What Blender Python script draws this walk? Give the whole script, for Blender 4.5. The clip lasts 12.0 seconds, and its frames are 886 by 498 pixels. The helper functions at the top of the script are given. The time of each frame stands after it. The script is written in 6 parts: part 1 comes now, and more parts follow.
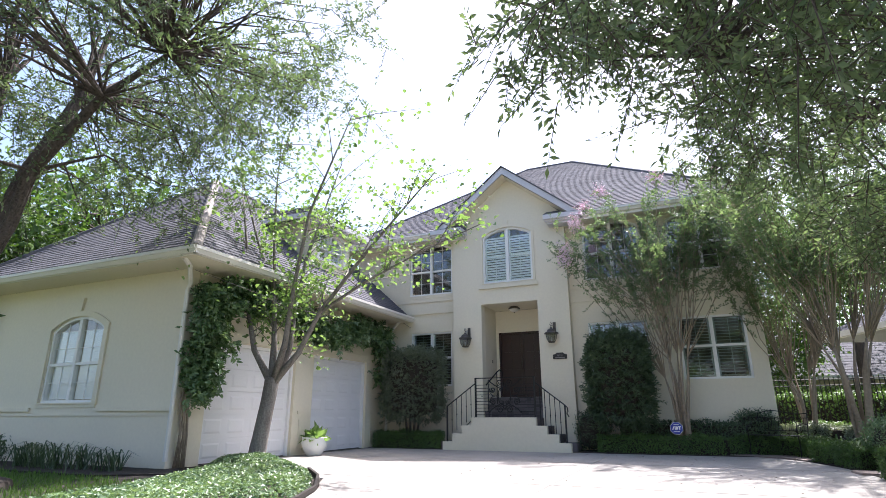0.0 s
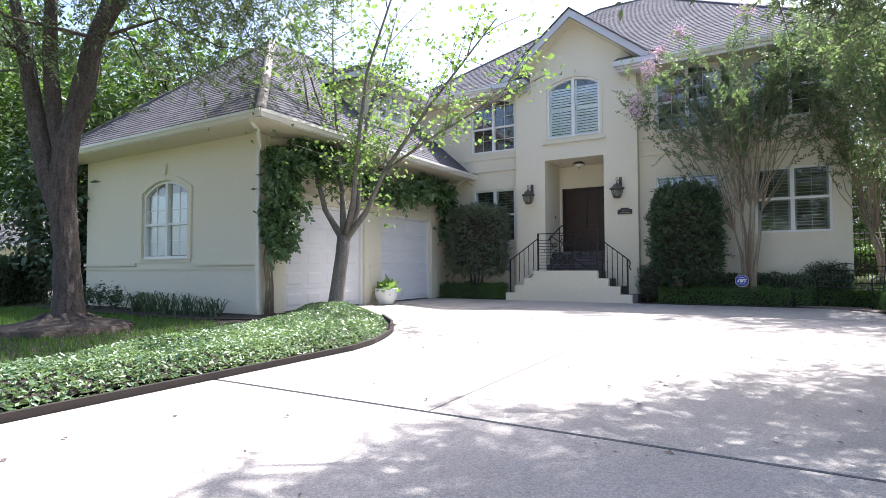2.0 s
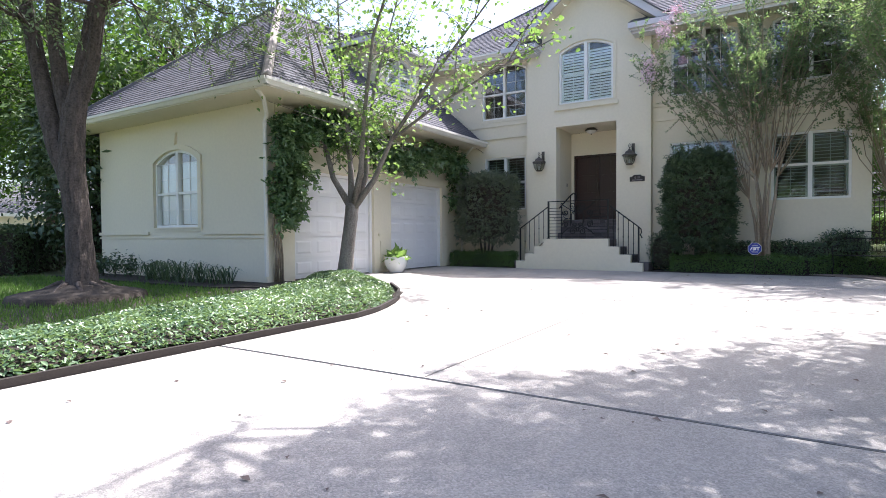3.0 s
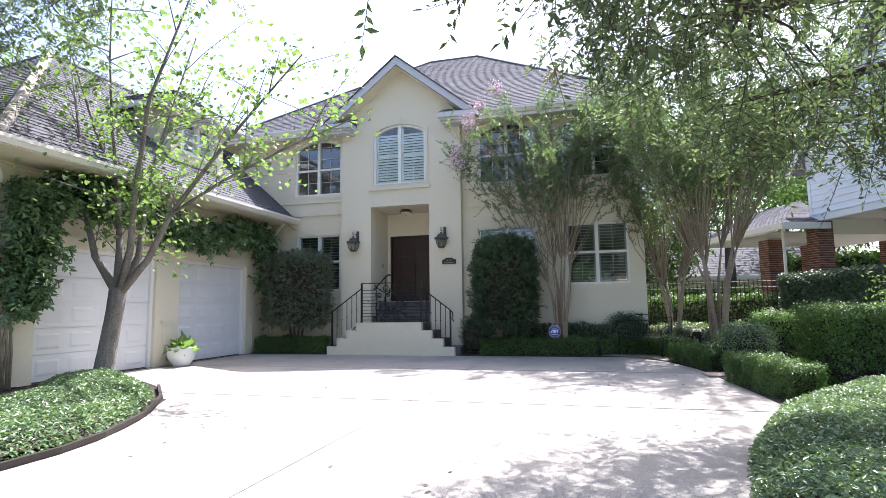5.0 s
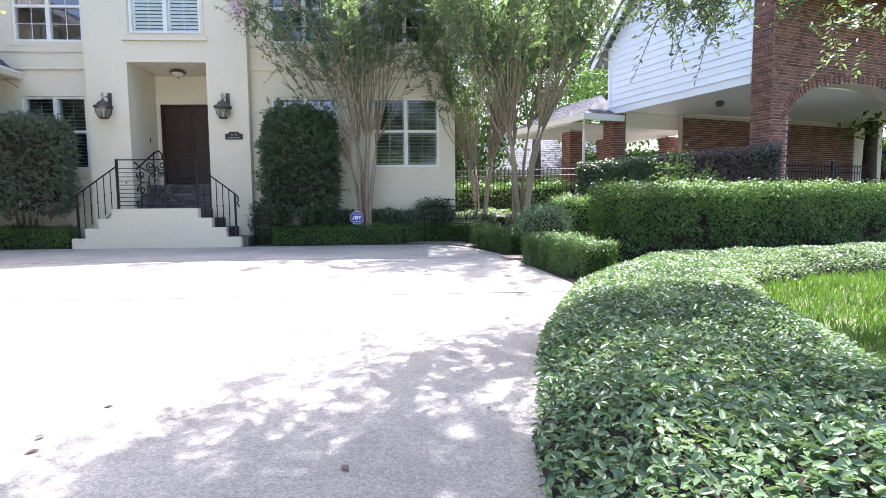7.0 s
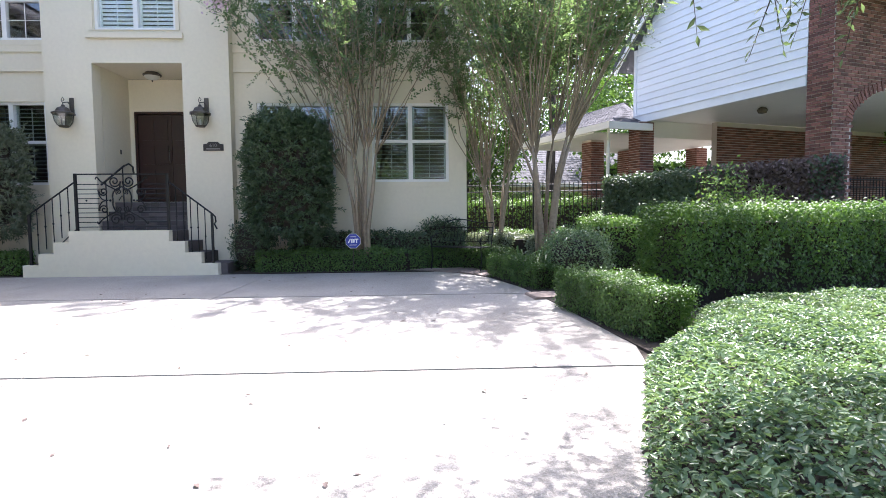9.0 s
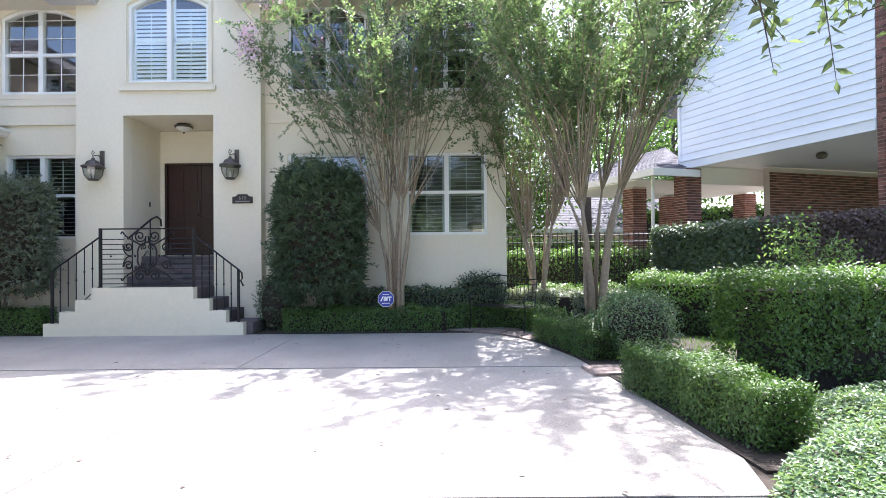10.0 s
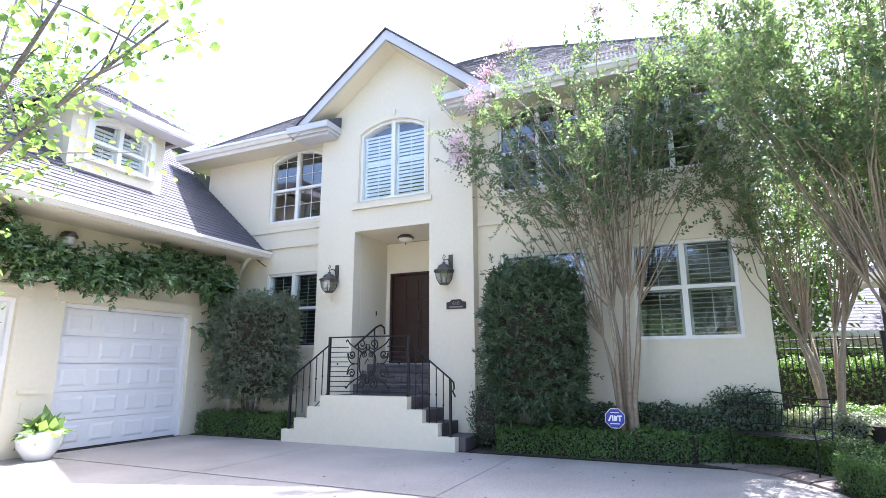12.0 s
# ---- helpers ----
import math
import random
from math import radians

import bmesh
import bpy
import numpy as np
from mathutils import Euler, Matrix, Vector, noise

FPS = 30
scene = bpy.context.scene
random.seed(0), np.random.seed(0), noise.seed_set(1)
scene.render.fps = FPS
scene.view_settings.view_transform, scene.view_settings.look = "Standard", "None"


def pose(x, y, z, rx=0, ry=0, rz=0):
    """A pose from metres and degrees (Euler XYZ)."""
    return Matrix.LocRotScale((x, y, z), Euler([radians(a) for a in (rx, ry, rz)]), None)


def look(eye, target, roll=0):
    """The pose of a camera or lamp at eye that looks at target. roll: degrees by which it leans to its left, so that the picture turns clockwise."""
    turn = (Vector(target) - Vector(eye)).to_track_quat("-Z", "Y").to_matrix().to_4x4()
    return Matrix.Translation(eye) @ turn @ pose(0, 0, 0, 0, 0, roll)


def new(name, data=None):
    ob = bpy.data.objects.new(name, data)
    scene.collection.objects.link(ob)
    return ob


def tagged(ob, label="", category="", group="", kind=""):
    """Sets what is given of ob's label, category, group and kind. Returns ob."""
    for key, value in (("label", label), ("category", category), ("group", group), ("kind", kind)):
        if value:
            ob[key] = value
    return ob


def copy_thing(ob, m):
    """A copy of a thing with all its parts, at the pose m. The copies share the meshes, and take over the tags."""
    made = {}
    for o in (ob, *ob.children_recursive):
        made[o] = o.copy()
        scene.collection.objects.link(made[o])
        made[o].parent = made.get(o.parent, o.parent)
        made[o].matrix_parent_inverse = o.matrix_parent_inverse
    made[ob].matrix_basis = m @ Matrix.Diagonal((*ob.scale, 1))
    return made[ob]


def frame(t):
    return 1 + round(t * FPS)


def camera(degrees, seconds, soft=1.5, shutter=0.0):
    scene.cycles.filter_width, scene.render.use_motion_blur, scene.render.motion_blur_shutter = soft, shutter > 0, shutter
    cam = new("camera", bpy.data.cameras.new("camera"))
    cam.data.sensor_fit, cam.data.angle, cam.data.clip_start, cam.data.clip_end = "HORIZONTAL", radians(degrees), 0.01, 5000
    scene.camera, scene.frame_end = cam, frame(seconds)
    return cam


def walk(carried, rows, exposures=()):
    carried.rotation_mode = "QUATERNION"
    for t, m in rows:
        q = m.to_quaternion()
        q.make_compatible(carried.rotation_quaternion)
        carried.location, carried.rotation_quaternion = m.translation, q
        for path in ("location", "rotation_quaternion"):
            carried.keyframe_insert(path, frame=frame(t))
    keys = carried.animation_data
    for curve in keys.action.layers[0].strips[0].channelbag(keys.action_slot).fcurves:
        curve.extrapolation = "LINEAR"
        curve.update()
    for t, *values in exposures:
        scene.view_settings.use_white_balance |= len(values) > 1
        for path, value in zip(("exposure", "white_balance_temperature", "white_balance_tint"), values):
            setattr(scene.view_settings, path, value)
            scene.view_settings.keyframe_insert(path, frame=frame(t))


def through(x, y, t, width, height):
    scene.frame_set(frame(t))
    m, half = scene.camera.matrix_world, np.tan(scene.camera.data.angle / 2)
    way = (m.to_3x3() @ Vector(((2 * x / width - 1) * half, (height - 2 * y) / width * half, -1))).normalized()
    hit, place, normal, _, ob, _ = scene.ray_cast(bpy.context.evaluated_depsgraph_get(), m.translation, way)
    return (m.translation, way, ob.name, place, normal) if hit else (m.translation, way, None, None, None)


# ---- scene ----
cam = camera(78.1, 12.0, 0.4)
PATH = [
    (0, (0.399, 0.925, 0.992), (-0.372, 2.678, 1.567), -0.2),
    (0.5, (0.34, 0.92, 0.941), (-0.435, 2.693, 1.448), -0.3),
    (1, (0.387, 0.928, 0.933), (-0.407, 2.722, 1.321), -0.3),
    (1.5, (0.401, 0.906, 1.024), (-0.443, 2.707, 1.234), -0.2),
    (2, (0.405, 0.88, 0.99), (-0.605, 2.606, 1.056), -0.3),
    (2.5, (0.459, 0.901, 0.978), (-0.638, 2.573, 0.946), -0.4),
    (3, (0.522, 0.957, 0.991), (-0.534, 2.655, 0.941), -0.4),
    (3.2, (0.534, 1.021, 1.01), (-0.465, 2.752, 0.954), -0.7),
    (4.8, (0.79, 1.805, 1.28), (0.214, 3.703, 1.487), -0.8),
    (5, (0.815, 1.966, 1.27), (0.308, 3.884, 1.48), -0.8),
    (5.5, (0.884, 2.467, 1.206), (0.561, 4.435, 1.354), -0.5),
    (6, (1.144, 2.726, 1.117), (1.059, 4.724, 1.087), -0.4),
    (6.5, (1.266, 3.127, 1.003), (1.371, 5.118, 0.85), -0.4),
    (7, (1.199, 3.547, 0.973), (1.312, 5.537, 0.799), -0.5),
    (7.2, (1.164, 3.697, 0.964), (1.239, 5.688, 0.794), -0.7),
    (8.8, (1.248, 5.091, 1.106), (1.276, 7.086, 0.975), -0.5),
    (9, (1.237, 5.309, 1.146), (1.326, 7.303, 1.015), -0.5),
    (9.5, (1.153, 5.704, 1.28), (1.312, 7.695, 1.181), -0.4),
    (10, (1.057, 6.074, 1.411), (1.047, 8.074, 1.433), -0.5),
    (10.5, (0.966, 6.414, 1.495), (0.736, 8.395, 1.646), -0.2),
    (11, (0.923, 6.658, 1.481), (0.554, 8.596, 1.808), -0.1),
    (11.5, (1.051, 6.929, 1.466), (0.446, 8.792, 1.871), -0.4),
    (12, (1.119, 7.171, 1.411), (0.317, 8.955, 1.827), -0.2),
]
walk(cam, [(t, look(eye, target, roll)) for t, eye, target, roll in PATH], [(0.0, 1.38, 6050, 17), (0.5, 1.48, 6050, 17), (2.5, 1.47, 6000, 17), (4.9, 1.54, 6000, 17), (5.5, 1.56, 6000, 17), (6.0, 1.74, 5970, 17), (6.6, 2.18, 5950, 18), (9.3, 1.96, 6000, 18), (10.5, 2.38, 5900, 18), (12.0, 2.48, 5800, 19)])

# ---- world and sun ----
SUN = Vector((0.2, 0.52, 1.0)).normalized()
world = bpy.data.worlds.new("sky")
scene.world = world
world.use_nodes = True
wn = world.node_tree.nodes
sky = wn.new("ShaderNodeTexSky")
sky.sky_type = "NISHITA"
sky.sun_disc = False
sky.sun_elevation = math.asin(SUN.z)
sky.sun_rotation = math.atan2(SUN.x, SUN.y)
sky.air_density, sky.dust_density, sky.ozone_density = 1.0, 4.0, 1.0
world.node_tree.links.new(sky.outputs[0], wn["Background"].inputs[0])
wn["Background"].inputs[1].default_value = 0.15
sun_data = bpy.data.lights.new("sun", "SUN")
sun_data.energy, sun_data.angle, sun_data.color = 4.5, radians(0.53), (1.0, 0.96, 0.9)
sun = new("sun", sun_data)
sun.matrix_world = look((0, 0, 30), Vector((0, 0, 30)) - SUN)

# ---- materials ----
def mat(name, col, rough=0.7, metal=0.0, var=0.12, big=0.6, fine=40.0, bump=0.15, bump_scale=60.0, tint=None, rand=0.0, island=0.0, streak=0.0, spec=0.5, speck=0.0):
    """A procedural surface: base colour varied at two scales, with fine relief."""
    m = bpy.data.materials.new(name)
    m.use_nodes = True
    n, l = m.node_tree.nodes, m.node_tree.links
    b = n["Principled BSDF"]
    b.inputs["Roughness"].default_value, b.inputs["Metallic"].default_value = rough, metal
    b.inputs["Specular IOR Level"].default_value = spec
    tc = n.new("ShaderNodeTexCoord")
    n1, n2 = n.new("ShaderNodeTexNoise"), n.new("ShaderNodeTexNoise")
    n1.inputs["Scale"].default_value, n2.inputs["Scale"].default_value = big, fine
    n1.inputs["Detail"].default_value = n2.inputs["Detail"].default_value = 5
    src = tc.outputs["Object"]
    if streak:
        mp = n.new("ShaderNodeMapping")
        mp.inputs["Scale"].default_value = (1, 1, streak)
        l.new(src, mp.inputs[0])
        l.new(mp.outputs[0], n1.inputs["Vector"])
    else:
        l.new(src, n1.inputs["Vector"])
    l.new(src, n2.inputs["Vector"])
    add = n.new("ShaderNodeMath")
    add.operation = "ADD"
    l.new(n1.outputs["Fac"], add.inputs[0])
    l.new(n2.outputs["Fac"], add.inputs[1])
    total = add.outputs[0]
    scale = 1.0
    if rand or island:
        info = n.new("ShaderNodeObjectInfo") if rand else n.new("ShaderNodeNewGeometry")
        rnd = info.outputs["Random"] if rand else info.outputs["Random Per Island"]
        ma = n.new("ShaderNodeMath")
        ma.operation = "MULTIPLY_ADD"
        l.new(rnd, ma.inputs[0])
        ma.inputs[1].default_value = 2.0 * (rand or island) / max(var, 0.01)
        l.new(total, ma.inputs[2])
        total = ma.outputs[0]
        scale = 1.0 + (rand or island) / max(var, 0.01)
    mr = n.new("ShaderNodeMapRange")
    mr.inputs["From Min"].default_value, mr.inputs["From Max"].default_value = 0.6, 1.4 + 2.0 * (scale - 1.0)
    l.new(total, mr.inputs["Value"])
    mix = n.new("ShaderNodeMix")
    mix.data_type = "RGBA"
    v = var + rand + island
    c2 = tint or tuple(min(1.0, c * (1 + v)) for c in col)
    mix.inputs["A"].default_value = (*[c * (1 - v) for c in col], 1)
    mix.inputs["B"].default_value = (*c2, 1)
    l.new(mr.outputs[0], mix.inputs["Factor"])
    base = mix.outputs["Result"]
    if speck:
        vo, cut_off, sp = n.new("ShaderNodeTexVoronoi"), n.new("ShaderNodeMapRange"), n.new("ShaderNodeMix")
        vo.inputs["Scale"].default_value = 105
        l.new(src, vo.inputs["Vector"])
        sep = n.new("ShaderNodeSeparateColor")
        l.new(vo.outputs["Color"], sep.inputs[0])
        cut_off.inputs["To Min"].default_value, cut_off.inputs["To Max"].default_value = 1 - speck, 1 + speck
        l.new(sep.outputs[0], cut_off.inputs["Value"])
        sp.data_type, sp.blend_type = "RGBA", "MULTIPLY"
        sp.inputs["Factor"].default_value = 1.0
        l.new(base, sp.inputs["A"])
        l.new(cut_off.outputs[0], sp.inputs["B"])
        base = sp.outputs["Result"]
    l.new(base, b.inputs["Base Color"])
    if bump:
        n3, bp = n.new("ShaderNodeTexNoise"), n.new("ShaderNodeBump")
        n3.inputs["Scale"].default_value, n3.inputs["Detail"].default_value = bump_scale, 6
        l.new(mp.outputs[0] if streak else src, n3.inputs["Vector"])
        l.new(n3.outputs["Fac"], bp.inputs["Height"])
        bp.inputs["Strength"].default_value, bp.inputs["Distance"].default_value = bump, 0.02
        l.new(bp.outputs[0], b.inputs["Normal"])
    return m


def leaf_mat(name, dark, light, rough=0.4, through=0.3):
    """Leaves: each its own green, glossy above, and letting some light through."""
    m = bpy.data.materials.new(name)
    m.use_nodes = True
    n, l = m.node_tree.nodes, m.node_tree.links
    b, out = n["Principled BSDF"], n["Material Output"]
    b.inputs["Roughness"].default_value = rough
    geo = n.new("ShaderNodeNewGeometry")
    tc, big = n.new("ShaderNodeTexCoord"), n.new("ShaderNodeTexNoise")
    big.inputs["Scale"].default_value = 1.3
    l.new(tc.outputs["Object"], big.inputs["Vector"])
    ma = n.new("ShaderNodeMath")
    ma.operation = "MULTIPLY_ADD"
    l.new(geo.outputs["Random Per Island"], ma.inputs[0])
    ma.inputs[1].default_value = 0.6
    l.new(big.outputs["Fac"], ma.inputs[2])
    mr = n.new("ShaderNodeMapRange")
    mr.inputs["From Min"].default_value, mr.inputs["From Max"].default_value = 0.35, 1.15
    l.new(ma.outputs[0], mr.inputs["Value"])
    mix = n.new("ShaderNodeMix")
    mix.data_type = "RGBA"
    mix.inputs["A"].default_value, mix.inputs["B"].default_value = (*dark, 1), (*light, 1)
    l.new(mr.outputs[0], mix.inputs["Factor"])
    l.new(mix.outputs["Result"], b.inputs["Base Color"])
    tr, ms = n.new("ShaderNodeBsdfTranslucent"), n.new("ShaderNodeMixShader")
    bright = n.new("ShaderNodeMix")
    bright.data_type, bright.blend_type = "RGBA", "MULTIPLY"
    bright.inputs["Factor"].default_value = 1.0
    l.new(mix.outputs["Result"], bright.inputs["A"])
    bright.inputs["B"].default_value = (1.55, 1.6, 0.85, 1)
    l.new(bright.outputs["Result"], tr.inputs["Color"])
    ms.inputs[0].default_value = through
    l.new(b.outputs[0], ms.inputs[1])
    l.new(tr.outputs[0], ms.inputs[2])
    l.new(ms.outputs[0], out.inputs["Surface"])
    return m


def glass_mat(name, tint=(0.97, 0.985, 0.98)):
    """A window pane: clear, with a mirror gloss that grows at grazing angles."""
    m = bpy.data.materials.new(name)
    m.use_nodes = True
    n, l = m.node_tree.nodes, m.node_tree.links
    out = n["Material Output"]
    tr, gl, ms, fr = n.new("ShaderNodeBsdfTransparent"), n.new("ShaderNodeBsdfGlossy"), n.new("ShaderNodeMixShader"), n.new("ShaderNodeLayerWeight")
    tr.inputs["Color"].default_value = (*tint, 1)
    gl.inputs["Roughness"].default_value = 0.02
    fr.inputs["Blend"].default_value = 0.5
    pw, sc = n.new("ShaderNodeMath"), n.new("ShaderNodeMath")
    pw.operation, sc.operation = "POWER", "MULTIPLY_ADD"
    pw.inputs[1].default_value = 4.0
    sc.inputs[1].default_value, sc.inputs[2].default_value = 0.88, 0.095
    l.new(fr.outputs["Facing"], pw.inputs[0])
    l.new(pw.outputs[0], sc.inputs[0])
    l.new(sc.outputs[0], ms.inputs[0])
    l.new(tr.outputs[0], ms.inputs[1])
    l.new(gl.outputs[0], ms.inputs[2])
    l.new(ms.outputs[0], out.inputs["Surface"])
    return m


STUCCO = mat("cream_stucco", (0.75, 0.685, 0.535), 0.9, var=0.05, big=0.5, fine=14, bump=0.25, bump_scale=180, streak=0.4)
TRIM = mat("white_trim_paint", (0.80, 0.79, 0.75), 0.5, var=0.05, big=2, bump=0.05)
# lower, greyer base than the white trim; for rakes, returns and dormer cornices
TRIM_GREY = mat("grey_trim_paint", (0.58, 0.565, 0.575), 0.55, var=0.07, big=1.5, bump=0.06)
GUTTER = mat("cream_gutter_paint", (0.72, 0.69, 0.62), 0.4, var=0.06, big=1.5, bump=0.04)
GARAGE = mat("garage_door_paint", (0.80, 0.79, 0.78), 0.45, var=0.04, big=0.8, bump=0.06, bump_scale=90)
SHINGLE = mat("asphalt_shingle", (0.098, 0.096, 0.108), 0.95, var=0.16, big=0.7, fine=60, bump=0.5, bump_scale=120, island=0.12)
CONCRETE = mat("driveway_concrete", (0.365, 0.338, 0.305), 0.9, var=0.26, big=0.7, fine=110, bump=0.6, bump_scale=140, speck=0.2)
JOINT = mat("dark_joint", (0.06, 0.055, 0.05), 0.95, var=0.2)
# soil of the beds; also plant cores, where it stands for inner shade
SOIL_AND_CORE = mat("bed_soil_and_dark_core", (0.038, 0.03, 0.023), 1.0, var=0.3, big=3, bump=0.8, bump_scale=30)
LAWN = mat("lawn_ground", (0.07, 0.11, 0.03), 1.0, var=0.3, big=0.8, fine=30, bump=0.6, bump_scale=60, tint=(0.13, 0.14, 0.06))
EDGING = mat("edging_board", (0.024, 0.018, 0.014), 0.8, var=0.3, big=3)
BARK = mat("rough_bark", (0.045, 0.034, 0.028), 0.95, var=0.5, big=16, fine=34, bump=1.0, bump_scale=34, tint=(0.135, 0.108, 0.09), streak=0.3)
BARK_RED = mat("lichen_bark", (0.12, 0.095, 0.078), 0.95, var=0.35, big=5, fine=30, bump=1.0, bump_scale=36, tint=(0.27, 0.25, 0.23), streak=0.4)
BARK_SMOOTH = mat("smooth_tan_bark", (0.23, 0.17, 0.11), 0.7, var=0.25, big=4, fine=18, bump=0.25, bump_scale=20, tint=(0.36, 0.29, 0.205), streak=0.2)
IRON = mat("black_wrought_iron", (0.012, 0.012, 0.013), 0.45, metal=0.3, var=0.2, bump=0.1)
DOOR = mat("dark_red_wood", (0.036, 0.013, 0.01), 0.35, var=0.25, big=1.2, fine=20, bump=0.1, streak=0.1)
PAVER = mat("dark_brick_paver", (0.10, 0.085, 0.085), 0.85, var=0.25, big=2, fine=25, bump=0.4, rand=0.2)
BRICK = mat("red_brick", (0.175, 0.078, 0.06), 0.9, var=0.25, big=2, fine=25, bump=0.4, rand=0.35)
BRICK_ALL = mat("red_brick_bulk", (0.175, 0.078, 0.06), 0.9, var=0.25, big=2, fine=25, bump=0.4, island=0.35)
MORTAR = mat("mortar", (0.52, 0.46, 0.41), 0.95, var=0.12, big=3, bump=0.3)
SIDING = mat("white_lap_siding", (0.80, 0.83, 0.86), 0.6, var=0.05, big=1.2, bump=0.06)
SHUTTER = mat("white_shutter", (0.84, 0.87, 0.85), 0.5, var=0.04, bump=0.03)
SHUTTER_D = mat("grey_shutter", (0.30, 0.35, 0.32), 0.6, var=0.08, bump=0.03)
LANTERN = mat("aged_lantern_metal", (0.11, 0.095, 0.08), 0.5, metal=0.6, var=0.25, big=8)
POT = mat("glazed_white_pot", (0.78, 0.78, 0.76), 0.25, var=0.04, big=3, bump=0.04)
BLUE = mat("blue_sign_face", (0.02, 0.04, 0.32), 0.35, var=0.05, bump=0.0)
WHITE = mat("white_sign_paint", (0.82, 0.82, 0.82), 0.4, var=0.03, bump=0.0)
PLAQUE = mat("dark_bronze_plaque", (0.04, 0.034, 0.032), 0.5, metal=0.4, var=0.2, big=6)
LETTER = mat("raised_pale_figures", (0.22, 0.2, 0.19), 0.5, var=0.05, bump=0.0)
# the dimness of rooms behind glass is put into this dark colour
DARKROOM = mat("shaded_interior_colour", (0.10, 0.09, 0.08), 0.9, var=0.1)
FROSTED = mat("frosted_lamp_glass", (0.7, 0.68, 0.62), 0.4, var=0.05)
GLASS = glass_mat("window_glass")
GLASS_L = glass_mat("lantern_glass", (0.75, 0.78, 0.78))
PINK = leaf_mat("pale_pink_blossom", (0.66, 0.42, 0.56), (0.82, 0.66, 0.76), 0.7, 0.04)
L_OAK = leaf_mat("oak_leaf", (0.06, 0.095, 0.055), (0.15, 0.2, 0.115), 0.36, 0.42)
L_RED = leaf_mat("redbud_leaf", (0.075, 0.135, 0.05), (0.18, 0.27, 0.1), 0.45, 0.5)
L_MYR = leaf_mat("myrtle_leaf", (0.06, 0.105, 0.06), (0.165, 0.235, 0.13), 0.34, 0.48)
L_HEDGE = leaf_mat("box_leaf", (0.035, 0.08, 0.022), (0.115, 0.205, 0.05), 0.42, 0.28)
L_DARK = leaf_mat("dark_shrub_leaf", (0.035, 0.065, 0.036), (0.115, 0.165, 0.09), 0.34, 0.25)
L_GREY = leaf_mat("grey_shrub_leaf", (0.065, 0.09, 0.06), (0.21, 0.245, 0.18), 0.32, 0.25)
L_VINE = leaf_mat("vine_leaf", (0.05, 0.105, 0.048), (0.2, 0.29, 0.145), 0.26, 0.3)
L_COVER = leaf_mat("jasmine_leaf", (0.06, 0.115, 0.06), (0.22, 0.31, 0.165), 0.23, 0.25)
L_FAR = leaf_mat("far_leaf", (0.035, 0.075, 0.02), (0.11, 0.19, 0.045), 0.6, 0.4)
L_GRASS = leaf_mat("grass_blade", (0.04, 0.09, 0.015), (0.12, 0.22, 0.04), 0.6, 0.35)
L_BROWN = leaf_mat("dry_ivy_leaf", (0.07, 0.045, 0.045), (0.15, 0.11, 0.10), 0.6, 0.2)

# ---- mesh helpers ----


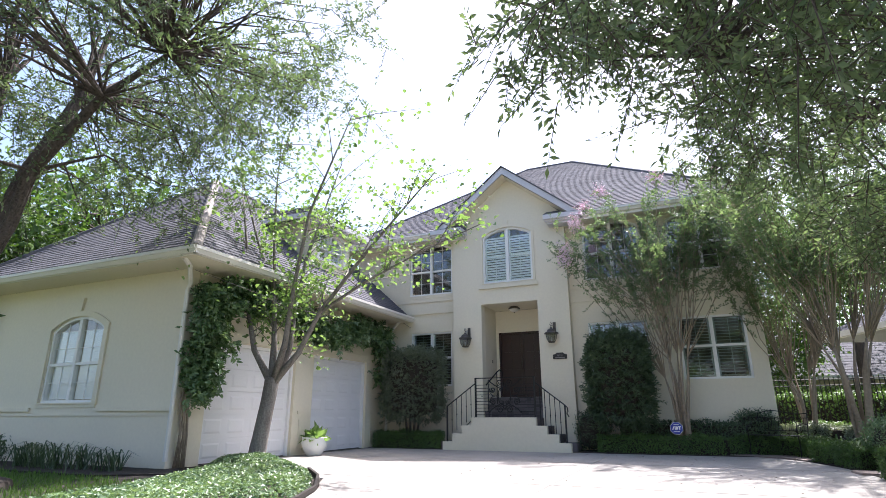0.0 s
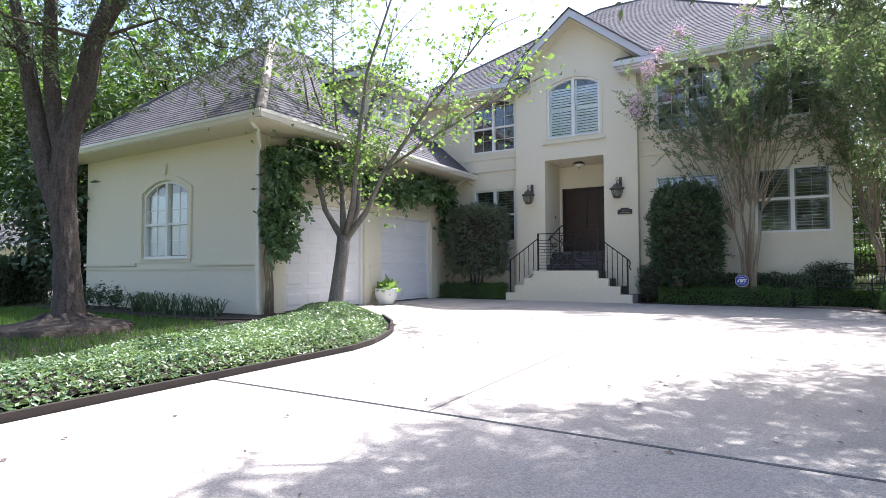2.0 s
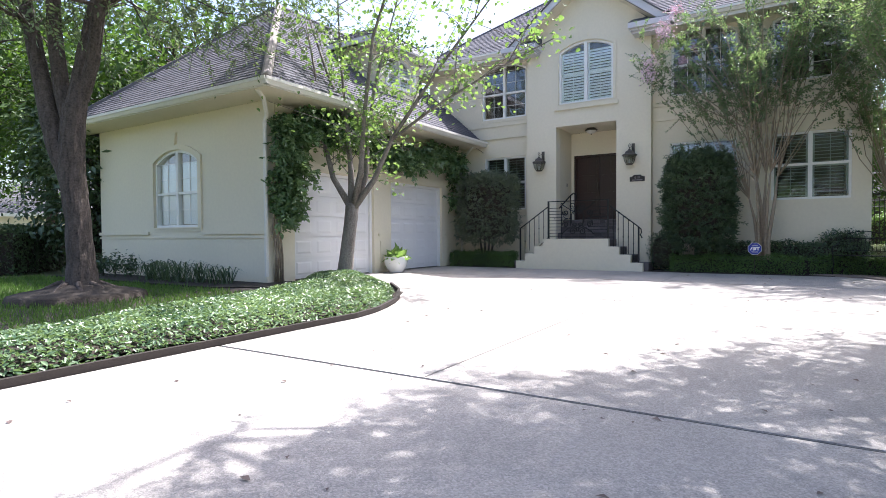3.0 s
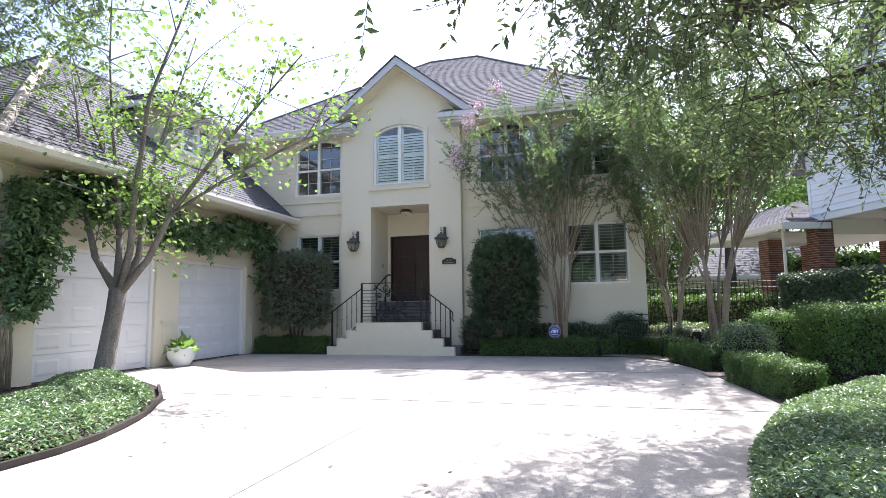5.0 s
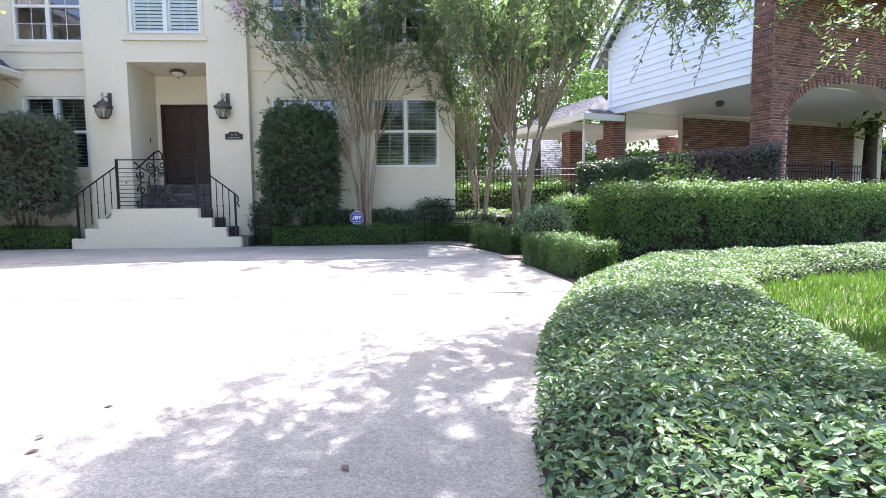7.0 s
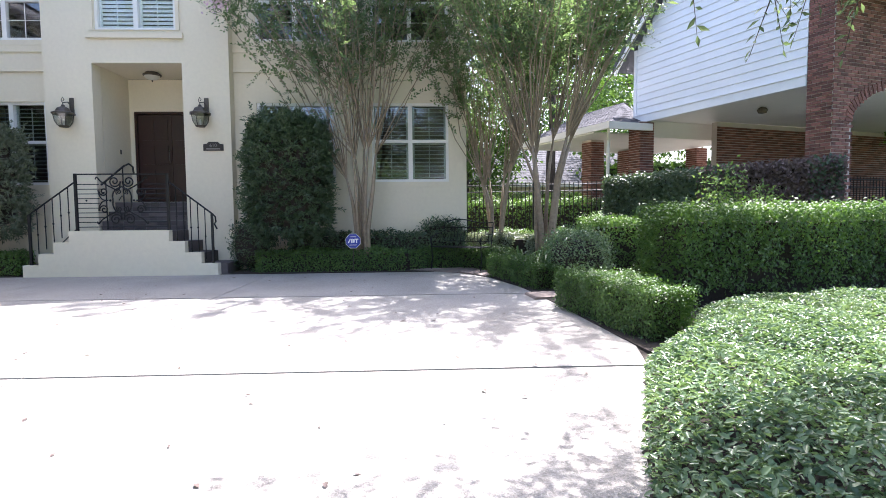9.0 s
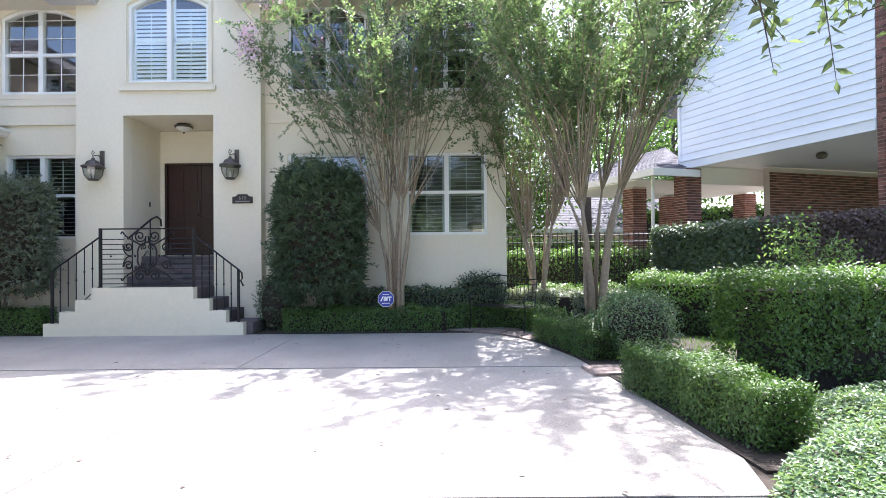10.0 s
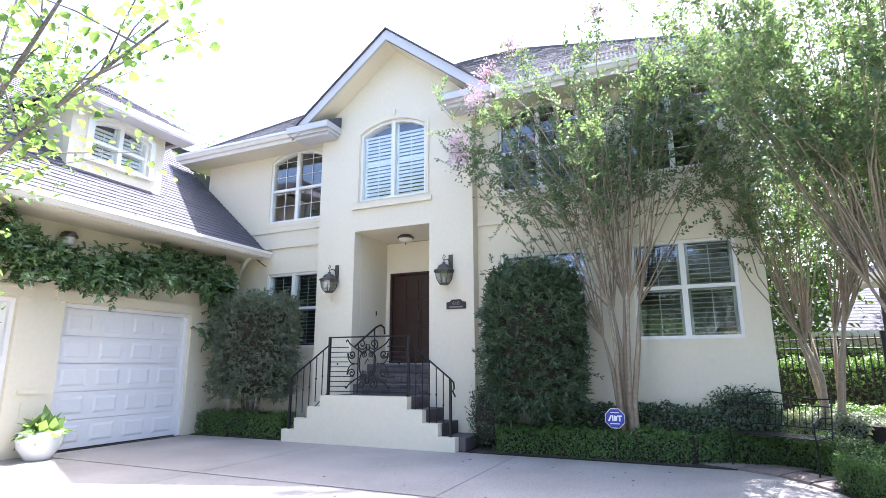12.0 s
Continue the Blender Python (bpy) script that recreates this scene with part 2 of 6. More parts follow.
class Geo:
    """Gathers vertices and faces for one mesh."""

    def __init__(self):
        self.v, self.f = [], []

    def add(self, verts, faces):
        o = len(self.v)
        self.v += [tuple(p) for p in verts]
        self.f += [tuple(i + o for i in f) for f in faces]
        return self

    def box(self, x0, x1, y0, y1, z0, z1, m=None):
        p = [(x, y, z) for z in (z0, z1) for y in (y0, y1) for x in (x0, x1)]
        if m is not None:
            p = [m @ Vector(q) for q in p]
        return self.add(p, [(0, 2, 3, 1), (4, 5, 7, 6), (0, 1, 5, 4), (2, 6, 7, 3), (0, 4, 6, 2), (1, 3, 7, 5)])

    def tube(self, pts, radii, n=8, caps=True):
        pts = [Vector(p) for p in pts]
        if not hasattr(radii, "__len__"):
            radii = [radii] * len(pts)
        ring = []
        side = None
        for i, p in enumerate(pts):
            d = (pts[min(i + 1, len(pts) - 1)] - pts[max(i - 1, 0)]).normalized()
            ref = side if side is not None else (Vector((1, 0, 0)) if abs(d.x) < 0.8 else Vector((0, 1, 0)))
            side = (ref - d * ref.dot(d)).normalized()
            up = d.cross(side)
            ring.append([p + (side * math.cos(2 * math.pi * k / n) + up * math.sin(2 * math.pi * k / n)) * radii[i] for k in range(n)])
        o = len(self.v)
        for r in ring:
            self.v += [tuple(q) for q in r]
        for i in range(len(pts) - 1):
            for k in range(n):
                a, b = o + i * n + k, o + i * n + (k + 1) % n
                self.f.append((a, b, b + n, a + n))
        if caps:
            self.f.append(tuple(o + k for k in range(n))[::-1])
            self.f.append(tuple(o + (len(pts) - 1) * n + k for k in range(n)))
        return self

    def rough(self, pts, radii, n=26, depth=0.1, step=0.09):
        """A trunk with furrowed bark: the tube cut into short rings, its surface ridged."""
        pts = [Vector(p) for p in pts]
        line, rad = [], []
        for i in range(len(pts) - 1):
            k = max(1, int((pts[i + 1] - pts[i]).length / step))
            for j in range(k):
                line.append(pts[i].lerp(pts[i + 1], j / k))
                rad.append(radii[i] + (radii[i + 1] - radii[i]) * j / k)
        o = len(self.v)
        self.tube(line + [pts[-1]], rad + [radii[-1]], n)
        for i in range(len(line) + 1):
            c = line[i] if i < len(line) else pts[-1]
            for k in range(n):
                v = Vector(self.v[o + i * n + k])
                a = 2 * math.pi * k / n
                q = Vector((math.cos(a) * 3.4, math.sin(a) * 3.4, c.z * 2.2))
                ridge = 1 - 2 * abs(noise.noise(q)) + 0.5 * noise.noise(q * 3.1)
                self.v[o + i * n + k] = tuple(c + (v - c) * (1 + depth * (ridge - 0.6)))
        return self

    def lathe(self, prof, n=20, at=(0, 0, 0)):
        """A turned shape: prof lists (radius, height)."""
        o = len(self.v)
        for r, z in prof:
            self.v += [(at[0] + r * math.cos(2 * math.pi * k / n), at[1] + r * math.sin(2 * math.pi * k / n), at[2] + z) for k in range(n)]
        for i in range(len(prof) - 1):
            for k in range(n):
                a, b = o + i * n + k, o + i * n + (k + 1) % n
                self.f.append((a, b, b + n, a + n))
        return self

    def slab(self, outline, y0, y1, m=None):
        """A plate from an outline in x, z, between two depths y."""
        n = len(outline)
        p = [(x, y0, z) for x, z in outline] + [(x, y1, z) for x, z in outline]
        if m is not None:
            p = [m @ Vector(q) for q in p]
        return self.add(p, [tuple(range(n)), tuple(range(2 * n - 1, n - 1, -1))] + [(i, i + n, (i + 1) % n + n, (i + 1) % n) for i in range(n)])

    def mesh(self, name):
        me = bpy.data.meshes.new(name)
        me.from_pydata(self.v, [], self.f)
        me.update()
        return me


def part(name, geo, material, parent=None, label="", smooth=False, m=None):
    """Links a mesh as one object under a thing or part."""
    me = geo if isinstance(geo, bpy.types.Mesh) else geo.mesh(name)
    if not me.materials:
        me.materials.append(material)
    if smooth:
        me.shade_smooth()
    ob = new(name, me)
    if m is not None:
        ob.matrix_basis = m
    if parent is not None:
        ob.parent = parent
    if label:
        tagged(ob, label)
    return ob


def thing(name, label, category, group="", kind="", at=(0, 0, 0), rz=0.0):
    e = new(name)
    e.matrix_basis = pose(*at, 0, 0, rz)
    return tagged(e, label, category, group, kind)


def arch(w, h, rise, n=10):
    """An outline in x, z: a rectangle from the origin with a low arched top."""
    if rise <= 0:
        return [(0, 0), (w, 0), (w, h), (0, h)]
    r = (w * w / 4 + rise * rise) / (2 * rise)
    a = math.asin(w / 2 / r)
    return [(0, 0), (w, 0)] + [(w / 2 + r * math.sin(a - 2 * a * i / n), h - r + r * math.cos(a - 2 * a * i / n)) for i in range(n + 1)]


def inset(outline, d, h):
    """The outline of an arch shape drawn in by d on all sides."""
    cx = sum(p[0] for p in outline) / len(outline)
    w = max(p[0] for p in outline)
    top = max(p[1] for p in outline)
    return [(d + x * (w - 2 * d) / w, d + z * (top - 2 * d) / top) for x, z in outline]


def ring(outline, inner, y0, y1):
    """A frame between two like outlines in x, z."""
    n = len(outline)
    g = Geo()
    v = [(x, y0, z) for x, z in outline] + [(x, y0, z) for x, z in inner] + [(x, y1, z) for x, z in outline] + [(x, y1, z) for x, z in inner]
    f = []
    for i in range(n):
        j = (i + 1) % n
        f += [(i, j, j + n, i + n), (i + 2 * n, i + 3 * n, j + 3 * n, j + 2 * n), (i, i + 2 * n, j + 2 * n, j), (i + n, j + n, j + 3 * n, i + 3 * n)]
    return g.add(v, f)


def wall(name, outline, holes, thick, m, material, parent, label=""):
    """A wall with thickness from an outline in x, z and openings that go through it; y points inward."""
    bm = bmesh.new()
    for loop in [outline] + holes:
        vs = [bm.verts.new((x, 0, z)) for x, z in loop]
        for i in range(len(vs)):
            bm.edges.new((vs[i], vs[(i + 1) % len(vs)]))
    bmesh.ops.triangle_fill(bm, use_beauty=True, use_dissolve=False, edges=bm.edges[:])
    ext = bmesh.ops.extrude_face_region(bm, geom=bm.faces[:])
    bmesh.ops.translate(bm, verts=[v for v in ext["geom"] if isinstance(v, bmesh.types.BMVert)], vec=(0, thick, 0))
    bmesh.ops.recalc_face_normals(bm, faces=bm.faces[:])
    me = bpy.data.meshes.new(name)
    bm.to_mesh(me)
    bm.free()
    return part(name, me, material, parent, label, m=m)


def shift(outline, x, z):
    return [(a + x, b + z) for a, b in outline]


def leaves(name, pts, size, material, parent=None, normal=None, droop=0.0, aspect=2.0, spread=0.6, label="", fold=0.25, seed=1, rounded=False, along=None):
    """Many small folded leaves, one island each: pts are their places; normal the way that most of them face."""
    r = np.random.default_rng(seed)
    pts = np.asarray(pts, float)
    n = len(pts)
    nor = r.normal(size=(n, 3))
    nor /= np.linalg.norm(nor, axis=1)[:, None]
    if normal is not None:
        nor = nor * spread + np.asarray(normal, float)
        nor /= np.linalg.norm(nor, axis=1)[:, None]
    d = r.normal(size=(n, 3))
    d[:, 2] -= droop
    if along is not None:
        d = d * 0.12 + np.asarray(along, float)
    d -= nor * (d * nor).sum(1)[:, None]
    d /= np.linalg.norm(d, axis=1)[:, None] + 1e-9
    s = np.cross(nor, d)
    ln = size * r.uniform(0.6, 1.35, n)[:, None]
    wd = ln / aspect
    if rounded:
        v = np.empty((n, 6, 3))
        v[:, 0], v[:, 3] = pts, pts + d * ln - nor * ln * 0.12
        for k, (a, w) in enumerate(((0.25, 0.46), (0.66, 0.40))):
            v[:, 1 + k] = pts + d * ln * a + s * wd * w + nor * wd * fold * (1 - 0.5 * k)
            v[:, 5 - k] = pts + d * ln * a - s * wd * w + nor * wd * fold * (1 - 0.5 * k)
        idx = (np.arange(n) * 6)[:, None] + np.array([0, 1, 2, 3, 0, 3, 4, 5])[None]
        me = bpy.data.meshes.new(name)
        me.vertices.add(6 * n)
        me.vertices.foreach_set("co", v.reshape(-1).astype(np.float32))
        me.loops.add(8 * n)
        me.loops.foreach_set("vertex_index", idx.reshape(-1).astype(np.int32))
        me.polygons.add(2 * n)
        me.polygons.foreach_set("loop_start", np.arange(0, 8 * n, 4, dtype=np.int32))
        me.update(calc_edges=True)
        me.validate()
        return part(name, me, material, parent, label)
    v = np.empty((n, 4, 3))
    v[:, 0] = pts
    v[:, 1] = pts + d * ln * 0.45 + s * wd * 0.5 + nor * wd * fold
    v[:, 2] = pts + d * ln
    v[:, 3] = pts + d * ln * 0.45 - s * wd * 0.5 + nor * wd * fold
    idx = (np.arange(n) * 4)[:, None] + np.array([0, 1, 2, 0, 2, 3])[None]
    me = bpy.data.meshes.new(name)
    me.vertices.add(4 * n)
    me.vertices.foreach_set("co", v.reshape(-1).astype(np.float32))
    me.loops.add(6 * n)
    me.loops.foreach_set("vertex_index", idx.reshape(-1).astype(np.int32))
    me.polygons.add(2 * n)
    me.polygons.foreach_set("loop_start", np.arange(0, 6 * n, 3, dtype=np.int32))
    me.update(calc_edges=True)
    me.validate()
    return part(name, me, material, parent, label)


def sprays(centres, twigs, length, per, seed, bias=(0, 0, -0.1), sag=0.25, spread=0.12, out=None, open_angle=0.85):
    """Twigs set round each centre, with leaves in two rows along them: places, ways and faces of the leaves, and the twigs' ends."""
    q = np.random.default_rng(seed)
    c = np.repeat(np.asarray(centres, float), twigs, axis=0)
    n = len(c)
    start = c + q.normal(size=(n, 3)) * spread
    d = q.normal(size=(n, 3)) * 0.7 + np.asarray(bias)
    if out is not None:
        d += np.repeat(np.asarray(out, float), twigs, axis=0)
    d /= np.linalg.norm(d, axis=1)[:, None] + 1e-9
    ln = length * q.uniform(0.5, 1.35, n)
    side = np.cross(d, q.normal(size=(n, 3)) * (0.35, 0.35, 1.0))
    side /= np.linalg.norm(side, axis=1)[:, None] + 1e-9
    up = np.cross(side, d)
    up *= np.where(up[:, 2] < 0, -1.0, 1.0)[:, None]
    k = (np.arange(per) + 0.7) / per
    pos = start[:, None] + d[:, None] * (ln[:, None] * k)[:, :, None]
    pos[:, :, 2] -= sag * ln[:, None] * k ** 2
    sign = np.where(np.arange(per) % 2, 1.0, -1.0)
    way = d[:, None] * 0.6 + side[:, None] * (sign * open_angle)[None, :, None] + q.normal(size=(n, per, 3)) * 0.22
    way[:, -1] = d
    face = up[:, None] + q.normal(size=(n, per, 3)) * 0.35
    return pos.reshape(-1, 3), way.reshape(-1, 3), face.reshape(-1, 3), start, pos[:, -1]


def twig_mesh(name, a, b, r0, r1):
    """Many thin three-sided twigs from a to b in one mesh."""
    a, b = np.asarray(a, float), np.asarray(b, float)
    n = len(a)
    d = b - a
    d /= np.linalg.norm(d, axis=1)[:, None] + 1e-9
    s = np.cross(d, np.where(np.abs(d[:, 2:3]) > 0.9, (1.0, 0, 0), (0, 0, 1.0)))
    s /= np.linalg.norm(s, axis=1)[:, None] + 1e-9
    u = np.cross(d, s)
    v = np.empty((n, 6, 3))
    for k in range(3):
        w = s * math.cos(k * 2.0944) + u * math.sin(k * 2.0944)
        v[:, k], v[:, k + 3] = a + w * r0, b + w * r1
    idx = (np.arange(n) * 6)[:, None] + np.array([0, 1, 4, 3, 1, 2, 5, 4, 2, 0, 3, 5])[None]
    me = bpy.data.meshes.new(name)
    me.vertices.add(6 * n)
    me.vertices.foreach_set("co", v.reshape(-1).astype(np.float32))
    me.loops.add(12 * n)
    me.loops.foreach_set("vertex_index", idx.reshape(-1).astype(np.int32))
    me.polygons.add(3 * n)
    me.polygons.foreach_set("loop_start", np.arange(0, 12 * n, 4, dtype=np.int32))
    me.update(calc_edges=True)
    return me


def prism(g, p0, p1, out, prof):
    """Sweeps a profile (outward, up) along a straight line."""
    p0, p1, out = Vector(p0), Vector(p1), Vector(out).normalized()
    n = len(prof)
    v = [p + out * a + Vector((0, 0, b)) for p in (p0, p1) for a, b in prof]
    return g.add(v, [tuple(range(n))[::-1], tuple(range(n, 2 * n))] + [(i, (i + 1) % n, (i + 1) % n + n, i + n) for i in range(n)])


GUTTER_PROF = [(0.0, -0.02), (0.07, -0.02), (0.11, 0.05), (0.13, 0.06), (0.13, 0.12), (0.11, 0.12), (0.1, 0.07), (0.0, 0.0)]


def shingle_plane(g, deck, a, b, c, d, course=0.14, tab=0.30, seed=1, skip=None, single=None):
    """Courses of lapped tabs over the quad a b (eave), c d (top); the deck lies under them."""
    a, b, c, d = (Vector(p) for p in (a, b, c, d))
    r = random.Random(seed)
    nor = (b - a).cross(d - a).normalized()
    if nor.z < 0:
        nor = -nor
    deck.add([p - nor * k for k in (0.01, 0.12) for p in (a, b, c, d)], [(0, 1, 2, 3), (7, 6, 5, 4), (0, 4, 5, 1), (1, 5, 6, 2), (2, 6, 7, 3), (3, 7, 4, 0)])
    e = (b - a).normalized()
    slope = ((d - a) - e * (d - a).dot(e)).length
    rows = max(1, int(slope / course))
    for i in range(rows):
        t0, t1 = i / rows, min(1.0, (i + 1.25) / rows)
        l0, r0, l1, r1 = a.lerp(d, t0), b.lerp(c, t0), a.lerp(d, t1), b.lerp(c, t1)
        width = (r0 - l0).length
        x = -r.random() * tab
        while x < width:
            w = tab * r.choice((0.6, 0.8, 1.0, 1.2))
            f0, f1 = max(0.0, x) / max(width, 0.01), min(width, x + w - 0.006) / max(width, 0.01)
            x += w
            if f1 - f0 < 0.002:
                continue
            lift = 0.014 + 0.006 * r.random()
            p0, p1 = l0.lerp(r0, f0), l0.lerp(r0, f1)
            q0, q1 = l1.lerp(r1, f0), l1.lerp(r1, f1)
            if skip and skip((p0 + q1) / 2):
                continue
            if single and single[1] > 0 and single[0]((p0 + q1) / 2):
                single[1] -= 1
                part("shingle", Geo().add([p0 + nor * lift, p1 + nor * lift, q1 + nor * 0.002, q0 + nor * 0.002, p0, p1], [(0, 1, 2, 3), (4, 5, 1, 0), (4, 0, 3), (5, 2, 1)]), SHINGLE, single[2])
                continue
            g.add([p0 + nor * lift, p1 + nor * lift, q1 + nor * 0.002, q0 + nor * 0.002, p0, p1], [(0, 1, 2, 3), (4, 5, 1, 0), (4, 0, 3), (5, 2, 1)])


def window(parent, m, w, h, rise=0.0, kind="glass", sashes=2, sill=True, grille=(2, 3)):
    """A window in its opening: frame and mullion, panes, glazing bars, shutters of single slats, sill."""
    o = arch(w, h, rise)
    g = ring(o, inset(o, 0.055, h), -0.015, 0.09)
    half = (w - 0.08) / 2
    def top_at(x):
        if rise <= 0:
            return h
        r = (w * w / 4 + rise * rise) / (2 * rise)
        return h - r + math.sqrt(max(0.0, r * r - (x - w / 2) ** 2))
    g.box(w / 2 - 0.045, w / 2 + 0.045, -0.012, 0.088, 0.03, h - 0.02)
    if sashes == 2:
        zm = (h - rise) * 0.52
        for s in range(2):
            x0 = 0.05 + s * (w / 2 - 0.01)
            g.box(x0, x0 + w / 2 - 0.09, 0.0, 0.075, zm - 0.03, zm + 0.03)
    win = part("window", g, TRIM, parent, "white painted double window", m=m)
    for s in range(2):
        x0 = 0.05 + s * (w / 2 - 0.005)
        x1 = x0 + w / 2 - 0.095
        shape = [(x0, 0.05), (x1, 0.05), (x1, top_at(x1) - 0.05), ((x0 + x1) / 2, top_at((x0 + x1) / 2) - 0.05), (x0, top_at(x0) - 0.05)]
        part("pane", Geo().slab(shape, 0.05, 0.056), GLASS, win).visible_shadow = False
        if kind in ("glass", "blind"):
            bars = Geo()
            nx, nz = grille
            for i in range(1, nx):
                bx = x0 + (x1 - x0) * i / nx
                bars.box(bx - 0.006, bx + 0.006, 0.036, 0.049, 0.05, top_at(bx) - 0.05)
            zs = [0.05 + (h - rise - 0.08) * k / (nz * 2) for k in range(1, nz * 2 + (1 if rise else 0))]
            for z in zs:
                bars.box(x0, x1, 0.038, 0.049, z - 0.006, z + 0.006)
            part("glazing_grid", bars, TRIM, win)
        if kind != "glass":
            mt = {"shutter": SHUTTER, "dark": SHUTTER_D, "blind": SHUTTER}[kind]
            pitch = 0.082 if kind != "blind" else 0.05
            stile = Geo()
            if kind != "blind":
                for bx in (x0 + 0.02, x1 - 0.02):
                    stile.box(bx - 0.025, bx + 0.025, 0.085, 0.12, 0.06, top_at(bx) - 0.06)
                stile.box(x0, x1, 0.085, 0.12, h * 0.5 - 0.03, h * 0.5 + 0.03)
                stile.box((x0 + x1) / 2 - 0.008, (x0 + x1) / 2 + 0.008, 0.072, 0.084, 0.1, h - rise - 0.1)
                part("shutter_stile", stile, mt, win)
            me = Geo().box(x0 + 0.02, x1 - 0.02, -0.037 if kind != "blind" else -0.025, 0.037 if kind != "blind" else 0.025, -0.004, 0.004).mesh("slat")
            k = 0
            z = 0.1
            while z < h - 0.06:
                if min(top_at(x0), top_at(x1)) - 0.04 > z:
                    tilt = 62 if kind == "shutter" else (14 if kind == "dark" else 78)
                    part("slat", me, mt, win, m=pose(0, 0.105, z, tilt, 0, 0))
                z += pitch
    if sill:
        part("sill", Geo().box(-0.1, w + 0.1, -0.06, -0.002, -0.10, -0.004), STUCCO, win)
    return win


# ---- ground ----
g = Geo().add([(-400, -400, -0.03), (400, -400, -0.03), (400, 400, -0.03), (-400, 400, -0.03)], [(0, 1, 2, 3)])
tagged(part("ground", g, LAWN), "lawn and bare earth round the houses", "ground", kind="structure")

EDGE_R = [(1.55, -9.0), (1.5, 3.0), (1.6, 4.9), (1.73, 5.64), (2.1, 7.18), (2.46, 8.07), (2.95, 9.3), (3.15, 10.1), (3.05, 11.2), (2.95, 12.4), (2.8, 13.6), (2.55, 14.6), (2.3, 15.6), (1.6, 16.05), (-2.3, 16.05)]
EDGE_L = [(-3.82, -9.0), (-3.82, 6.0), (-3.95, 6.6), (-4.4, 7.6), (-5.2, 8.75), (-6.1, 9.7), (-7.0, 10.3), (-7.9, 10.75), (-8.74, 11.0)]


def at_y(edge, y):
    for (x0, y0), (x1, y1) in zip(edge, edge[1:]):
        if min(y0, y1) <= y <= max(y0, y1) and y0 != y1:
            return x0 + (x1 - x0) * (y - y0) / (y1 - y0)
    return edge[-1][0]


drive = thing("driveway", "pale worn concrete driveway with dark joints", "driveway", kind="structure")
part("soil_bed", Geo().add([(-8.8, -9, -0.012), (3.3, -9, -0.012), (3.3, 16.2, -0.012), (-8.8, 16.2, -0.012)], [(0, 1, 2, 3)]), SOIL_AND_CORE, drive)
rim = [(x - 0.03, y) for x, y in EDGE_R] + [(-8.7, 16.0), (-8.7, 11.05)] + [(x + 0.03, y) for x, y in EDGE_L[::-1]]
part("joint_filler", Geo().add([(x, y, -0.008) for x, y in rim], [tuple(range(len(rim)))]), JOINT, drive)
YJ = [-9.0, -1.2, 4.08, 9.25, 12.96, 16.0]
XJ = [-9.0, -5.15, -1.6, 4.0]
for j in range(5):
    bays = XJ if j > 1 else [-9.0, 4.0]
    for i in range(len(bays) - 1):
        y0, y1, x0, x1 = YJ[j] + 0.019, YJ[j + 1] - 0.019, bays[i] + 0.007, bays[i + 1] - 0.007
        ys = np.linspace(y0, y1, 12)
        left, right = [], []
        for y in ys:
            el = at_y(EDGE_L, y) if y < 11.0 else -8.72
            er = at_y(EDGE_R, y)
            a, b = max(x0, el), min(x1, er)
            if b - a > 0.02:
                left.append((a, y))
                right.append((b, y))
        if len(left) > 1:
            loop = left + right[::-1]
            k = len(loop)
            gg = Geo().add([(x, y, -0.1) for x, y in loop] + [(x, y, 0.0) for x, y in loop], [tuple(range(k)), tuple(range(k, 2 * k))] + [(q, (q + 1) % k, (q + 1) % k + k, q + k) for q in range(k)])
            part("slab", gg, CONCRETE, drive)

# ---- the house ----
house = thing("house", "two-storey cream stucco house with dark shingle roof and garage wing", "house")
WF = pose(0, 17.06, 0)
BAYX = (-6.23, -2.57)
def win_hole(x, z, w, h, r):
    return shift(arch(w, h, r), x, z)

wins_left = [(-7.93, 4.74, 1.56, 1.76, 0.2, "glass"), (-7.84, 1.80, 1.45, 1.70, 0, "dark")]
wins_right = [(-2.10, 4.74, 1.6, 1.76, 0.2, "glass"), (0.27, 4.74, 1.63, 1.76, 0.2, "glass"), (-2.12, 1.80, 1.62, 1.68, 0, "dark"), (0.27, 1.82, 1.63, 1.66, 0, "dark")]
wall("wall", [(-10.0, 0), (BAYX[0], 0), (BAYX[0], 6.75), (-10.0, 6.75)], [win_hole(*q[:5]) for q in wins_left], 0.25, WF, STUCCO, house)
wall("wall", [(BAYX[1], 0), (2.28, 0), (2.28, 6.75), (BAYX[1], 6.75)], [win_hole(*q[:5]) for q in wins_right], 0.25, WF, STUCCO, house)
for q in wins_left + wins_right:
    window(house, WF @ Matrix.Translation((q[0], 0.05, q[1])), q[2], q[3], q[4], q[5], grille=(2, 2))
# side and back walls close the house
part("wall", Geo().box(2.03, 2.28, 17.32, 29.0, 0, 6.75), STUCCO, house)
part("wall", Geo().box(-10.0, -9.75, 17.32, 29.0, 0, 6.75), STUCCO, house)
part("wall", Geo().box(-9.74, 2.02, 28.75, 29.0, 0, 6.75), STUCCO, house)
# unseen room surfaces, coloured dark so the windows look unlit inside
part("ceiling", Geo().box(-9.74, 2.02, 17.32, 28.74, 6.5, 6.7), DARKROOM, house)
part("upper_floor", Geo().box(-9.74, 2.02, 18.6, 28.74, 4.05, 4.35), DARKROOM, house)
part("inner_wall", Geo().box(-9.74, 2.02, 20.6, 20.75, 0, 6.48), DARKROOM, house)

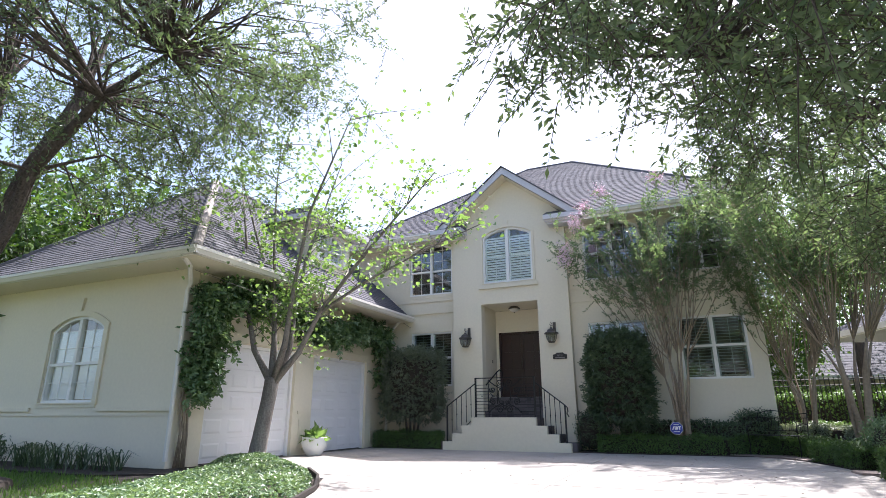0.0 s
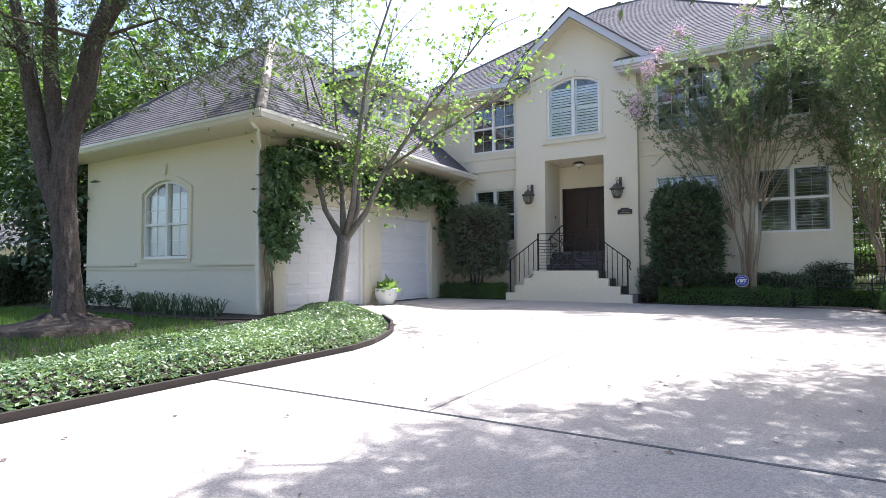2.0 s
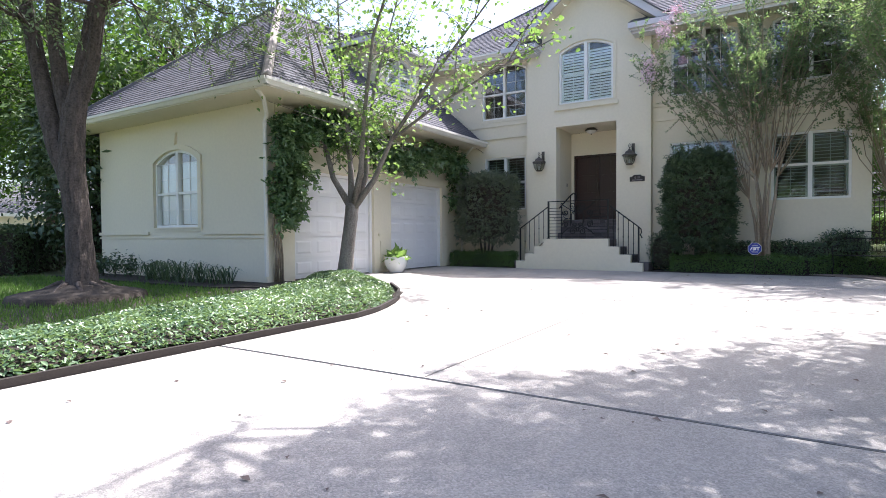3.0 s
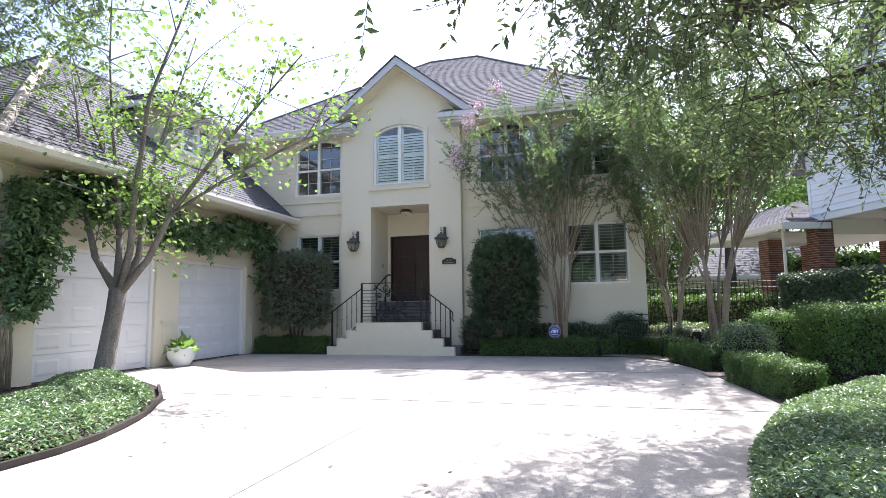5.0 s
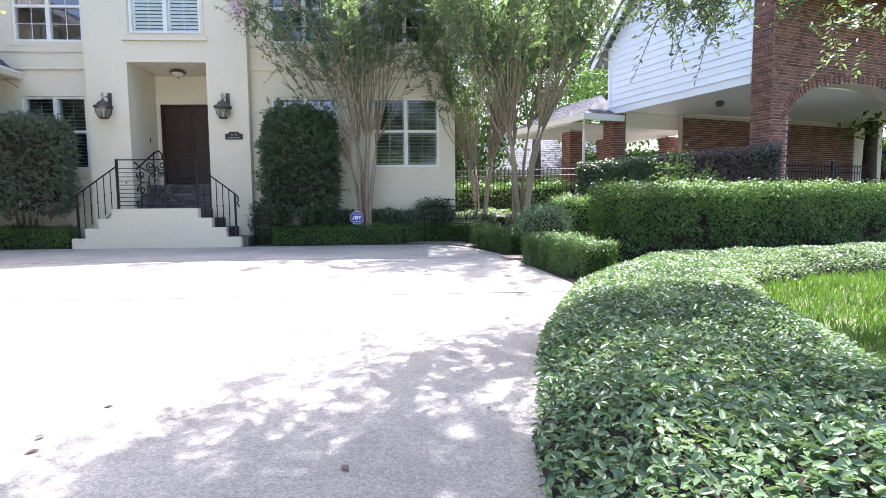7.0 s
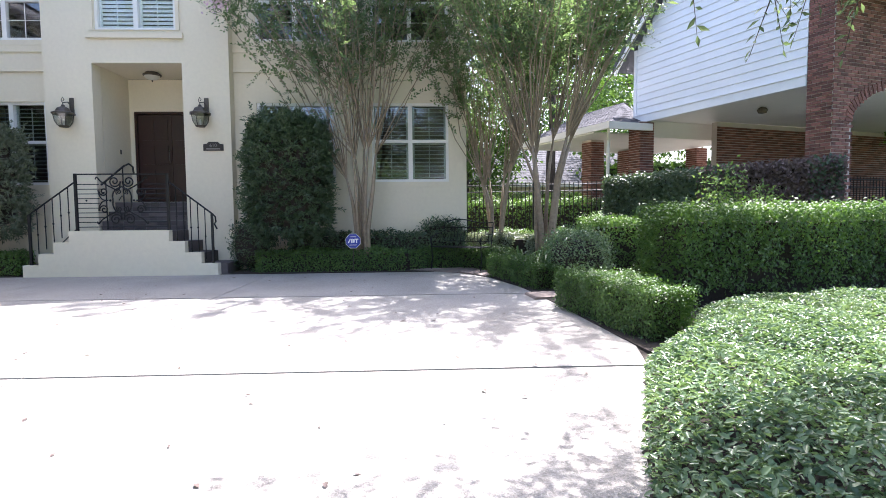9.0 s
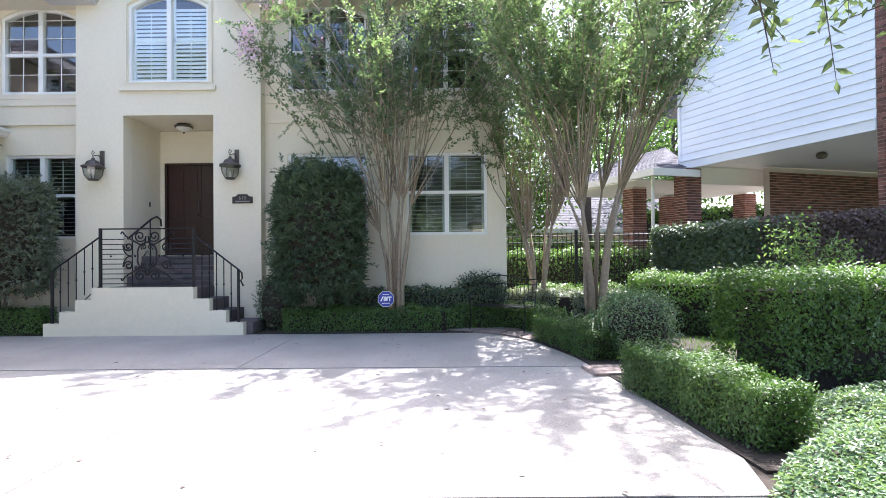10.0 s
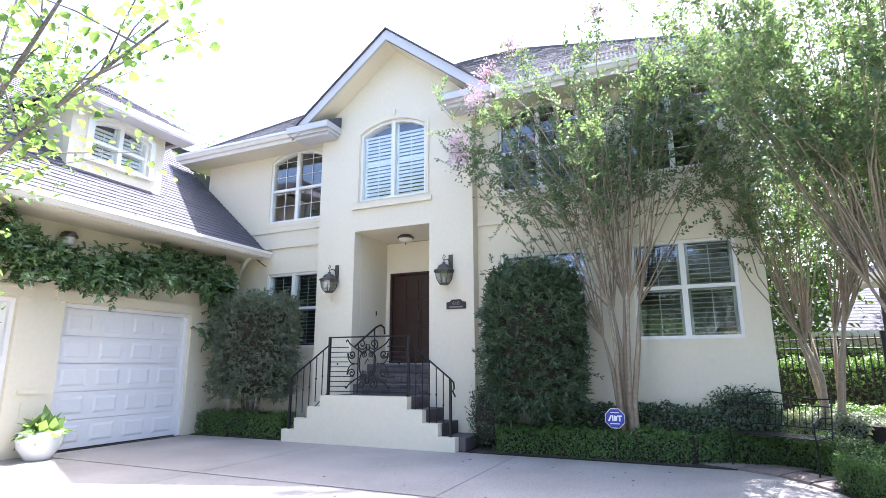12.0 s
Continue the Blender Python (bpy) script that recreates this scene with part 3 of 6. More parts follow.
# bay with the entry recess
BF = pose(0, 16.8, 0)
UW = (-5.2, 4.87, 1.6, 1.78, 0.24)
EN = (-5.29, 0.0, 1.78, 4.22)
APEX = (-4.32, 8.33)
bay_out = [(BAYX[0], 0), (EN[0], 0), (EN[0], 4.22), (EN[0] + EN[2], 4.22), (EN[0] + EN[2], 0), (BAYX[1], 0), (BAYX[1], 6.84), (APEX[0], 8.38), (BAYX[0], 6.84)]
wall("wall", bay_out, [win_hole(*UW)], 0.30, BF, STUCCO, house, "cream stucco entry bay with a gable")
window(house, BF @ Matrix.Translation((UW[0], 0.05, UW[1])), UW[2], UW[3], UW[4], "shutter", sashes=1)
part("wall", Geo().box(BAYX[0], BAYX[0] + 0.2, 17.11, 17.32, 0, 6.7), STUCCO, house)
part("wall", Geo().box(BAYX[1] - 0.2, BAYX[1], 17.11, 17.32, 0, 6.7), STUCCO, house)
part("recess_wall", Geo().box(-5.54, -5.29, 17.11, 18.2, 0, 4.3), STUCCO, house)
part("recess_wall", Geo().box(-3.51, -3.26, 17.11, 18.2, 0, 4.3), STUCCO, house)
part("recess_ceiling", Geo().box(-5.28, -3.52, 17.11, 18.2, 4.225, 4.4), STUCCO, house)
wall("recess_wall", [(-5.29, 1.45), (-3.51, 1.45), (-3.51, 4.22), (-5.29, 4.22)], [[(-5.2, 1.46), (-3.6, 1.46), (-3.6, 3.51), (-5.2, 3.51)]], 0.2, pose(0, 18.2, 0), STUCCO, house)
door = part("door", ring([(-5.2, 1.46), (-3.6, 1.46), (-3.6, 3.51), (-5.2, 3.51)], [(-5.15, 1.47), (-3.65, 1.47), (-3.65, 3.46), (-5.15, 3.46)], 0.0, 0.14), DOOR, house, "dark red wooden double front door", m=pose(0, 18.22, 0))
for k in range(2):
    x0 = -5.145 + k * 0.75
    leaf = Geo().box(x0, x0 + 0.742, 0.05, 0.095, 1.475, 3.455)
    for z0, z1 in ((1.6, 2.2), (2.32, 2.75), (2.87, 3.34)):
        for q in range(2):
            leaf.box(x0 + 0.08 + q * 0.31, x0 + 0.35 + q * 0.31, 0.035, 0.049, z0, z1)
    part("door_leaf", leaf, DOOR, door)
part("handle", Geo().tube([(-4.44, 0.02, 2.35), (-4.44, -0.02, 2.4), (-4.44, -0.02, 2.6), (-4.44, 0.02, 2.65)], 0.012, 8), LANTERN, door, "aged metal pull")

# bands, sills and shallow stucco panels
for x0, x1 in ((-8.7, BAYX[0] - 0.004), (BAYX[1] + 0.004, 2.3)):
    part("band", Geo().box(x0, x1, 17.015, 17.056, 4.10, 4.16), STUCCO, house)
    part("band", Geo().box(x0, x1, 17.03, 17.056, 4.50, 4.56), STUCCO, house)
part("sill_band", Geo().box(-5.35, -3.45, 16.74, 16.796, 4.70, 4.80), STUCCO, house)
part("keystone", Geo().slab([(-4.45, 6.66), (-4.35, 6.66), (-4.32, 6.86), (-4.48, 6.86)], 16.765, 16.797), STUCCO, house)
part("window_surround", ring(shift(arch(1.76, 1.87, 0.25), -5.28, 4.86), shift(arch(1.62, 1.79, 0.24), -5.21, 4.866), 16.77, 16.797), STUCCO, house)

# main roof: a pyramid over the deep house
EZ = 6.64
PEAK, PEAK2 = (-4.9, 22.05, 10.96), (-3.0, 22.05, 10.96)
c0, c1, c2, c3 = (-10.45, 16.5, EZ), (2.8, 16.5, EZ), (2.8, 29.5, EZ), (-10.45, 29.5, EZ)
sh, deck = Geo(), Geo()
zn = EZ + 0.62 * (PEAK[2] - EZ) / 5.55
deck.add([c0, (-6.72, 16.5, EZ), (-6.72, 17.12, zn), (-2.08, 17.12, zn), (-2.08, 16.5, EZ), c1, PEAK2, PEAK], [(0, 1, 2, 3, 4, 5, 6, 7)])
shingle_plane(sh, Geo(), c0, c1, PEAK2, PEAK, seed=1, skip=lambda p: -6.75 < p.x < -2.05 and p.y < 17.2)
shingle_plane(sh, deck, c1, c2, PEAK2, PEAK2, seed=2, course=0.3, tab=0.6)
shingle_plane(sh, deck, c3, c0, PEAK, PEAK, seed=3)
deck.add([c2, c3, PEAK, PEAK2], [(0, 1, 2, 3)])
tagged(part("roof_shingles", sh, SHINGLE, house), kind="stuff")
part("roof", deck, SHINGLE, house, "steep dark grey shingle roof")
part("hip_cap", Geo().tube([c0, PEAK], 0.06, 6), SHINGLE, house)
part("hip_cap", Geo().tube([c1, PEAK2, PEAK], 0.06, 6), SHINGLE, house)
# gable roof over the bay
sh, deck = Geo(), Geo()
BZ = 6.72
a0, a1 = (BAYX[0] - 0.45, 16.36, BZ - 0.05), (BAYX[0] - 0.45, 21.5, BZ - 0.05)
b0, b1 = (BAYX[1] + 0.45, 16.36, BZ - 0.05), (BAYX[1] + 0.45, 21.5, BZ - 0.05)
t0, t1 = (APEX[0], 16.36, 8.48), (APEX[0], 21.5, 8.48)
shingle_plane(sh, deck, a1, a0, t0, t1, seed=5)
shingle_plane(sh, deck, b0, b1, t1, t0, seed=6)
tagged(part("roof_shingles", sh, SHINGLE, house), kind="stuff")
part("roof", deck, SHINGLE, house)
rake = Geo()
for s in (-1, 1):
    ex = APEX[0] + s * (BAYX[1] - BAYX[0] + 0.9) / 2
    up = Vector((APEX[0] - ex, 0, 8.48 - BZ + 0.05))
    rake.add([(ex, y, BZ - 0.05 + dz) for y in (16.30, 16.355) for dz in (-0.20, 0.03)] + [(APEX[0], y, 8.48 + dz) for y in (16.30, 16.355) for dz in (-0.20, 0.03)], [(0, 1, 5, 4), (2, 6, 7, 3), (1, 3, 7, 5), (0, 4, 6, 2), (0, 2, 3, 1), (4, 5, 7, 6)])
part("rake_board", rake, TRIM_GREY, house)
edge = Geo()
for s in (-1, 1):
    ex = APEX[0] + s * (BAYX[1] - BAYX[0] + 1.0) / 2
    edge.add([(ex, y, BZ - 0.09 + dz) for y in (16.26, 16.4) for dz in (0.03, 0.065)] + [(APEX[0], y, 8.49 + dz) for y in (16.26, 16.4) for dz in (0.03, 0.065)], [(0, 1, 5, 4), (2, 6, 7, 3), (1, 3, 7, 5), (0, 4, 6, 2), (0, 2, 3, 1), (4, 5, 7, 6)])
part("shingle_edge", edge, SHINGLE, house)
for s in (-1, 1):
    ex = APEX[0] + s * ((BAYX[1] - BAYX[0]) / 2 + 0.42)
    part("soffit", Geo().add([(ex, 16.34, BZ - 0.24), (APEX[0], 16.34, 8.26), (APEX[0], 16.797, 8.26), (ex, 16.797, BZ - 0.24)], [(0, 1, 2, 3)]), STUCCO, house)
# cornice returns and gutters
for s, xe in ((-1, BAYX[0]), (1, BAYX[1])):
    ret = Geo()
    for inner, outer, yf, z0, z1 in ((0.42, 0.48, 16.40, 6.42, 6.48), (0.46, 0.55, 16.33, 6.48, 6.54), (0.50, 0.62, 16.25, 6.54, 6.68)):
        x0, x1 = sorted((xe - s * inner, xe + s * outer))
        ret.box(x0, x1, yf, 16.795, z0, z1)
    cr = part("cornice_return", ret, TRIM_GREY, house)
    x0, x1 = sorted((xe - s * 0.50, xe + s * 0.62))
    part("return_roof", Geo().add([(x0, 16.25, 6.684), (x1, 16.25, 6.684), (x1, 16.79, 6.95), (x0, 16.79, 6.95), (x0, 16.79, 6.684), (x1, 16.79, 6.684)], [(0, 1, 2, 3), (0, 3, 4), (1, 5, 2), (0, 4, 5, 1), (2, 5, 4, 3)]), SHINGLE, cr)
part("gutter", prism(Geo(), (-10.5, 16.48, EZ - 0.08), (BAYX[0] - 0.66, 16.48, EZ - 0.08), (0, -1, 0), GUTTER_PROF), GUTTER, house)
part("gutter", prism(Geo(), (BAYX[1] + 0.66, 16.48, EZ - 0.08), (2.85, 16.48, EZ - 0.08), (0, -1, 0), GUTTER_PROF), GUTTER, house)
part("soffit", Geo().box(-10.45, BAYX[0] - 0.002, 16.5, 17.055, 6.45, 6.5), STUCCO, house)
part("soffit", Geo().box(BAYX[1] + 0.002, 2.8, 16.5, 17.055, 6.45, 6.5), STUCCO, house)
part("soffit", Geo().box(2.29, 2.8, 17.06, 29.4, 6.45, 6.5), STUCCO, house)
part("soffit", Geo().box(-10.45, -10.01, 17.06, 29.4, 6.45, 6.5), STUCCO, house)
part("fascia", Geo().box(-10.45, BAYX[0] - 0.64, 16.475, 16.5, 6.45, 6.63), GUTTER, house)
part("fascia", Geo().box(BAYX[1] + 0.64, 2.8, 16.475, 16.5, 6.45, 6.63), GUTTER, house)

# ---- garage wing ----
GX, GY0, WT = -8.74, 8.8, 3.86
GW = (-12.84, 1.23, 1.78, 1.86, 0.28)
WM = pose(0, GY0, 0)
wall("wall", [(-15.46, 0), (GX, 0), (GX, WT), (-15.46, WT)], [win_hole(*GW)], 0.25, WM, STUCCO, house, "cream stucco gable-end wall of the garage")
window(house, WM @ Matrix.Translation((GW[0], 0.04, GW[1])), GW[2], GW[3], GW[4], "blind", sashes=2, grille=(2, 2))
part("window_surround", ring(shift(arch(2.06, 2.02, 0.32), -12.98, 1.2), shift(arch(1.8, 1.88, 0.28), -12.85, 1.22), GY0 - 0.045, GY0 - 0.002), STUCCO, house)
part("keystone", Geo().slab([(-12.0, 3.2), (-11.9, 3.2), (-11.86, 3.5), (-12.04, 3.5)], GY0 - 0.06, GY0 - 0.003), STUCCO, house)
part("band", Geo().box(-15.5, -13.1, GY0 - 0.05, GY0 - 0.002, 1.05, 1.13), STUCCO, house)
part("band", Geo().box(-10.9, GX + 0.02, GY0 - 0.05, GY0 - 0.002, 1.05, 1.13), STUCCO, house)
part("band", Geo().box(-15.5, GX + 0.02, GY0 - 0.025, GY0 - 0.003, 0.96, 1.0), STUCCO, house)
part("wall", Geo().box(-15.46, -15.21, GY0 + 0.26, 18.0, 0, WT), STUCCO, house)
GM = Matrix(((0, -1, 0, GX), (1, 0, 0, 0), (0, 0, 1, 0), (0, 0, 0, 1)))
GD = [(9.58, 12.38), (13.12, 15.80)]
GH = 2.5
gout = [(GY0 + 0.26, 0)]
for a, b in GD:
    gout += [(a, 0), (a, GH), (b, GH), (b, 0)]
gout += [(17.055, 0), (17.055, WT), (GY0 + 0.26, WT)]
wall("wall", gout, [], 0.3, GM, STUCCO, house, "cream stucco garage front wall")
for a, b in GD:
    gd = part("garage_door", ring([(a, 0), (b, 0), (b, GH), (a, GH)], [(a + 0.07, 0.0), (b - 0.07, 0.0), (b - 0.07, GH - 0.07), (a + 0.07, GH - 0.07)], 0.08, 0.2), GARAGE, house, "white panelled sectional garage door", m=GM)
    for k in range(5):
        z0, z1 = 0.02 + k * 0.482, 0.02 + (k + 1) * 0.482 - 0.008
        sec = Geo().box(a + 0.072, b - 0.072, 0.15, 0.19, z0, z1)
        for q in range(4):
            w = (b - a - 0.144) / 4
            y0 = a + 0.072 + q * w + 0.09
            sec.add(*([(y0, 0.15, z0 + 0.09), (y0 + w - 0.18, 0.15, z0 + 0.09), (y0 + w - 0.18, 0.15, z1 - 0.09), (y0, 0.15, z1 - 0.09), (y0 + 0.05, 0.135, z0 + 0.13), (y0 + w - 0.23, 0.135, z0 + 0.13), (y0 + w - 0.23, 0.135, z1 - 0.13), (y0 + 0.05, 0.135, z1 - 0.13)], [(4, 5, 6, 7), (0, 1, 5, 4), (1, 2, 6, 5), (2, 3, 7, 6), (3, 0, 4, 7)]))
        part("door_section", sec, GARAGE, gd)
    part("door_backing", Geo().box(a + 0.07, b - 0.07, 0.192, 0.2, 0.02, GH - 0.07), GARAGE, gd)
    part("door_seal", Geo().box(a + 0.07, b - 0.07, 0.14, 0.2, 0.0, 0.018), JOINT, gd, "black rubber seal")
# raised trim round the doors, pilaster panels
trim = Geo()
for a, b in GD:
    trim.box(a - 0.18, b + 0.18, -0.04, -0.002, GH + 0.02, GH + 0.17)
    trim.box(a - 0.2, b + 0.2, -0.06, -0.002, GH + 0.17, GH + 0.21)
for y0, y1 in ((8.9, 9.4), (12.55, 12.95), (16.0, 16.4)):
    trim.box(y0, y1, -0.035, -0.002, 0.98, 1.05)
    trim.box(y0 + 0.08, y1 - 0.08, -0.02, -0.002, 0.15, 0.85)
part("door_trim", trim, STUCCO, house, m=GM)
# wing roof
e = 3.97
X0, X1, Y0 = -16.2, -7.81, 8.05
WP = (-12.05, 12.15, 7.72)
WR = (-12.05, 20.0, 7.72)
sh, deck = Geo(), Geo()
shingle_plane(sh, deck, (X0, Y0, e), (X1, Y0, e), WP, WP, seed=11)
roof_obj = part("roof", Geo().add([(X1, 16.9, e - 0.3), (X1 - 0.3, 16.9, e - 0.1), (X1 - 0.3, 16.99, e - 0.1), (X1, 16.99, e - 0.3)], [(0, 1, 2, 3)]), SHINGLE, house)
shingle_plane(sh, deck, (X1, Y0, e), (X1, 17.0, e), (-12.05, 17.0, 7.72), WP, seed=12, single=[lambda p: 12.2 < p.y < 16.6 and p.z < 5.6, 300, roof_obj])
shingle_plane(sh, deck, (X0, 20, e), (X0, Y0, e), WP, WR, seed=13, course=0.3, tab=0.6)
tagged(part("roof_shingles", sh, SHINGLE, house), kind="stuff")
part("roof", deck, SHINGLE, house)
CAP = mat("pale_weathered_cap", (0.26, 0.23, 0.21), 0.9, var=0.3, big=3, fine=30, bump=0.4)
part("hip_cap", Geo().tube([(X1, Y0, e + 0.02), Vector((X1, Y0, e)).lerp(Vector(WP), 0.5), WP], 0.1, 8), CAP, house, "pale weathered hip cap")
part("hip_cap", Geo().tube([(X0, Y0, e + 0.02), WP], 0.07, 6), SHINGLE, house)
part("ridge_cap", Geo().tube([WP, (-12.05, 17.2, 7.72)], 0.07, 6), SHINGLE, house)
part("gutter", prism(Geo(), (X0, Y0, e - 0.08), (X1 + 0.1, Y0, e - 0.08), (0, -1, 0), GUTTER_PROF), GUTTER, house)
part("gutter", prism(Geo(), (X1, Y0 - 0.1, e - 0.08), (X1, 17.0, e - 0.08), (1, 0, 0), GUTTER_PROF), GUTTER, house)
part("soffit", Geo().box(X0, X1 - 0.002, Y0 + 0.002, GY0 - 0.003, e - 0.11, e - 0.06), STUCCO, house)
part("soffit", Geo().box(GX + 0.003, X1 - 0.002, GY0, 17.0, e - 0.11, e - 0.06), STUCCO, house)
part("fascia", Geo().box(X0, X1 + 0.002, Y0 - 0.022, Y0, e - 0.115, e), GUTTER, house)
part("fascia", Geo().box(X1, X1 + 0.022, Y0, 17.0, e - 0.115, e), GUTTER, house)
part("downpipe", Geo().tube([(-8.2, 8.15, e - 0.1), (-8.25, 8.35, e - 0.22), (-8.55, 8.68, e - 0.45), (-8.66, 8.72, e - 0.6), (-8.66, 8.72, 0.15)], 0.045, 8), GUTTER, house)
part("downpipe", Geo().tube([(-8.1, 16.7, e - 0.1), (-8.3, 16.75, e - 0.25), (-8.6, 16.9, e - 0.45), (-8.66, 16.95, e - 0.6), (-8.66, 16.95, 0.1)], 0.045, 8), GUTTER, house)
# dormer
DX, DY0, DY1, DZ = -8.95, 12.9, 14.86, 6.36
DM = Matrix(((0, -1, 0, DX), (1, 0, 0, 0), (0, 0, 1, 0), (0, 0, 0, 1)))
DW = (13.3, 5.27, 1.2, 0.86, 0.14)
wall("dormer_wall", [(DY0, 4.85), (DY1, 4.85), (DY1, DZ), (DY0, DZ)], [win_hole(*DW)], 0.2, DM, STUCCO, house)
window(house, DM @ Matrix.Translation((DW[0], 0.04, DW[1])), DW[2], DW[3], DW[4], "shutter", sashes=2)
part("window_surround", ring(shift(arch(1.44, 1.02, 0.18), 13.18, 5.2), shift(arch(1.22, 0.88, 0.14), 13.29, 5.26), -0.05, -0.002), TRIM, house, m=DM)
part("dormer_cheek", Geo().box(-11.0, DX - 0.21, DY0, DY0 + 0.15, 4.9, DZ), STUCCO, house)
part("dormer_cheek", Geo().box(-11.0, DX - 0.21, DY1 - 0.15, DY1, 4.9, DZ), STUCCO, house)
sh, deck = Geo(), Geo()
d0, d1 = (DX + 0.4, DY0 - 0.4, DZ + 0.03), (DX + 0.4, DY1 + 0.4, DZ + 0.03)
d2, d3 = (-11.6, DY1 + 0.4, DZ + 0.03), (-11.6, DY0 - 0.4, DZ + 0.03)
dp, dq = (-9.75, 13.87, 7.2), (-11.6, 13.87, 7.2)
shingle_plane(sh, deck, d0, d1, dp, dp, seed=21)
shingle_plane(sh, deck, d1, d2, dq, dp, seed=22)
shingle_plane(sh, deck, d3, d0, dp, dq, seed=23)
tagged(part("roof_shingles", sh, SHINGLE, house), kind="stuff")
part("roof", deck, SHINGLE, house)
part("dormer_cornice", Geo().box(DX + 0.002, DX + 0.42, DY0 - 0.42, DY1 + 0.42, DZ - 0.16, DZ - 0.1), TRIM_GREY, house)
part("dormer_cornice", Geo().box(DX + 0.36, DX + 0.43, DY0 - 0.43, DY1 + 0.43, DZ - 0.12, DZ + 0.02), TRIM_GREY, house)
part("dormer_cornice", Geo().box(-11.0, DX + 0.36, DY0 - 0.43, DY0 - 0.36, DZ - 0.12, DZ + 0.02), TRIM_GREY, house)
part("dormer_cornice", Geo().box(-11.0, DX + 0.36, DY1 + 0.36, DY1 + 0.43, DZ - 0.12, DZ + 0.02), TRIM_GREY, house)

# ---- entry stairs ----
stairs = thing("entry_stairs", "cream stucco double entry stairs with dark brick treads", "stairs")
XR, XL = (-3.5, -3.21, -2.91, -2.6), (-5.35, -5.64, -5.93, -6.22)
zs = (0.87, 0.655, 0.44, 0.225)
prof = [(XL[3], 0), (XR[3], 0)]
for k in range(3, -1, -1):
    prof += [(XR[k], zs[k])] + ([(XR[k - 1], zs[k])] if k else [])
for k in range(4):
    prof += [(XL[k], zs[k])] + ([(XL[k], zs[k + 1])] if k < 3 else [])
part("cheek_wall", Geo().slab(prof, 15.9, 16.06), STUCCO, stairs, "cream stucco stepped front wall")
PAVER_BED = mat("dark_mortar", (0.17, 0.16, 0.155), 0.95, var=0.15, big=3)
part("landing", Geo().box(XL[0], XR[0], 16.062, 16.9, 0, 0.85), PAVER, stairs, "dark brick landing")
for k in range(3):
    z1 = zs[k + 1] - 0.012
    for x0, x1 in ((XR[k], XR[k + 1] + (0.12 if k == 2 else 0)), (XL[k + 1] - (0.12 if k == 2 else 0), XL[k])):
        part("step", Geo().box(x0 + 0.002, x1 - 0.002, 16.062, 16.79, 0, z1), PAVER, stairs)
for k in range(3):
    g = Geo().box(-5.28, -3.52, 16.902 + k * 0.26, 16.902 + (k + 1) * 0.26 - 0.002 if k < 2 else 18.19, 0.0, 1.04 + 0.2 * k)
    us = part("upper_step", g, PAVER_BED, stairs)
    yf, zr = 16.902 + k * 0.26, 0.852 + 0.195 * k
    bx = -5.275
    wob = random.Random(5 + k)
    while bx < -3.6:
        w = wob.uniform(0.16, 0.24)
        for q in range(2):
            part("brick", Geo().box(bx, min(bx + w, -3.53) - 0.012, yf - 0.012, yf - 0.001, zr + q * 0.09 + 0.008, zr + (q + 1) * 0.09), PAVER, us)
        bx += w

# ---- railings ----
RY = 15.97
rail = thing("stair_railing", "black wrought iron stair railing with scroll panel", "railing")
zt, zb = 1.935, 0.94
for x in (XL[0] + 0.13, XR[0] - 0.02):
    part("post", Geo().box(x - 0.022, x + 0.022, RY - 0.022, RY + 0.022, 0.871, 1.95), IRON, rail)
xa, xb = XL[0] + 0.13, XR[0] - 0.02
part("top_rail", Geo().box(xa + 0.023, xb - 0.023, RY - 0.02, RY + 0.02, zt - 0.012, zt + 0.012), IRON, rail)
for k in range(11):
    z = zb + k * 0.0895
    cx = (xa + xb) / 2
    if 0 < k < 10:
        w = 0.30 if k in (2, 3, 7, 8) else 0.42
        part("bar", Geo().tube([(xa + 0.02, RY, z), (cx - w, RY, z)], 0.009, 6), IRON, rail)
        part("bar", Geo().tube([(cx + w, RY, z), (xb - 0.02, RY, z)], 0.009, 6), IRON, rail)
    elif k == 0:
        part("bar", Geo().tube([(xa + 0.02, RY, z), (xb - 0.02, RY, z)], 0.009, 6), IRON, rail)


def spiral(cx, cz, r, a0, turns, n=26, y=RY):
    return [(cx + r * (1 - 0.82 * i / n) * math.cos(a0 + turns * 2 * math.pi * i / n), y, cz + r * (1 - 0.82 * i / n) * math.sin(a0 + turns * 2 * math.pi * i / n)) for i in range(n + 1)]


def smooth_line(pts, n=6):
    """A rounded curve through a few points."""
    p = [Vector(v) for v in pts]
    p = [p[0] * 2 - p[1]] + p + [p[-1] * 2 - p[-2]]
    out = []
    for i in range(1, len(p) - 2):
        for k in range(n):
            u = k / n
            out.append(0.5 * (2 * p[i] + (p[i + 1] - p[i - 1]) * u + (2 * p[i - 1] - 5 * p[i] + 4 * p[i + 1] - p[i + 2]) * u * u + (3 * p[i] - p[i - 1] - 3 * p[i + 1] + p[i + 2]) * u ** 3))
    return out + [p[-2]]


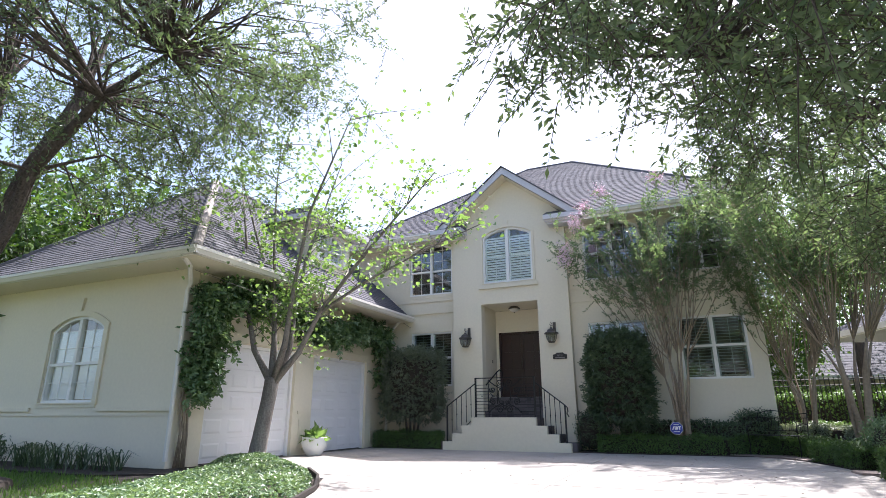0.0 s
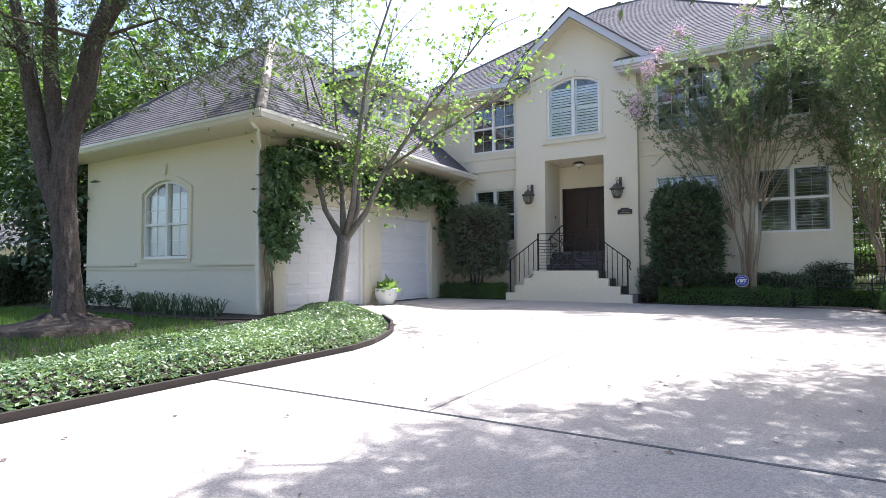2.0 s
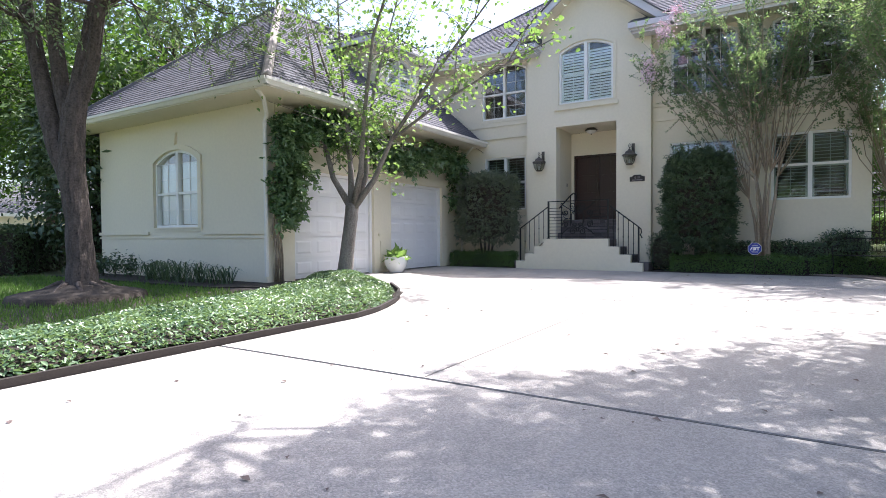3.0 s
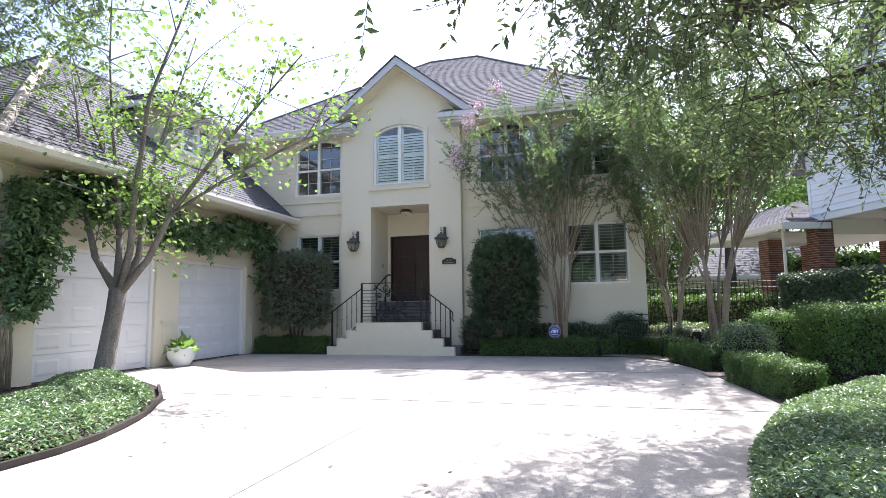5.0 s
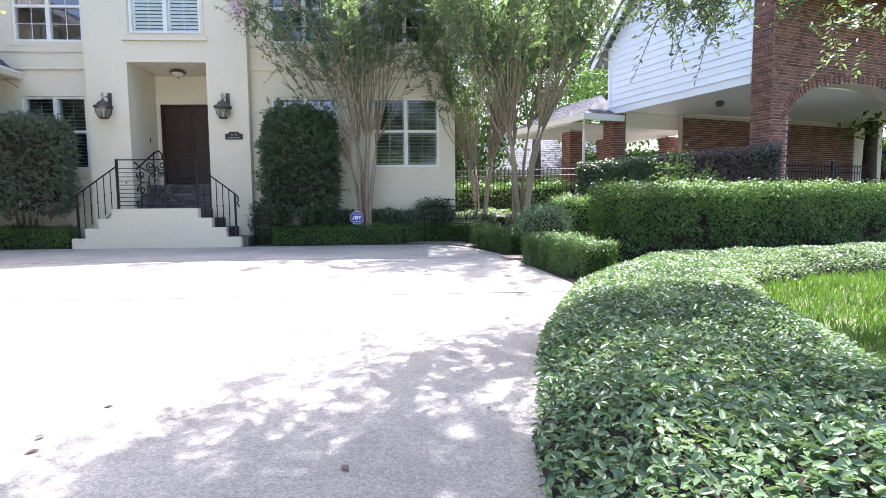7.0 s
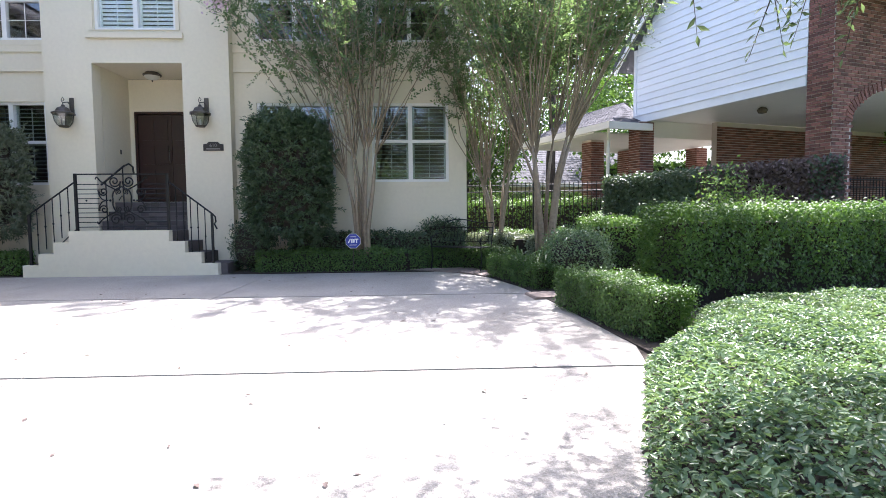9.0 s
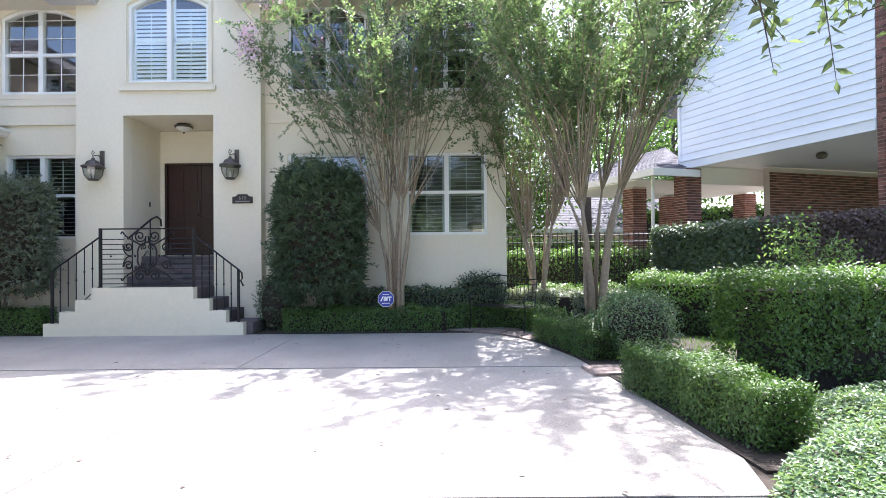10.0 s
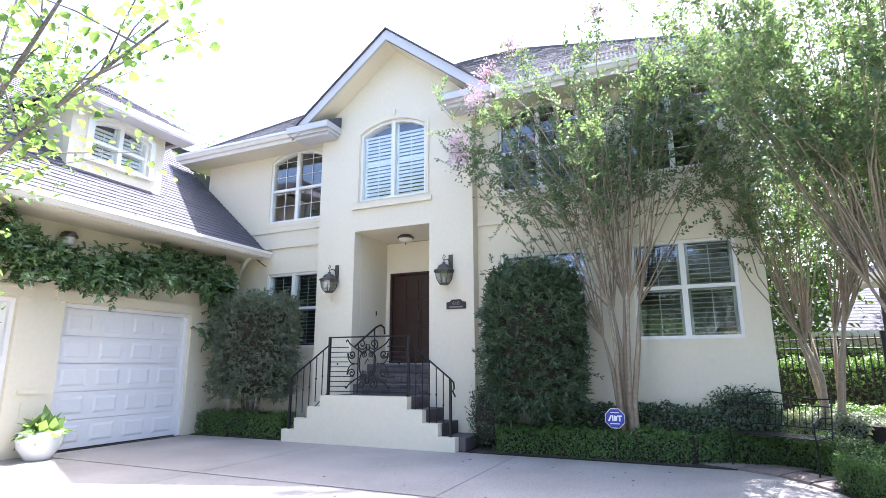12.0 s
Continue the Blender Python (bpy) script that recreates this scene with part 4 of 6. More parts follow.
cx, cz = (xa + xb) / 2, 1.44
for sx in (-1, 1):
    for sz in (-1, 1):
        def flip(pts):
            return [(cx + sx * (p[0] - cx), RY, cz + sz * (p[2] - cz)) for p in pts]
        part("scroll", Geo().tube(flip(spiral(cx + 0.13, cz + 0.36, 0.11, math.pi, 1.6)), 0.0135, 6), IRON, rail)
        part("scroll", Geo().tube(flip(spiral(cx + 0.34, cz + 0.17, 0.085, 0.3, -1.5)), 0.0135, 6), IRON, rail)
        part("scroll", Geo().tube(smooth_line(flip([(cx + 0.02, RY, cz + 0.36), (cx + 0.06, RY, cz + 0.2), (cx + 0.2, RY, cz + 0.25), (cx + 0.38, RY, cz + 0.36), (cx + 0.45, RY, cz + 0.44), (cx + 0.48, RY, cz + 0.40)])), 0.0135, 6), IRON, rail)
        part("scroll", Geo().tube(flip(spiral(cx + 0.06, cz + 0.16, 0.055, -1.0, 1.4)), 0.0105, 6), IRON, rail)
        part("scroll", Geo().tube(smooth_line(flip([(cx + 0.0, RY, cz + 0.26), (cx + 0.12, RY, cz + 0.2), (cx + 0.17, RY, cz + 0.1), (cx + 0.17, RY, cz)])), 0.0135, 6), IRON, rail)
        part("scroll", Geo().tube(smooth_line(flip([(cx + 0.26, RY, cz), (cx + 0.36, RY, cz + 0.02), (cx + 0.42, RY, cz + 0.1), (cx + 0.44, RY, cz + 0.2)])), 0.0115, 6), IRON, rail)
    part("knuckle", Geo().lathe([(0, -0.025), (0.018, -0.012), (0.022, 0), (0.018, 0.012), (0, 0.025)], 8, (cx + sx * 0.22, RY, cz)), IRON, rail)
    part("knuckle", Geo().lathe([(0, -0.02), (0.015, -0.01), (0.018, 0), (0.015, 0.01), (0, 0.02)], 8, (cx + sx * 0.66, RY, cz)), IRON, rail)
part("lozenge", Geo().tube([(cx - 0.06, RY, cz), (cx, RY, cz + 0.09), (cx + 0.06, RY, cz), (cx, RY, cz - 0.09), (cx - 0.06, RY, cz)], 0.0105, 6), IRON, rail)
for s, x0, x1 in ((-1, xa, -6.10), (1, xb, -2.72)):
    y = RY if s < 0 else 16.0
    zl = 1.18
    part("handrail", Geo().tube([(x0, y, 1.80), (x1, y, zl)] + ([(x1 + 0.06, y, zl - 0.06), (x1 + 0.07, y, zl - 0.16), (x1 + 0.04, y, zl - 0.2), (x1 + 0.09, y, zl - 0.3)] if s > 0 else []), 0.016, 8), IRON, rail)
    part("post", Geo().box(x1 - 0.02, x1 + 0.02, y - 0.02, y + 0.02, 0.226, zl), IRON, rail)
    if s < 0:
        part("bottom_rail", Geo().tube([(x0, y, 0.92), (x0 - 0.45, y, 0.50)], 0.01, 6), IRON, rail)
    for k in range(1, 6):
        f = k / 6
        x = x0 + (x1 - x0) * f
        top = 1.80 + (zl - 1.80) * f
        bot = top - 0.86 if s < 0 else next((z for z, xe in zip(zs[1:], XR[1:]) if x <= xe), 0.225)
        part("baluster", Geo().tube([(x, y, max(bot, 0.3)), (x, y, top)], 0.0105, 6), IRON, rail)
        part("knuckle", Geo().lathe([(0, -0.03), (0.014, -0.015), (0.02, 0), (0.014, 0.015), (0, 0.03)], 8, (x, y, (max(bot, 0.3) + top) / 2 - 0.05 * (k % 2))), IRON, rail)
inner = thing("inner_handrail", "short black iron handrail beside the brick steps", "handrail")
part("rail", Geo().tube([(-5.18, 16.75, 1.78), (-4.98, 17.25, 2.2), (-4.95, 17.4, 2.26), (-4.9, 17.46, 2.2), (-4.89, 17.47, 2.06)], 0.02, 8), IRON, inner)
part("post", Geo().tube([(-5.14, 16.84, 0.87), (-5.14, 16.84, 1.85)], 0.014, 6), IRON, inner)
part("post", Geo().tube([(-4.99, 17.22, 1.24), (-4.99, 17.22, 2.17)], 0.014, 6), IRON, inner)


# ---- lanterns and small fixtures ----
def lantern():
    t = thing("wall_lantern", "aged bronze carriage lantern with clear glass, on the stucco", "lantern", "lanterns beside the entry")
    part("wall_plate", Geo().box(0.02, 0.10, 0.17, 0.20, 0.28, 0.60), LANTERN, t)
    part("bracket", Geo().tube([(0.06, 0.17, 0.42), (0.05, 0.08, 0.5), (0.0, 0.0, 0.47), (-0.0, 0, 0.42)], 0.011, 6).tube([(0.0, 0, 0.46), (-0.03, 0, 0.52), (0.0, 0, 0.58), (0.03, 0, 0.54), (0.0, 0, 0.5)], 0.008, 6), LANTERN, t)
    part("hood", Geo().lathe([(0.0, 0.44), (0.03, 0.43), (0.035, 0.40), (0.11, 0.36), (0.14, 0.30), (0.21, 0.27), (0.21, 0.24), (0.0, 0.24)], 8), LANTERN, t)
    part("glass_body", Geo().lathe([(0.175, 0.239), (0.15, 0.1), (0.10, 0.02)], 8), GLASS_L, t, "clear lantern glass").visible_shadow = False
    for k in range(4):
        a = math.pi / 4 + k * math.pi / 2
        c, s = math.cos(a), math.sin(a)
        part("rib", Geo().tube([(0.18 * c, 0.18 * s, 0.24), (0.155 * c, 0.155 * s, 0.1), (0.105 * c, 0.105 * s, 0.02)], 0.008, 5), LANTERN, t)
    part("base", Geo().lathe([(0.0, -0.02), (0.08, -0.01), (0.11, 0.02), (0.0, 0.025)], 8), LANTERN, t)
    part("candle", Geo().lathe([(0.0, 0.03), (0.018, 0.03), (0.018, 0.14), (0.0, 0.15)], 8), FROSTED, t)
    return t


la = lantern()
la.matrix_basis = pose(-5.76, 16.6, 2.92)
copy_thing(la, pose(-3.10, 16.6, 2.92))
cl = thing("entry_ceiling_light", "bronze ceiling light with frosted bowl in the entry", "ceiling light", at=(-4.45, 17.55, 4.22))
part("canopy", Geo().lathe([(0.0, 0.0), (0.13, 0.0), (0.15, -0.05), (0.0, -0.06)], 16), LANTERN, cl)
part("bowl", Geo().lathe([(0.16, -0.05), (0.15, -0.10), (0.09, -0.15), (0.0, -0.17)], 16), FROSTED, cl, "frosted glass bowl", smooth=True)
part("rim", Geo().lathe([(0.17, -0.035), (0.185, -0.05), (0.18, -0.075), (0.155, -0.08), (0.155, -0.05)], 20), LANTERN, cl, smooth=True)
part("finial", Geo().lathe([(0.02, -0.165), (0.012, -0.2), (0.0, -0.21)], 8), LANTERN, cl)
wl = thing("garage_wall_light", "bronze hooded wall light over the garage doors", "wall light", at=(GX, 12.92, 3.55))
part("hood", Geo().lathe([(0.0, 0.16), (0.09, 0.15), (0.14, 0.08), (0.14, 0.05), (0, 0.05)], 12, (0.16, 0, 0)), LANTERN, wl)
part("arm", Geo().box(0.002, 0.09, -0.05, 0.05, 0.03, 0.15), LANTERN, wl)
part("glass_shade", Geo().lathe([(0.10, 0.05), (0.095, -0.06), (0.06, -0.09), (0, -0.09)], 12, (0.16, 0, 0)), FROSTED, wl)
plq = thing("house_number_plaque", "dark bronze house number plaque on the stucco", "plaque", at=(-3.13, 16.797, 2.46))
part("plate", Geo().slab([(0, 0), (0.4, 0), (0.4, 0.13), (0.33, 0.14), (0.29, 0.18), (0.11, 0.18), (0.07, 0.14), (0, 0.13)], -0.025, -0.002), PLAQUE, plq)


def text(body, size, m, material, parent, name="figures"):
    cu = bpy.data.curves.new(name, "FONT")
    cu.body, cu.size, cu.extrude, cu.align_x = body, size, 0.002, "CENTER"
    ob = new(name, cu)
    cu.materials.append(material)
    dg = bpy.context.evaluated_depsgraph_get()
    me = bpy.data.meshes.new_from_object(ob.evaluated_get(dg))
    bpy.data.objects.remove(ob)
    return part(name, me, material, parent, m=m)


text("610", 0.10, pose(0.2, -0.028, 0.075, 90), LETTER, plq)
part("lettering_bar", Geo().box(0.06, 0.34, -0.029, -0.0255, 0.025, 0.05), LETTER, plq)
bell = thing("door_bell", "small dark doorbell button on the entry wall", "doorbell", at=(-5.288, 17.75, 2.55))
part("plate", Geo().box(0.0, 0.012, -0.02, 0.02, -0.05, 0.05), PLAQUE, bell)
sign = thing("yard_sign", "blue octagonal yard sign with white rim on a stake", "sign", at=(-0.045, 16.06, 0.617))
octo = [(0.155 * math.cos(math.pi / 8 + k * math.pi / 4), 0.155 * math.sin(math.pi / 8 + k * math.pi / 4)) for k in range(8)]
part("panel", Geo().slab(octo, 0.0, 0.008), WHITE, sign)
part("face", Geo().slab([(x * 0.94, z * 0.94) for x, z in octo], -0.004, -0.0005), BLUE, sign, "blue sign face")
for loop in ([(-0.105, -0.04), (-0.078, -0.04), (-0.04, 0.045), (-0.062, 0.045)], [(-0.04, -0.04), (-0.02, -0.04), (-0.02, 0.045), (-0.04, 0.045)], [(-0.012, -0.04), (0.03, -0.03), (0.036, 0.03), (-0.012, 0.045)], [(0.03, 0.025), (0.105, 0.025), (0.105, 0.045), (0.03, 0.045)], [(0.058, -0.04), (0.08, -0.04), (0.08, 0.025), (0.058, 0.025)]):
    part("mark", Geo().slab(loop, -0.007, -0.0045), WHITE, sign, "white mark")
part("mark_bar", Geo().box(-0.06, 0.06, -0.007, -0.0045, 0.078, 0.088), WHITE, sign)
part("mark_bar", Geo().box(-0.07, 0.07, -0.007, -0.0045, -0.083, -0.072), WHITE, sign)
part("stake", Geo().box(-0.006, 0.006, 0.009, 0.018, -0.617, 0.1), LANTERN, sign)

pot = thing("planter_pot", "round glazed white planter with a leafy green plant", "planter", at=(-8.3, 12.75, 0.0))
part("bowl", Geo().lathe([(0.0, 0.0), (0.17, 0.0), (0.19, 0.03), (0.29, 0.18), (0.315, 0.3), (0.30, 0.40), (0.31, 0.43), (0.285, 0.43), (0.27, 0.39), (0.0, 0.37)], 28), POT, pot, smooth=True)
r0 = np.random.default_rng(3)
p = r0.normal(size=(70, 3)) * (0.1, 0.1, 0.03) + (0, 0, 0.40)
leaves("plant", p, 0.30, L_RED, pot, normal=(0, 0, 0.6), aspect=2.2, droop=-1.0, seed=4)


# ---- plants ----
def clumps(centres, per, spread, seed):
    q = np.random.default_rng(seed)
    c = np.repeat(np.asarray(centres, float), per, axis=0)
    return c + q.normal(size=c.shape) * spread


def crown_centres(n, c, r, seed, inner=0.45, keep=None):
    """Clump centres through an uneven crown, denser towards its outside, with gaps."""
    q = np.random.default_rng(seed)
    out = []
    while len(out) < n:
        d = q.normal(size=3)
        d /= np.linalg.norm(d)
        k = q.uniform(inner ** 2, 1.0) ** 0.5
        p = np.asarray(c) + d * k * np.asarray(r) * (0.82 + 0.3 * q.random())
        g = noise.noise(Vector(p) * 0.55) + 0.5 * noise.noise(Vector(p) * 1.3)
        if g > -0.22 and (keep is None or keep(p)):
            out.append(p)
    return np.array(out)


def branchwork(geo, forks, centres, share, r0, seed, sag=0.3):
    """Thin limbs from the nearest fork out to some of the clumps."""
    q = np.random.default_rng(seed)
    forks = np.asarray(forks, float)
    for c in centres[q.random(len(centres)) < share]:
        f = forks[np.argmin(np.linalg.norm((forks - c) * (1, 1, 1.4), axis=1))]
        d = c - f
        ln = np.linalg.norm(d)
        m1 = f + d * 0.35 + q.normal(size=3) * 0.07 * ln + (0, 0, sag * 0.25 * ln)
        m2 = f + d * 0.7 + q.normal(size=3) * 0.06 * ln + (0, 0, sag * 0.2 * ln)
        rr = r0 * min(1.0, 0.35 + ln / 6)
        geo.tube([f, m1, m2, c], [rr, rr * 0.6, rr * 0.35, rr * 0.12], 5, False)


def tree(name, label, stems, bark, centres, per, spread, size, lmat, forks, share=0.35, r0=0.06, droop=0.3, aspect=2.2, seed=1, sides=12, group="", spray=None):
    t = thing(name, label, "tree", group)
    g = Geo()
    for pts, radii in stems:
        if spray:
            g.rough(pts, radii)
        else:
            g.tube(pts, radii, sides)
    part("trunk", g, bark, t, smooth=not spray)
    b = Geo()
    branchwork(b, forks, centres, share, r0, seed)
    tagged(part("limb_structure", b, bark, t, smooth=True), kind="stuff")
    if spray:
        p, way, face, a, e = sprays(centres, spray, 0.42, per, seed, sag=0.35, spread=spread)
        tagged(part("twigwork", twig_mesh("twigwork", a, e, 0.006, 0.002), bark, t), kind="stuff")
        leaves("crown", p, size, lmat, t, normal=face, spread=0.3, aspect=aspect, seed=seed, along=way)
    else:
        leaves("crown", clumps(centres, per, spread, seed), size, lmat, t, normal=(0, 0, 0.45), droop=droop, aspect=aspect, seed=seed)
    return t


# oak on the lawn
OX, OY = -9.1, 5.32


def oak_at(s, d, z):
    """A place beside the oak's foot: s across, d away, z up."""
    return (OX + 0.85 * s - 0.53 * d, OY + 0.53 * s + 0.85 * d, z)


stems = [([oak_at(0.05, 0, -0.05), oak_at(0.05, 0, 0.2), oak_at(0.04, 0, 0.6), oak_at(0, 0, 1.3), oak_at(-0.08, 0, 2.1), oak_at(-0.06, 0, 2.6), oak_at(0.0, 0, 3.1)], [0.34, 0.25, 0.2, 0.18, 0.19, 0.18, 0.16]),
         ([oak_at(-0.12, 0, 1.9), oak_at(-0.32, 0, 2.5), oak_at(-0.52, 0.05, 3.3), oak_at(-0.75, 0.1, 4.4), oak_at(-1.2, 0.2, 6.2)], [0.14, 0.145, 0.13, 0.11, 0.04]),
         ([oak_at(-0.06, 0, 2.75), oak_at(-0.28, 0.1, 3.4), oak_at(-0.38, 0.1, 4.4), oak_at(-0.5, 0.3, 6.4), oak_at(-0.6, 0.3, 8.0)], [0.12, 0.12, 0.105, 0.08, 0.03]),
         ([oak_at(0.0, 0, 3.0), oak_at(0.1, 0.1, 3.8), oak_at(0.16, 0.3, 4.7), oak_at(0.5, 0.7, 6.4), oak_at(0.7, 0.9, 8.0)], [0.15, 0.14, 0.12, 0.09, 0.04]),
         ([oak_at(0.08, 0.05, 3.2), oak_at(0.3, 0, 3.8), oak_at(0.55, -0.2, 4.6), oak_at(1.5, -0.5, 5.8), oak_at(2.4, -0.6, 6.6)], [0.1, 0.1, 0.09, 0.065, 0.03])]
cc = crown_centres(760, (-7.9, 5.5, 7.1), (4.7, 4.5, 3.2), 31, keep=lambda p: p[2] > 3.95 and not (p[2] < 4.9 and p[0] > -6.3))
tree("oak_tree", "large live oak with rough dark bark on the lawn", stems, BARK, cc, 14, (0.2, 0.2, 0.15), 0.085, L_OAK, [oak_at(-0.52, 0.05, 3.3), oak_at(-0.75, 0.1, 4.4), oak_at(-0.38, 0.1, 4.4), oak_at(-0.5, 0.3, 6.4), oak_at(0.16, 0.3, 4.7), oak_at(0.5, 0.7, 6.4), oak_at(0.55, -0.2, 4.6), oak_at(1.5, -0.5, 5.8), oak_at(2.4, -0.6, 6.6), oak_at(-1.2, 0.2, 6.2)], 0.3, 0.04, seed=32, aspect=2.6, spray=7)
mound = thing("tree_mound", "low ring of mulch and roots round the oak", "mulch bed")
part("mulch", Geo().lathe([(1.0, 0.0), (0.95, 0.13), (0.85, 0.16), (0.6, 0.20), (0.3, 0.28), (0.0, 0.3)], 24, (OX, OY, -0.03)), SOIL_AND_CORE, mound, smooth=True)
for k in range(9):
    a = k * 0.7 + 0.2
    part("root", Geo().tube([(OX + 0.26 * math.cos(a), OY + 0.26 * math.sin(a), 0.27), (OX + 0.5 * math.cos(a + 0.1), OY + 0.5 * math.sin(a + 0.1), 0.17), (OX + 0.85 * math.cos(a + 0.25), OY + 0.85 * math.sin(a + 0.25), 0.05)], [0.05, 0.035, 0.015], 7), BARK, mound, smooth=True)

# oak whose limbs hang over the drive
RX, RYY = 7.6, 6.0
stems = [([(RX, RYY, -0.05), (RX, RYY, 0.2), (RX - 0.1, RYY, 1.6), (RX - 0.2, RYY + 0.1, 3.2)], [0.5, 0.38, 0.32, 0.3]),
         ([(RX - 0.2, RYY + 0.1, 3.0), (RX - 1.6, RYY + 0.8, 4.1), (RX - 3.2, RYY + 1.6, 4.5), (RX - 4.8, RYY + 2.0, 4.75), (RX - 6.4, RYY + 2.0, 5.3)], [0.17, 0.12, 0.09, 0.06, 0.03]),
         ([(RX - 0.2, RYY + 0.1, 3.0), (RX - 0.8, RYY + 1.6, 3.9), (RX - 1.8, RYY + 3.0, 4.1), (RX - 3.6, RYY + 3.0, 3.9), (RX - 5.2, RYY + 2.6, 3.5)], [0.16, 0.11, 0.08, 0.05, 0.02]),
         ([(RX - 1.6, RYY + 0.8, 4.1), (RX - 3.4, RYY + 0.9, 4.0), (RX - 5.2, RYY + 1.4, 4.0), (RX - 6.6, RYY + 0.3, 4.4), (RX - 8.4, RYY - 0.6, 5.0)], [0.1, 0.08, 0.06, 0.04, 0.015]),
         ([(RX - 0.2, RYY + 0.1, 3.1), (RX - 0.6, RYY + 0.4, 5.5), (RX - 1.2, RYY + 0.6, 8.5)], [0.22, 0.16, 0.07]),
         ([(RX - 0.3, RYY + 0.2, 4.4), (RX - 2.4, RYY + 0.3, 6.2), (RX - 5.2, RYY + 0.2, 7.4), (RX - 8.0, RYY + 0.3, 7.2)], [0.13, 0.1, 0.07, 0.03])]
SHADE_EDGE = [(-1.9, -4.0), (-1.85, 2.0), (-1.45, 3.9), (-1.0, 4.9), (-0.4, 6.0), (0.15, 7.0), (0.7, 7.9), (2.3, 8.2)]


def over_near_drive(p):
    """Whether the shade of this clump falls on the near part of the drive or the lawn."""
    sx, sy = p[0] - 0.2 * p[2], p[1] - 0.53 * p[2]
    return sy < 8.1 and sx > at_y(SHADE_EDGE, sy) + 0.35 + 0.5 * noise.noise(Vector((sx * 1.3, sy * 1.3, 2.0)))


def underside(x, y):
    """The height of the crown's lower edge: low over the lawn, rising out over the drive."""
    z = 2.85 + 0.12 * max(0.0, 3.4 - x) + 0.2 * max(0.0, 0.8 - x)
    if x < 0.9 + 0.55 * (y - 6.66):
        z = max(z, 1.55 + 0.76 * (y - 6.66))
    return z + 0.5 * noise.noise(Vector((x * 0.8, y * 0.8, 9.0)))


def clear_of_house(p):
    """Whether a clump keeps to the lawn's side of the sloping outer face of the crown."""
    far = max(0.1, p[1] - 2.0)
    rise = (p[2] - 1.27) / far
    return rise > 0.7 or p[0] > 1.12 + (-0.157 + (0.59 - rise) * 0.9) * far


low = np.random.default_rng(43)
cc = crown_centres(900, (4.6, 7.2, 6.9), (7.0, 4.4, 3.6), 41, keep=lambda p: over_near_drive(p) and clear_of_house(p) and p[2] > underside(p[0], p[1]) + 0.3 and p[1] < 10.6)
hang = [(x, y, underside(x, y) + 1.7 * k) for x, y, k in zip(low.uniform(-2.0, 9.5, 1200), low.uniform(3.3, 9.6, 1200), low.random(1200) ** 1.3)]
hang = np.array([p for p in hang if over_near_drive(p) and clear_of_house(p) and noise.noise(Vector((p[0] * 0.8, p[1] * 0.8, 4.0))) > -0.28])
cc = np.vstack([cc, hang])
# gaps in the crown through which the sun reaches the ground cover and the lawn
sx, sy = cc[:, 0] - 0.2 * cc[:, 2], cc[:, 1] - 0.53 * cc[:, 2]
gap = np.array([noise.noise(Vector((a * 0.75, b * 0.75, 6.0))) for a, b in zip(sx, sy)])
cc = cc[~((sx > 1.45) & (gap > -0.06) & (low.random(len(cc)) < 0.9))]
tree("oak_tree", "live oak with long low limbs over the driveway", stems, BARK, cc, 15, (0.2, 0.2, 0.15), 0.078, L_OAK, [(RX - 1.6, RYY + 0.8, 4.1), (RX - 3.2, RYY + 1.6, 4.5), (RX - 4.8, RYY + 2.0, 4.75), (RX - 1.8, RYY + 3.0, 4.1), (RX - 3.6, RYY + 3.0, 3.9), (RX - 5.2, RYY + 1.4, 4.0), (RX - 6.4, RYY + 2.0, 5.3), (RX - 6.6, RYY + 0.3, 4.4), (RX - 0.6, RYY + 0.4, 5.5), (RX - 5.2, RYY + 0.2, 7.4), (RX - 1.2, RYY + 0.6, 8.4), (RX - 2.4, RYY + 0.3, 6.2), (RX - 8, RYY + 0.3, 7.2)], 0.2, 0.036, seed=42, aspect=2.7, spray=9)

# young sparse tree before the garage
AX, AY = -7.75, 10.25
T = thing("redbud_tree", "young sparse tree with lichened bark and light green leaves", "tree")
g = Geo()
g.rough([(AX - 0.12, AY, 0.0), (AX - 0.1, AY, 0.25), (AX - 0.02, AY, 0.8), (AX + 0.08, AY, 1.35), (AX + 0.12, AY, 1.72)], [0.24, 0.175, 0.15, 0.145, 0.15], depth=0.07)
limbs = [
    [(0.1, 0, 1.6), (-0.35, -0.1, 2.3), (-0.6, -0.2, 3.4), (-0.75, -0.2, 4.6), (-1.1, -0.2, 6.2)],
    [(0.1, 0, 1.6), (0.0, 0.1, 2.5), (-0.2, 0.2, 3.6), (-0.75, 0.1, 4.9), (-1.2, -0.2, 6.6)],
    [(0.15, 0, 1.6), (0.35, 0.2, 2.3), (0.25, 0.4, 3.2), (0.3, 0.6, 4.4), (1.3, 0.4, 6.6)],
    [(0.15, 0, 1.6), (0.75, 0.0, 2.2), (1.3, -0.1, 3.0), (2.5, -0.2, 4.2), (4.0, -0.25, 5.6)],
    [(0.15, 0, 1.6), (0.55, -0.2, 2.4), (0.9, -0.5, 3.4), (1.4, -0.8, 4.9), (2.4, -0.9, 6.9)],
    [(1.3, -0.1, 3.0), (2.4, -0.1, 3.55), (3.7, -0.1, 4.05), (4.9, -0.15, 4.4)],
    [(-0.2, 0.2, 3.6), (0.1, -0.3, 4.7), (0.4, -0.7, 5.8), (0.7, -1.0, 6.7)],
    [(0.3, 0.6, 4.4), (0.1, 1.1, 5.2), (0.6, 1.5, 5.9)],
]
tips = []
q = np.random.default_rng(51)
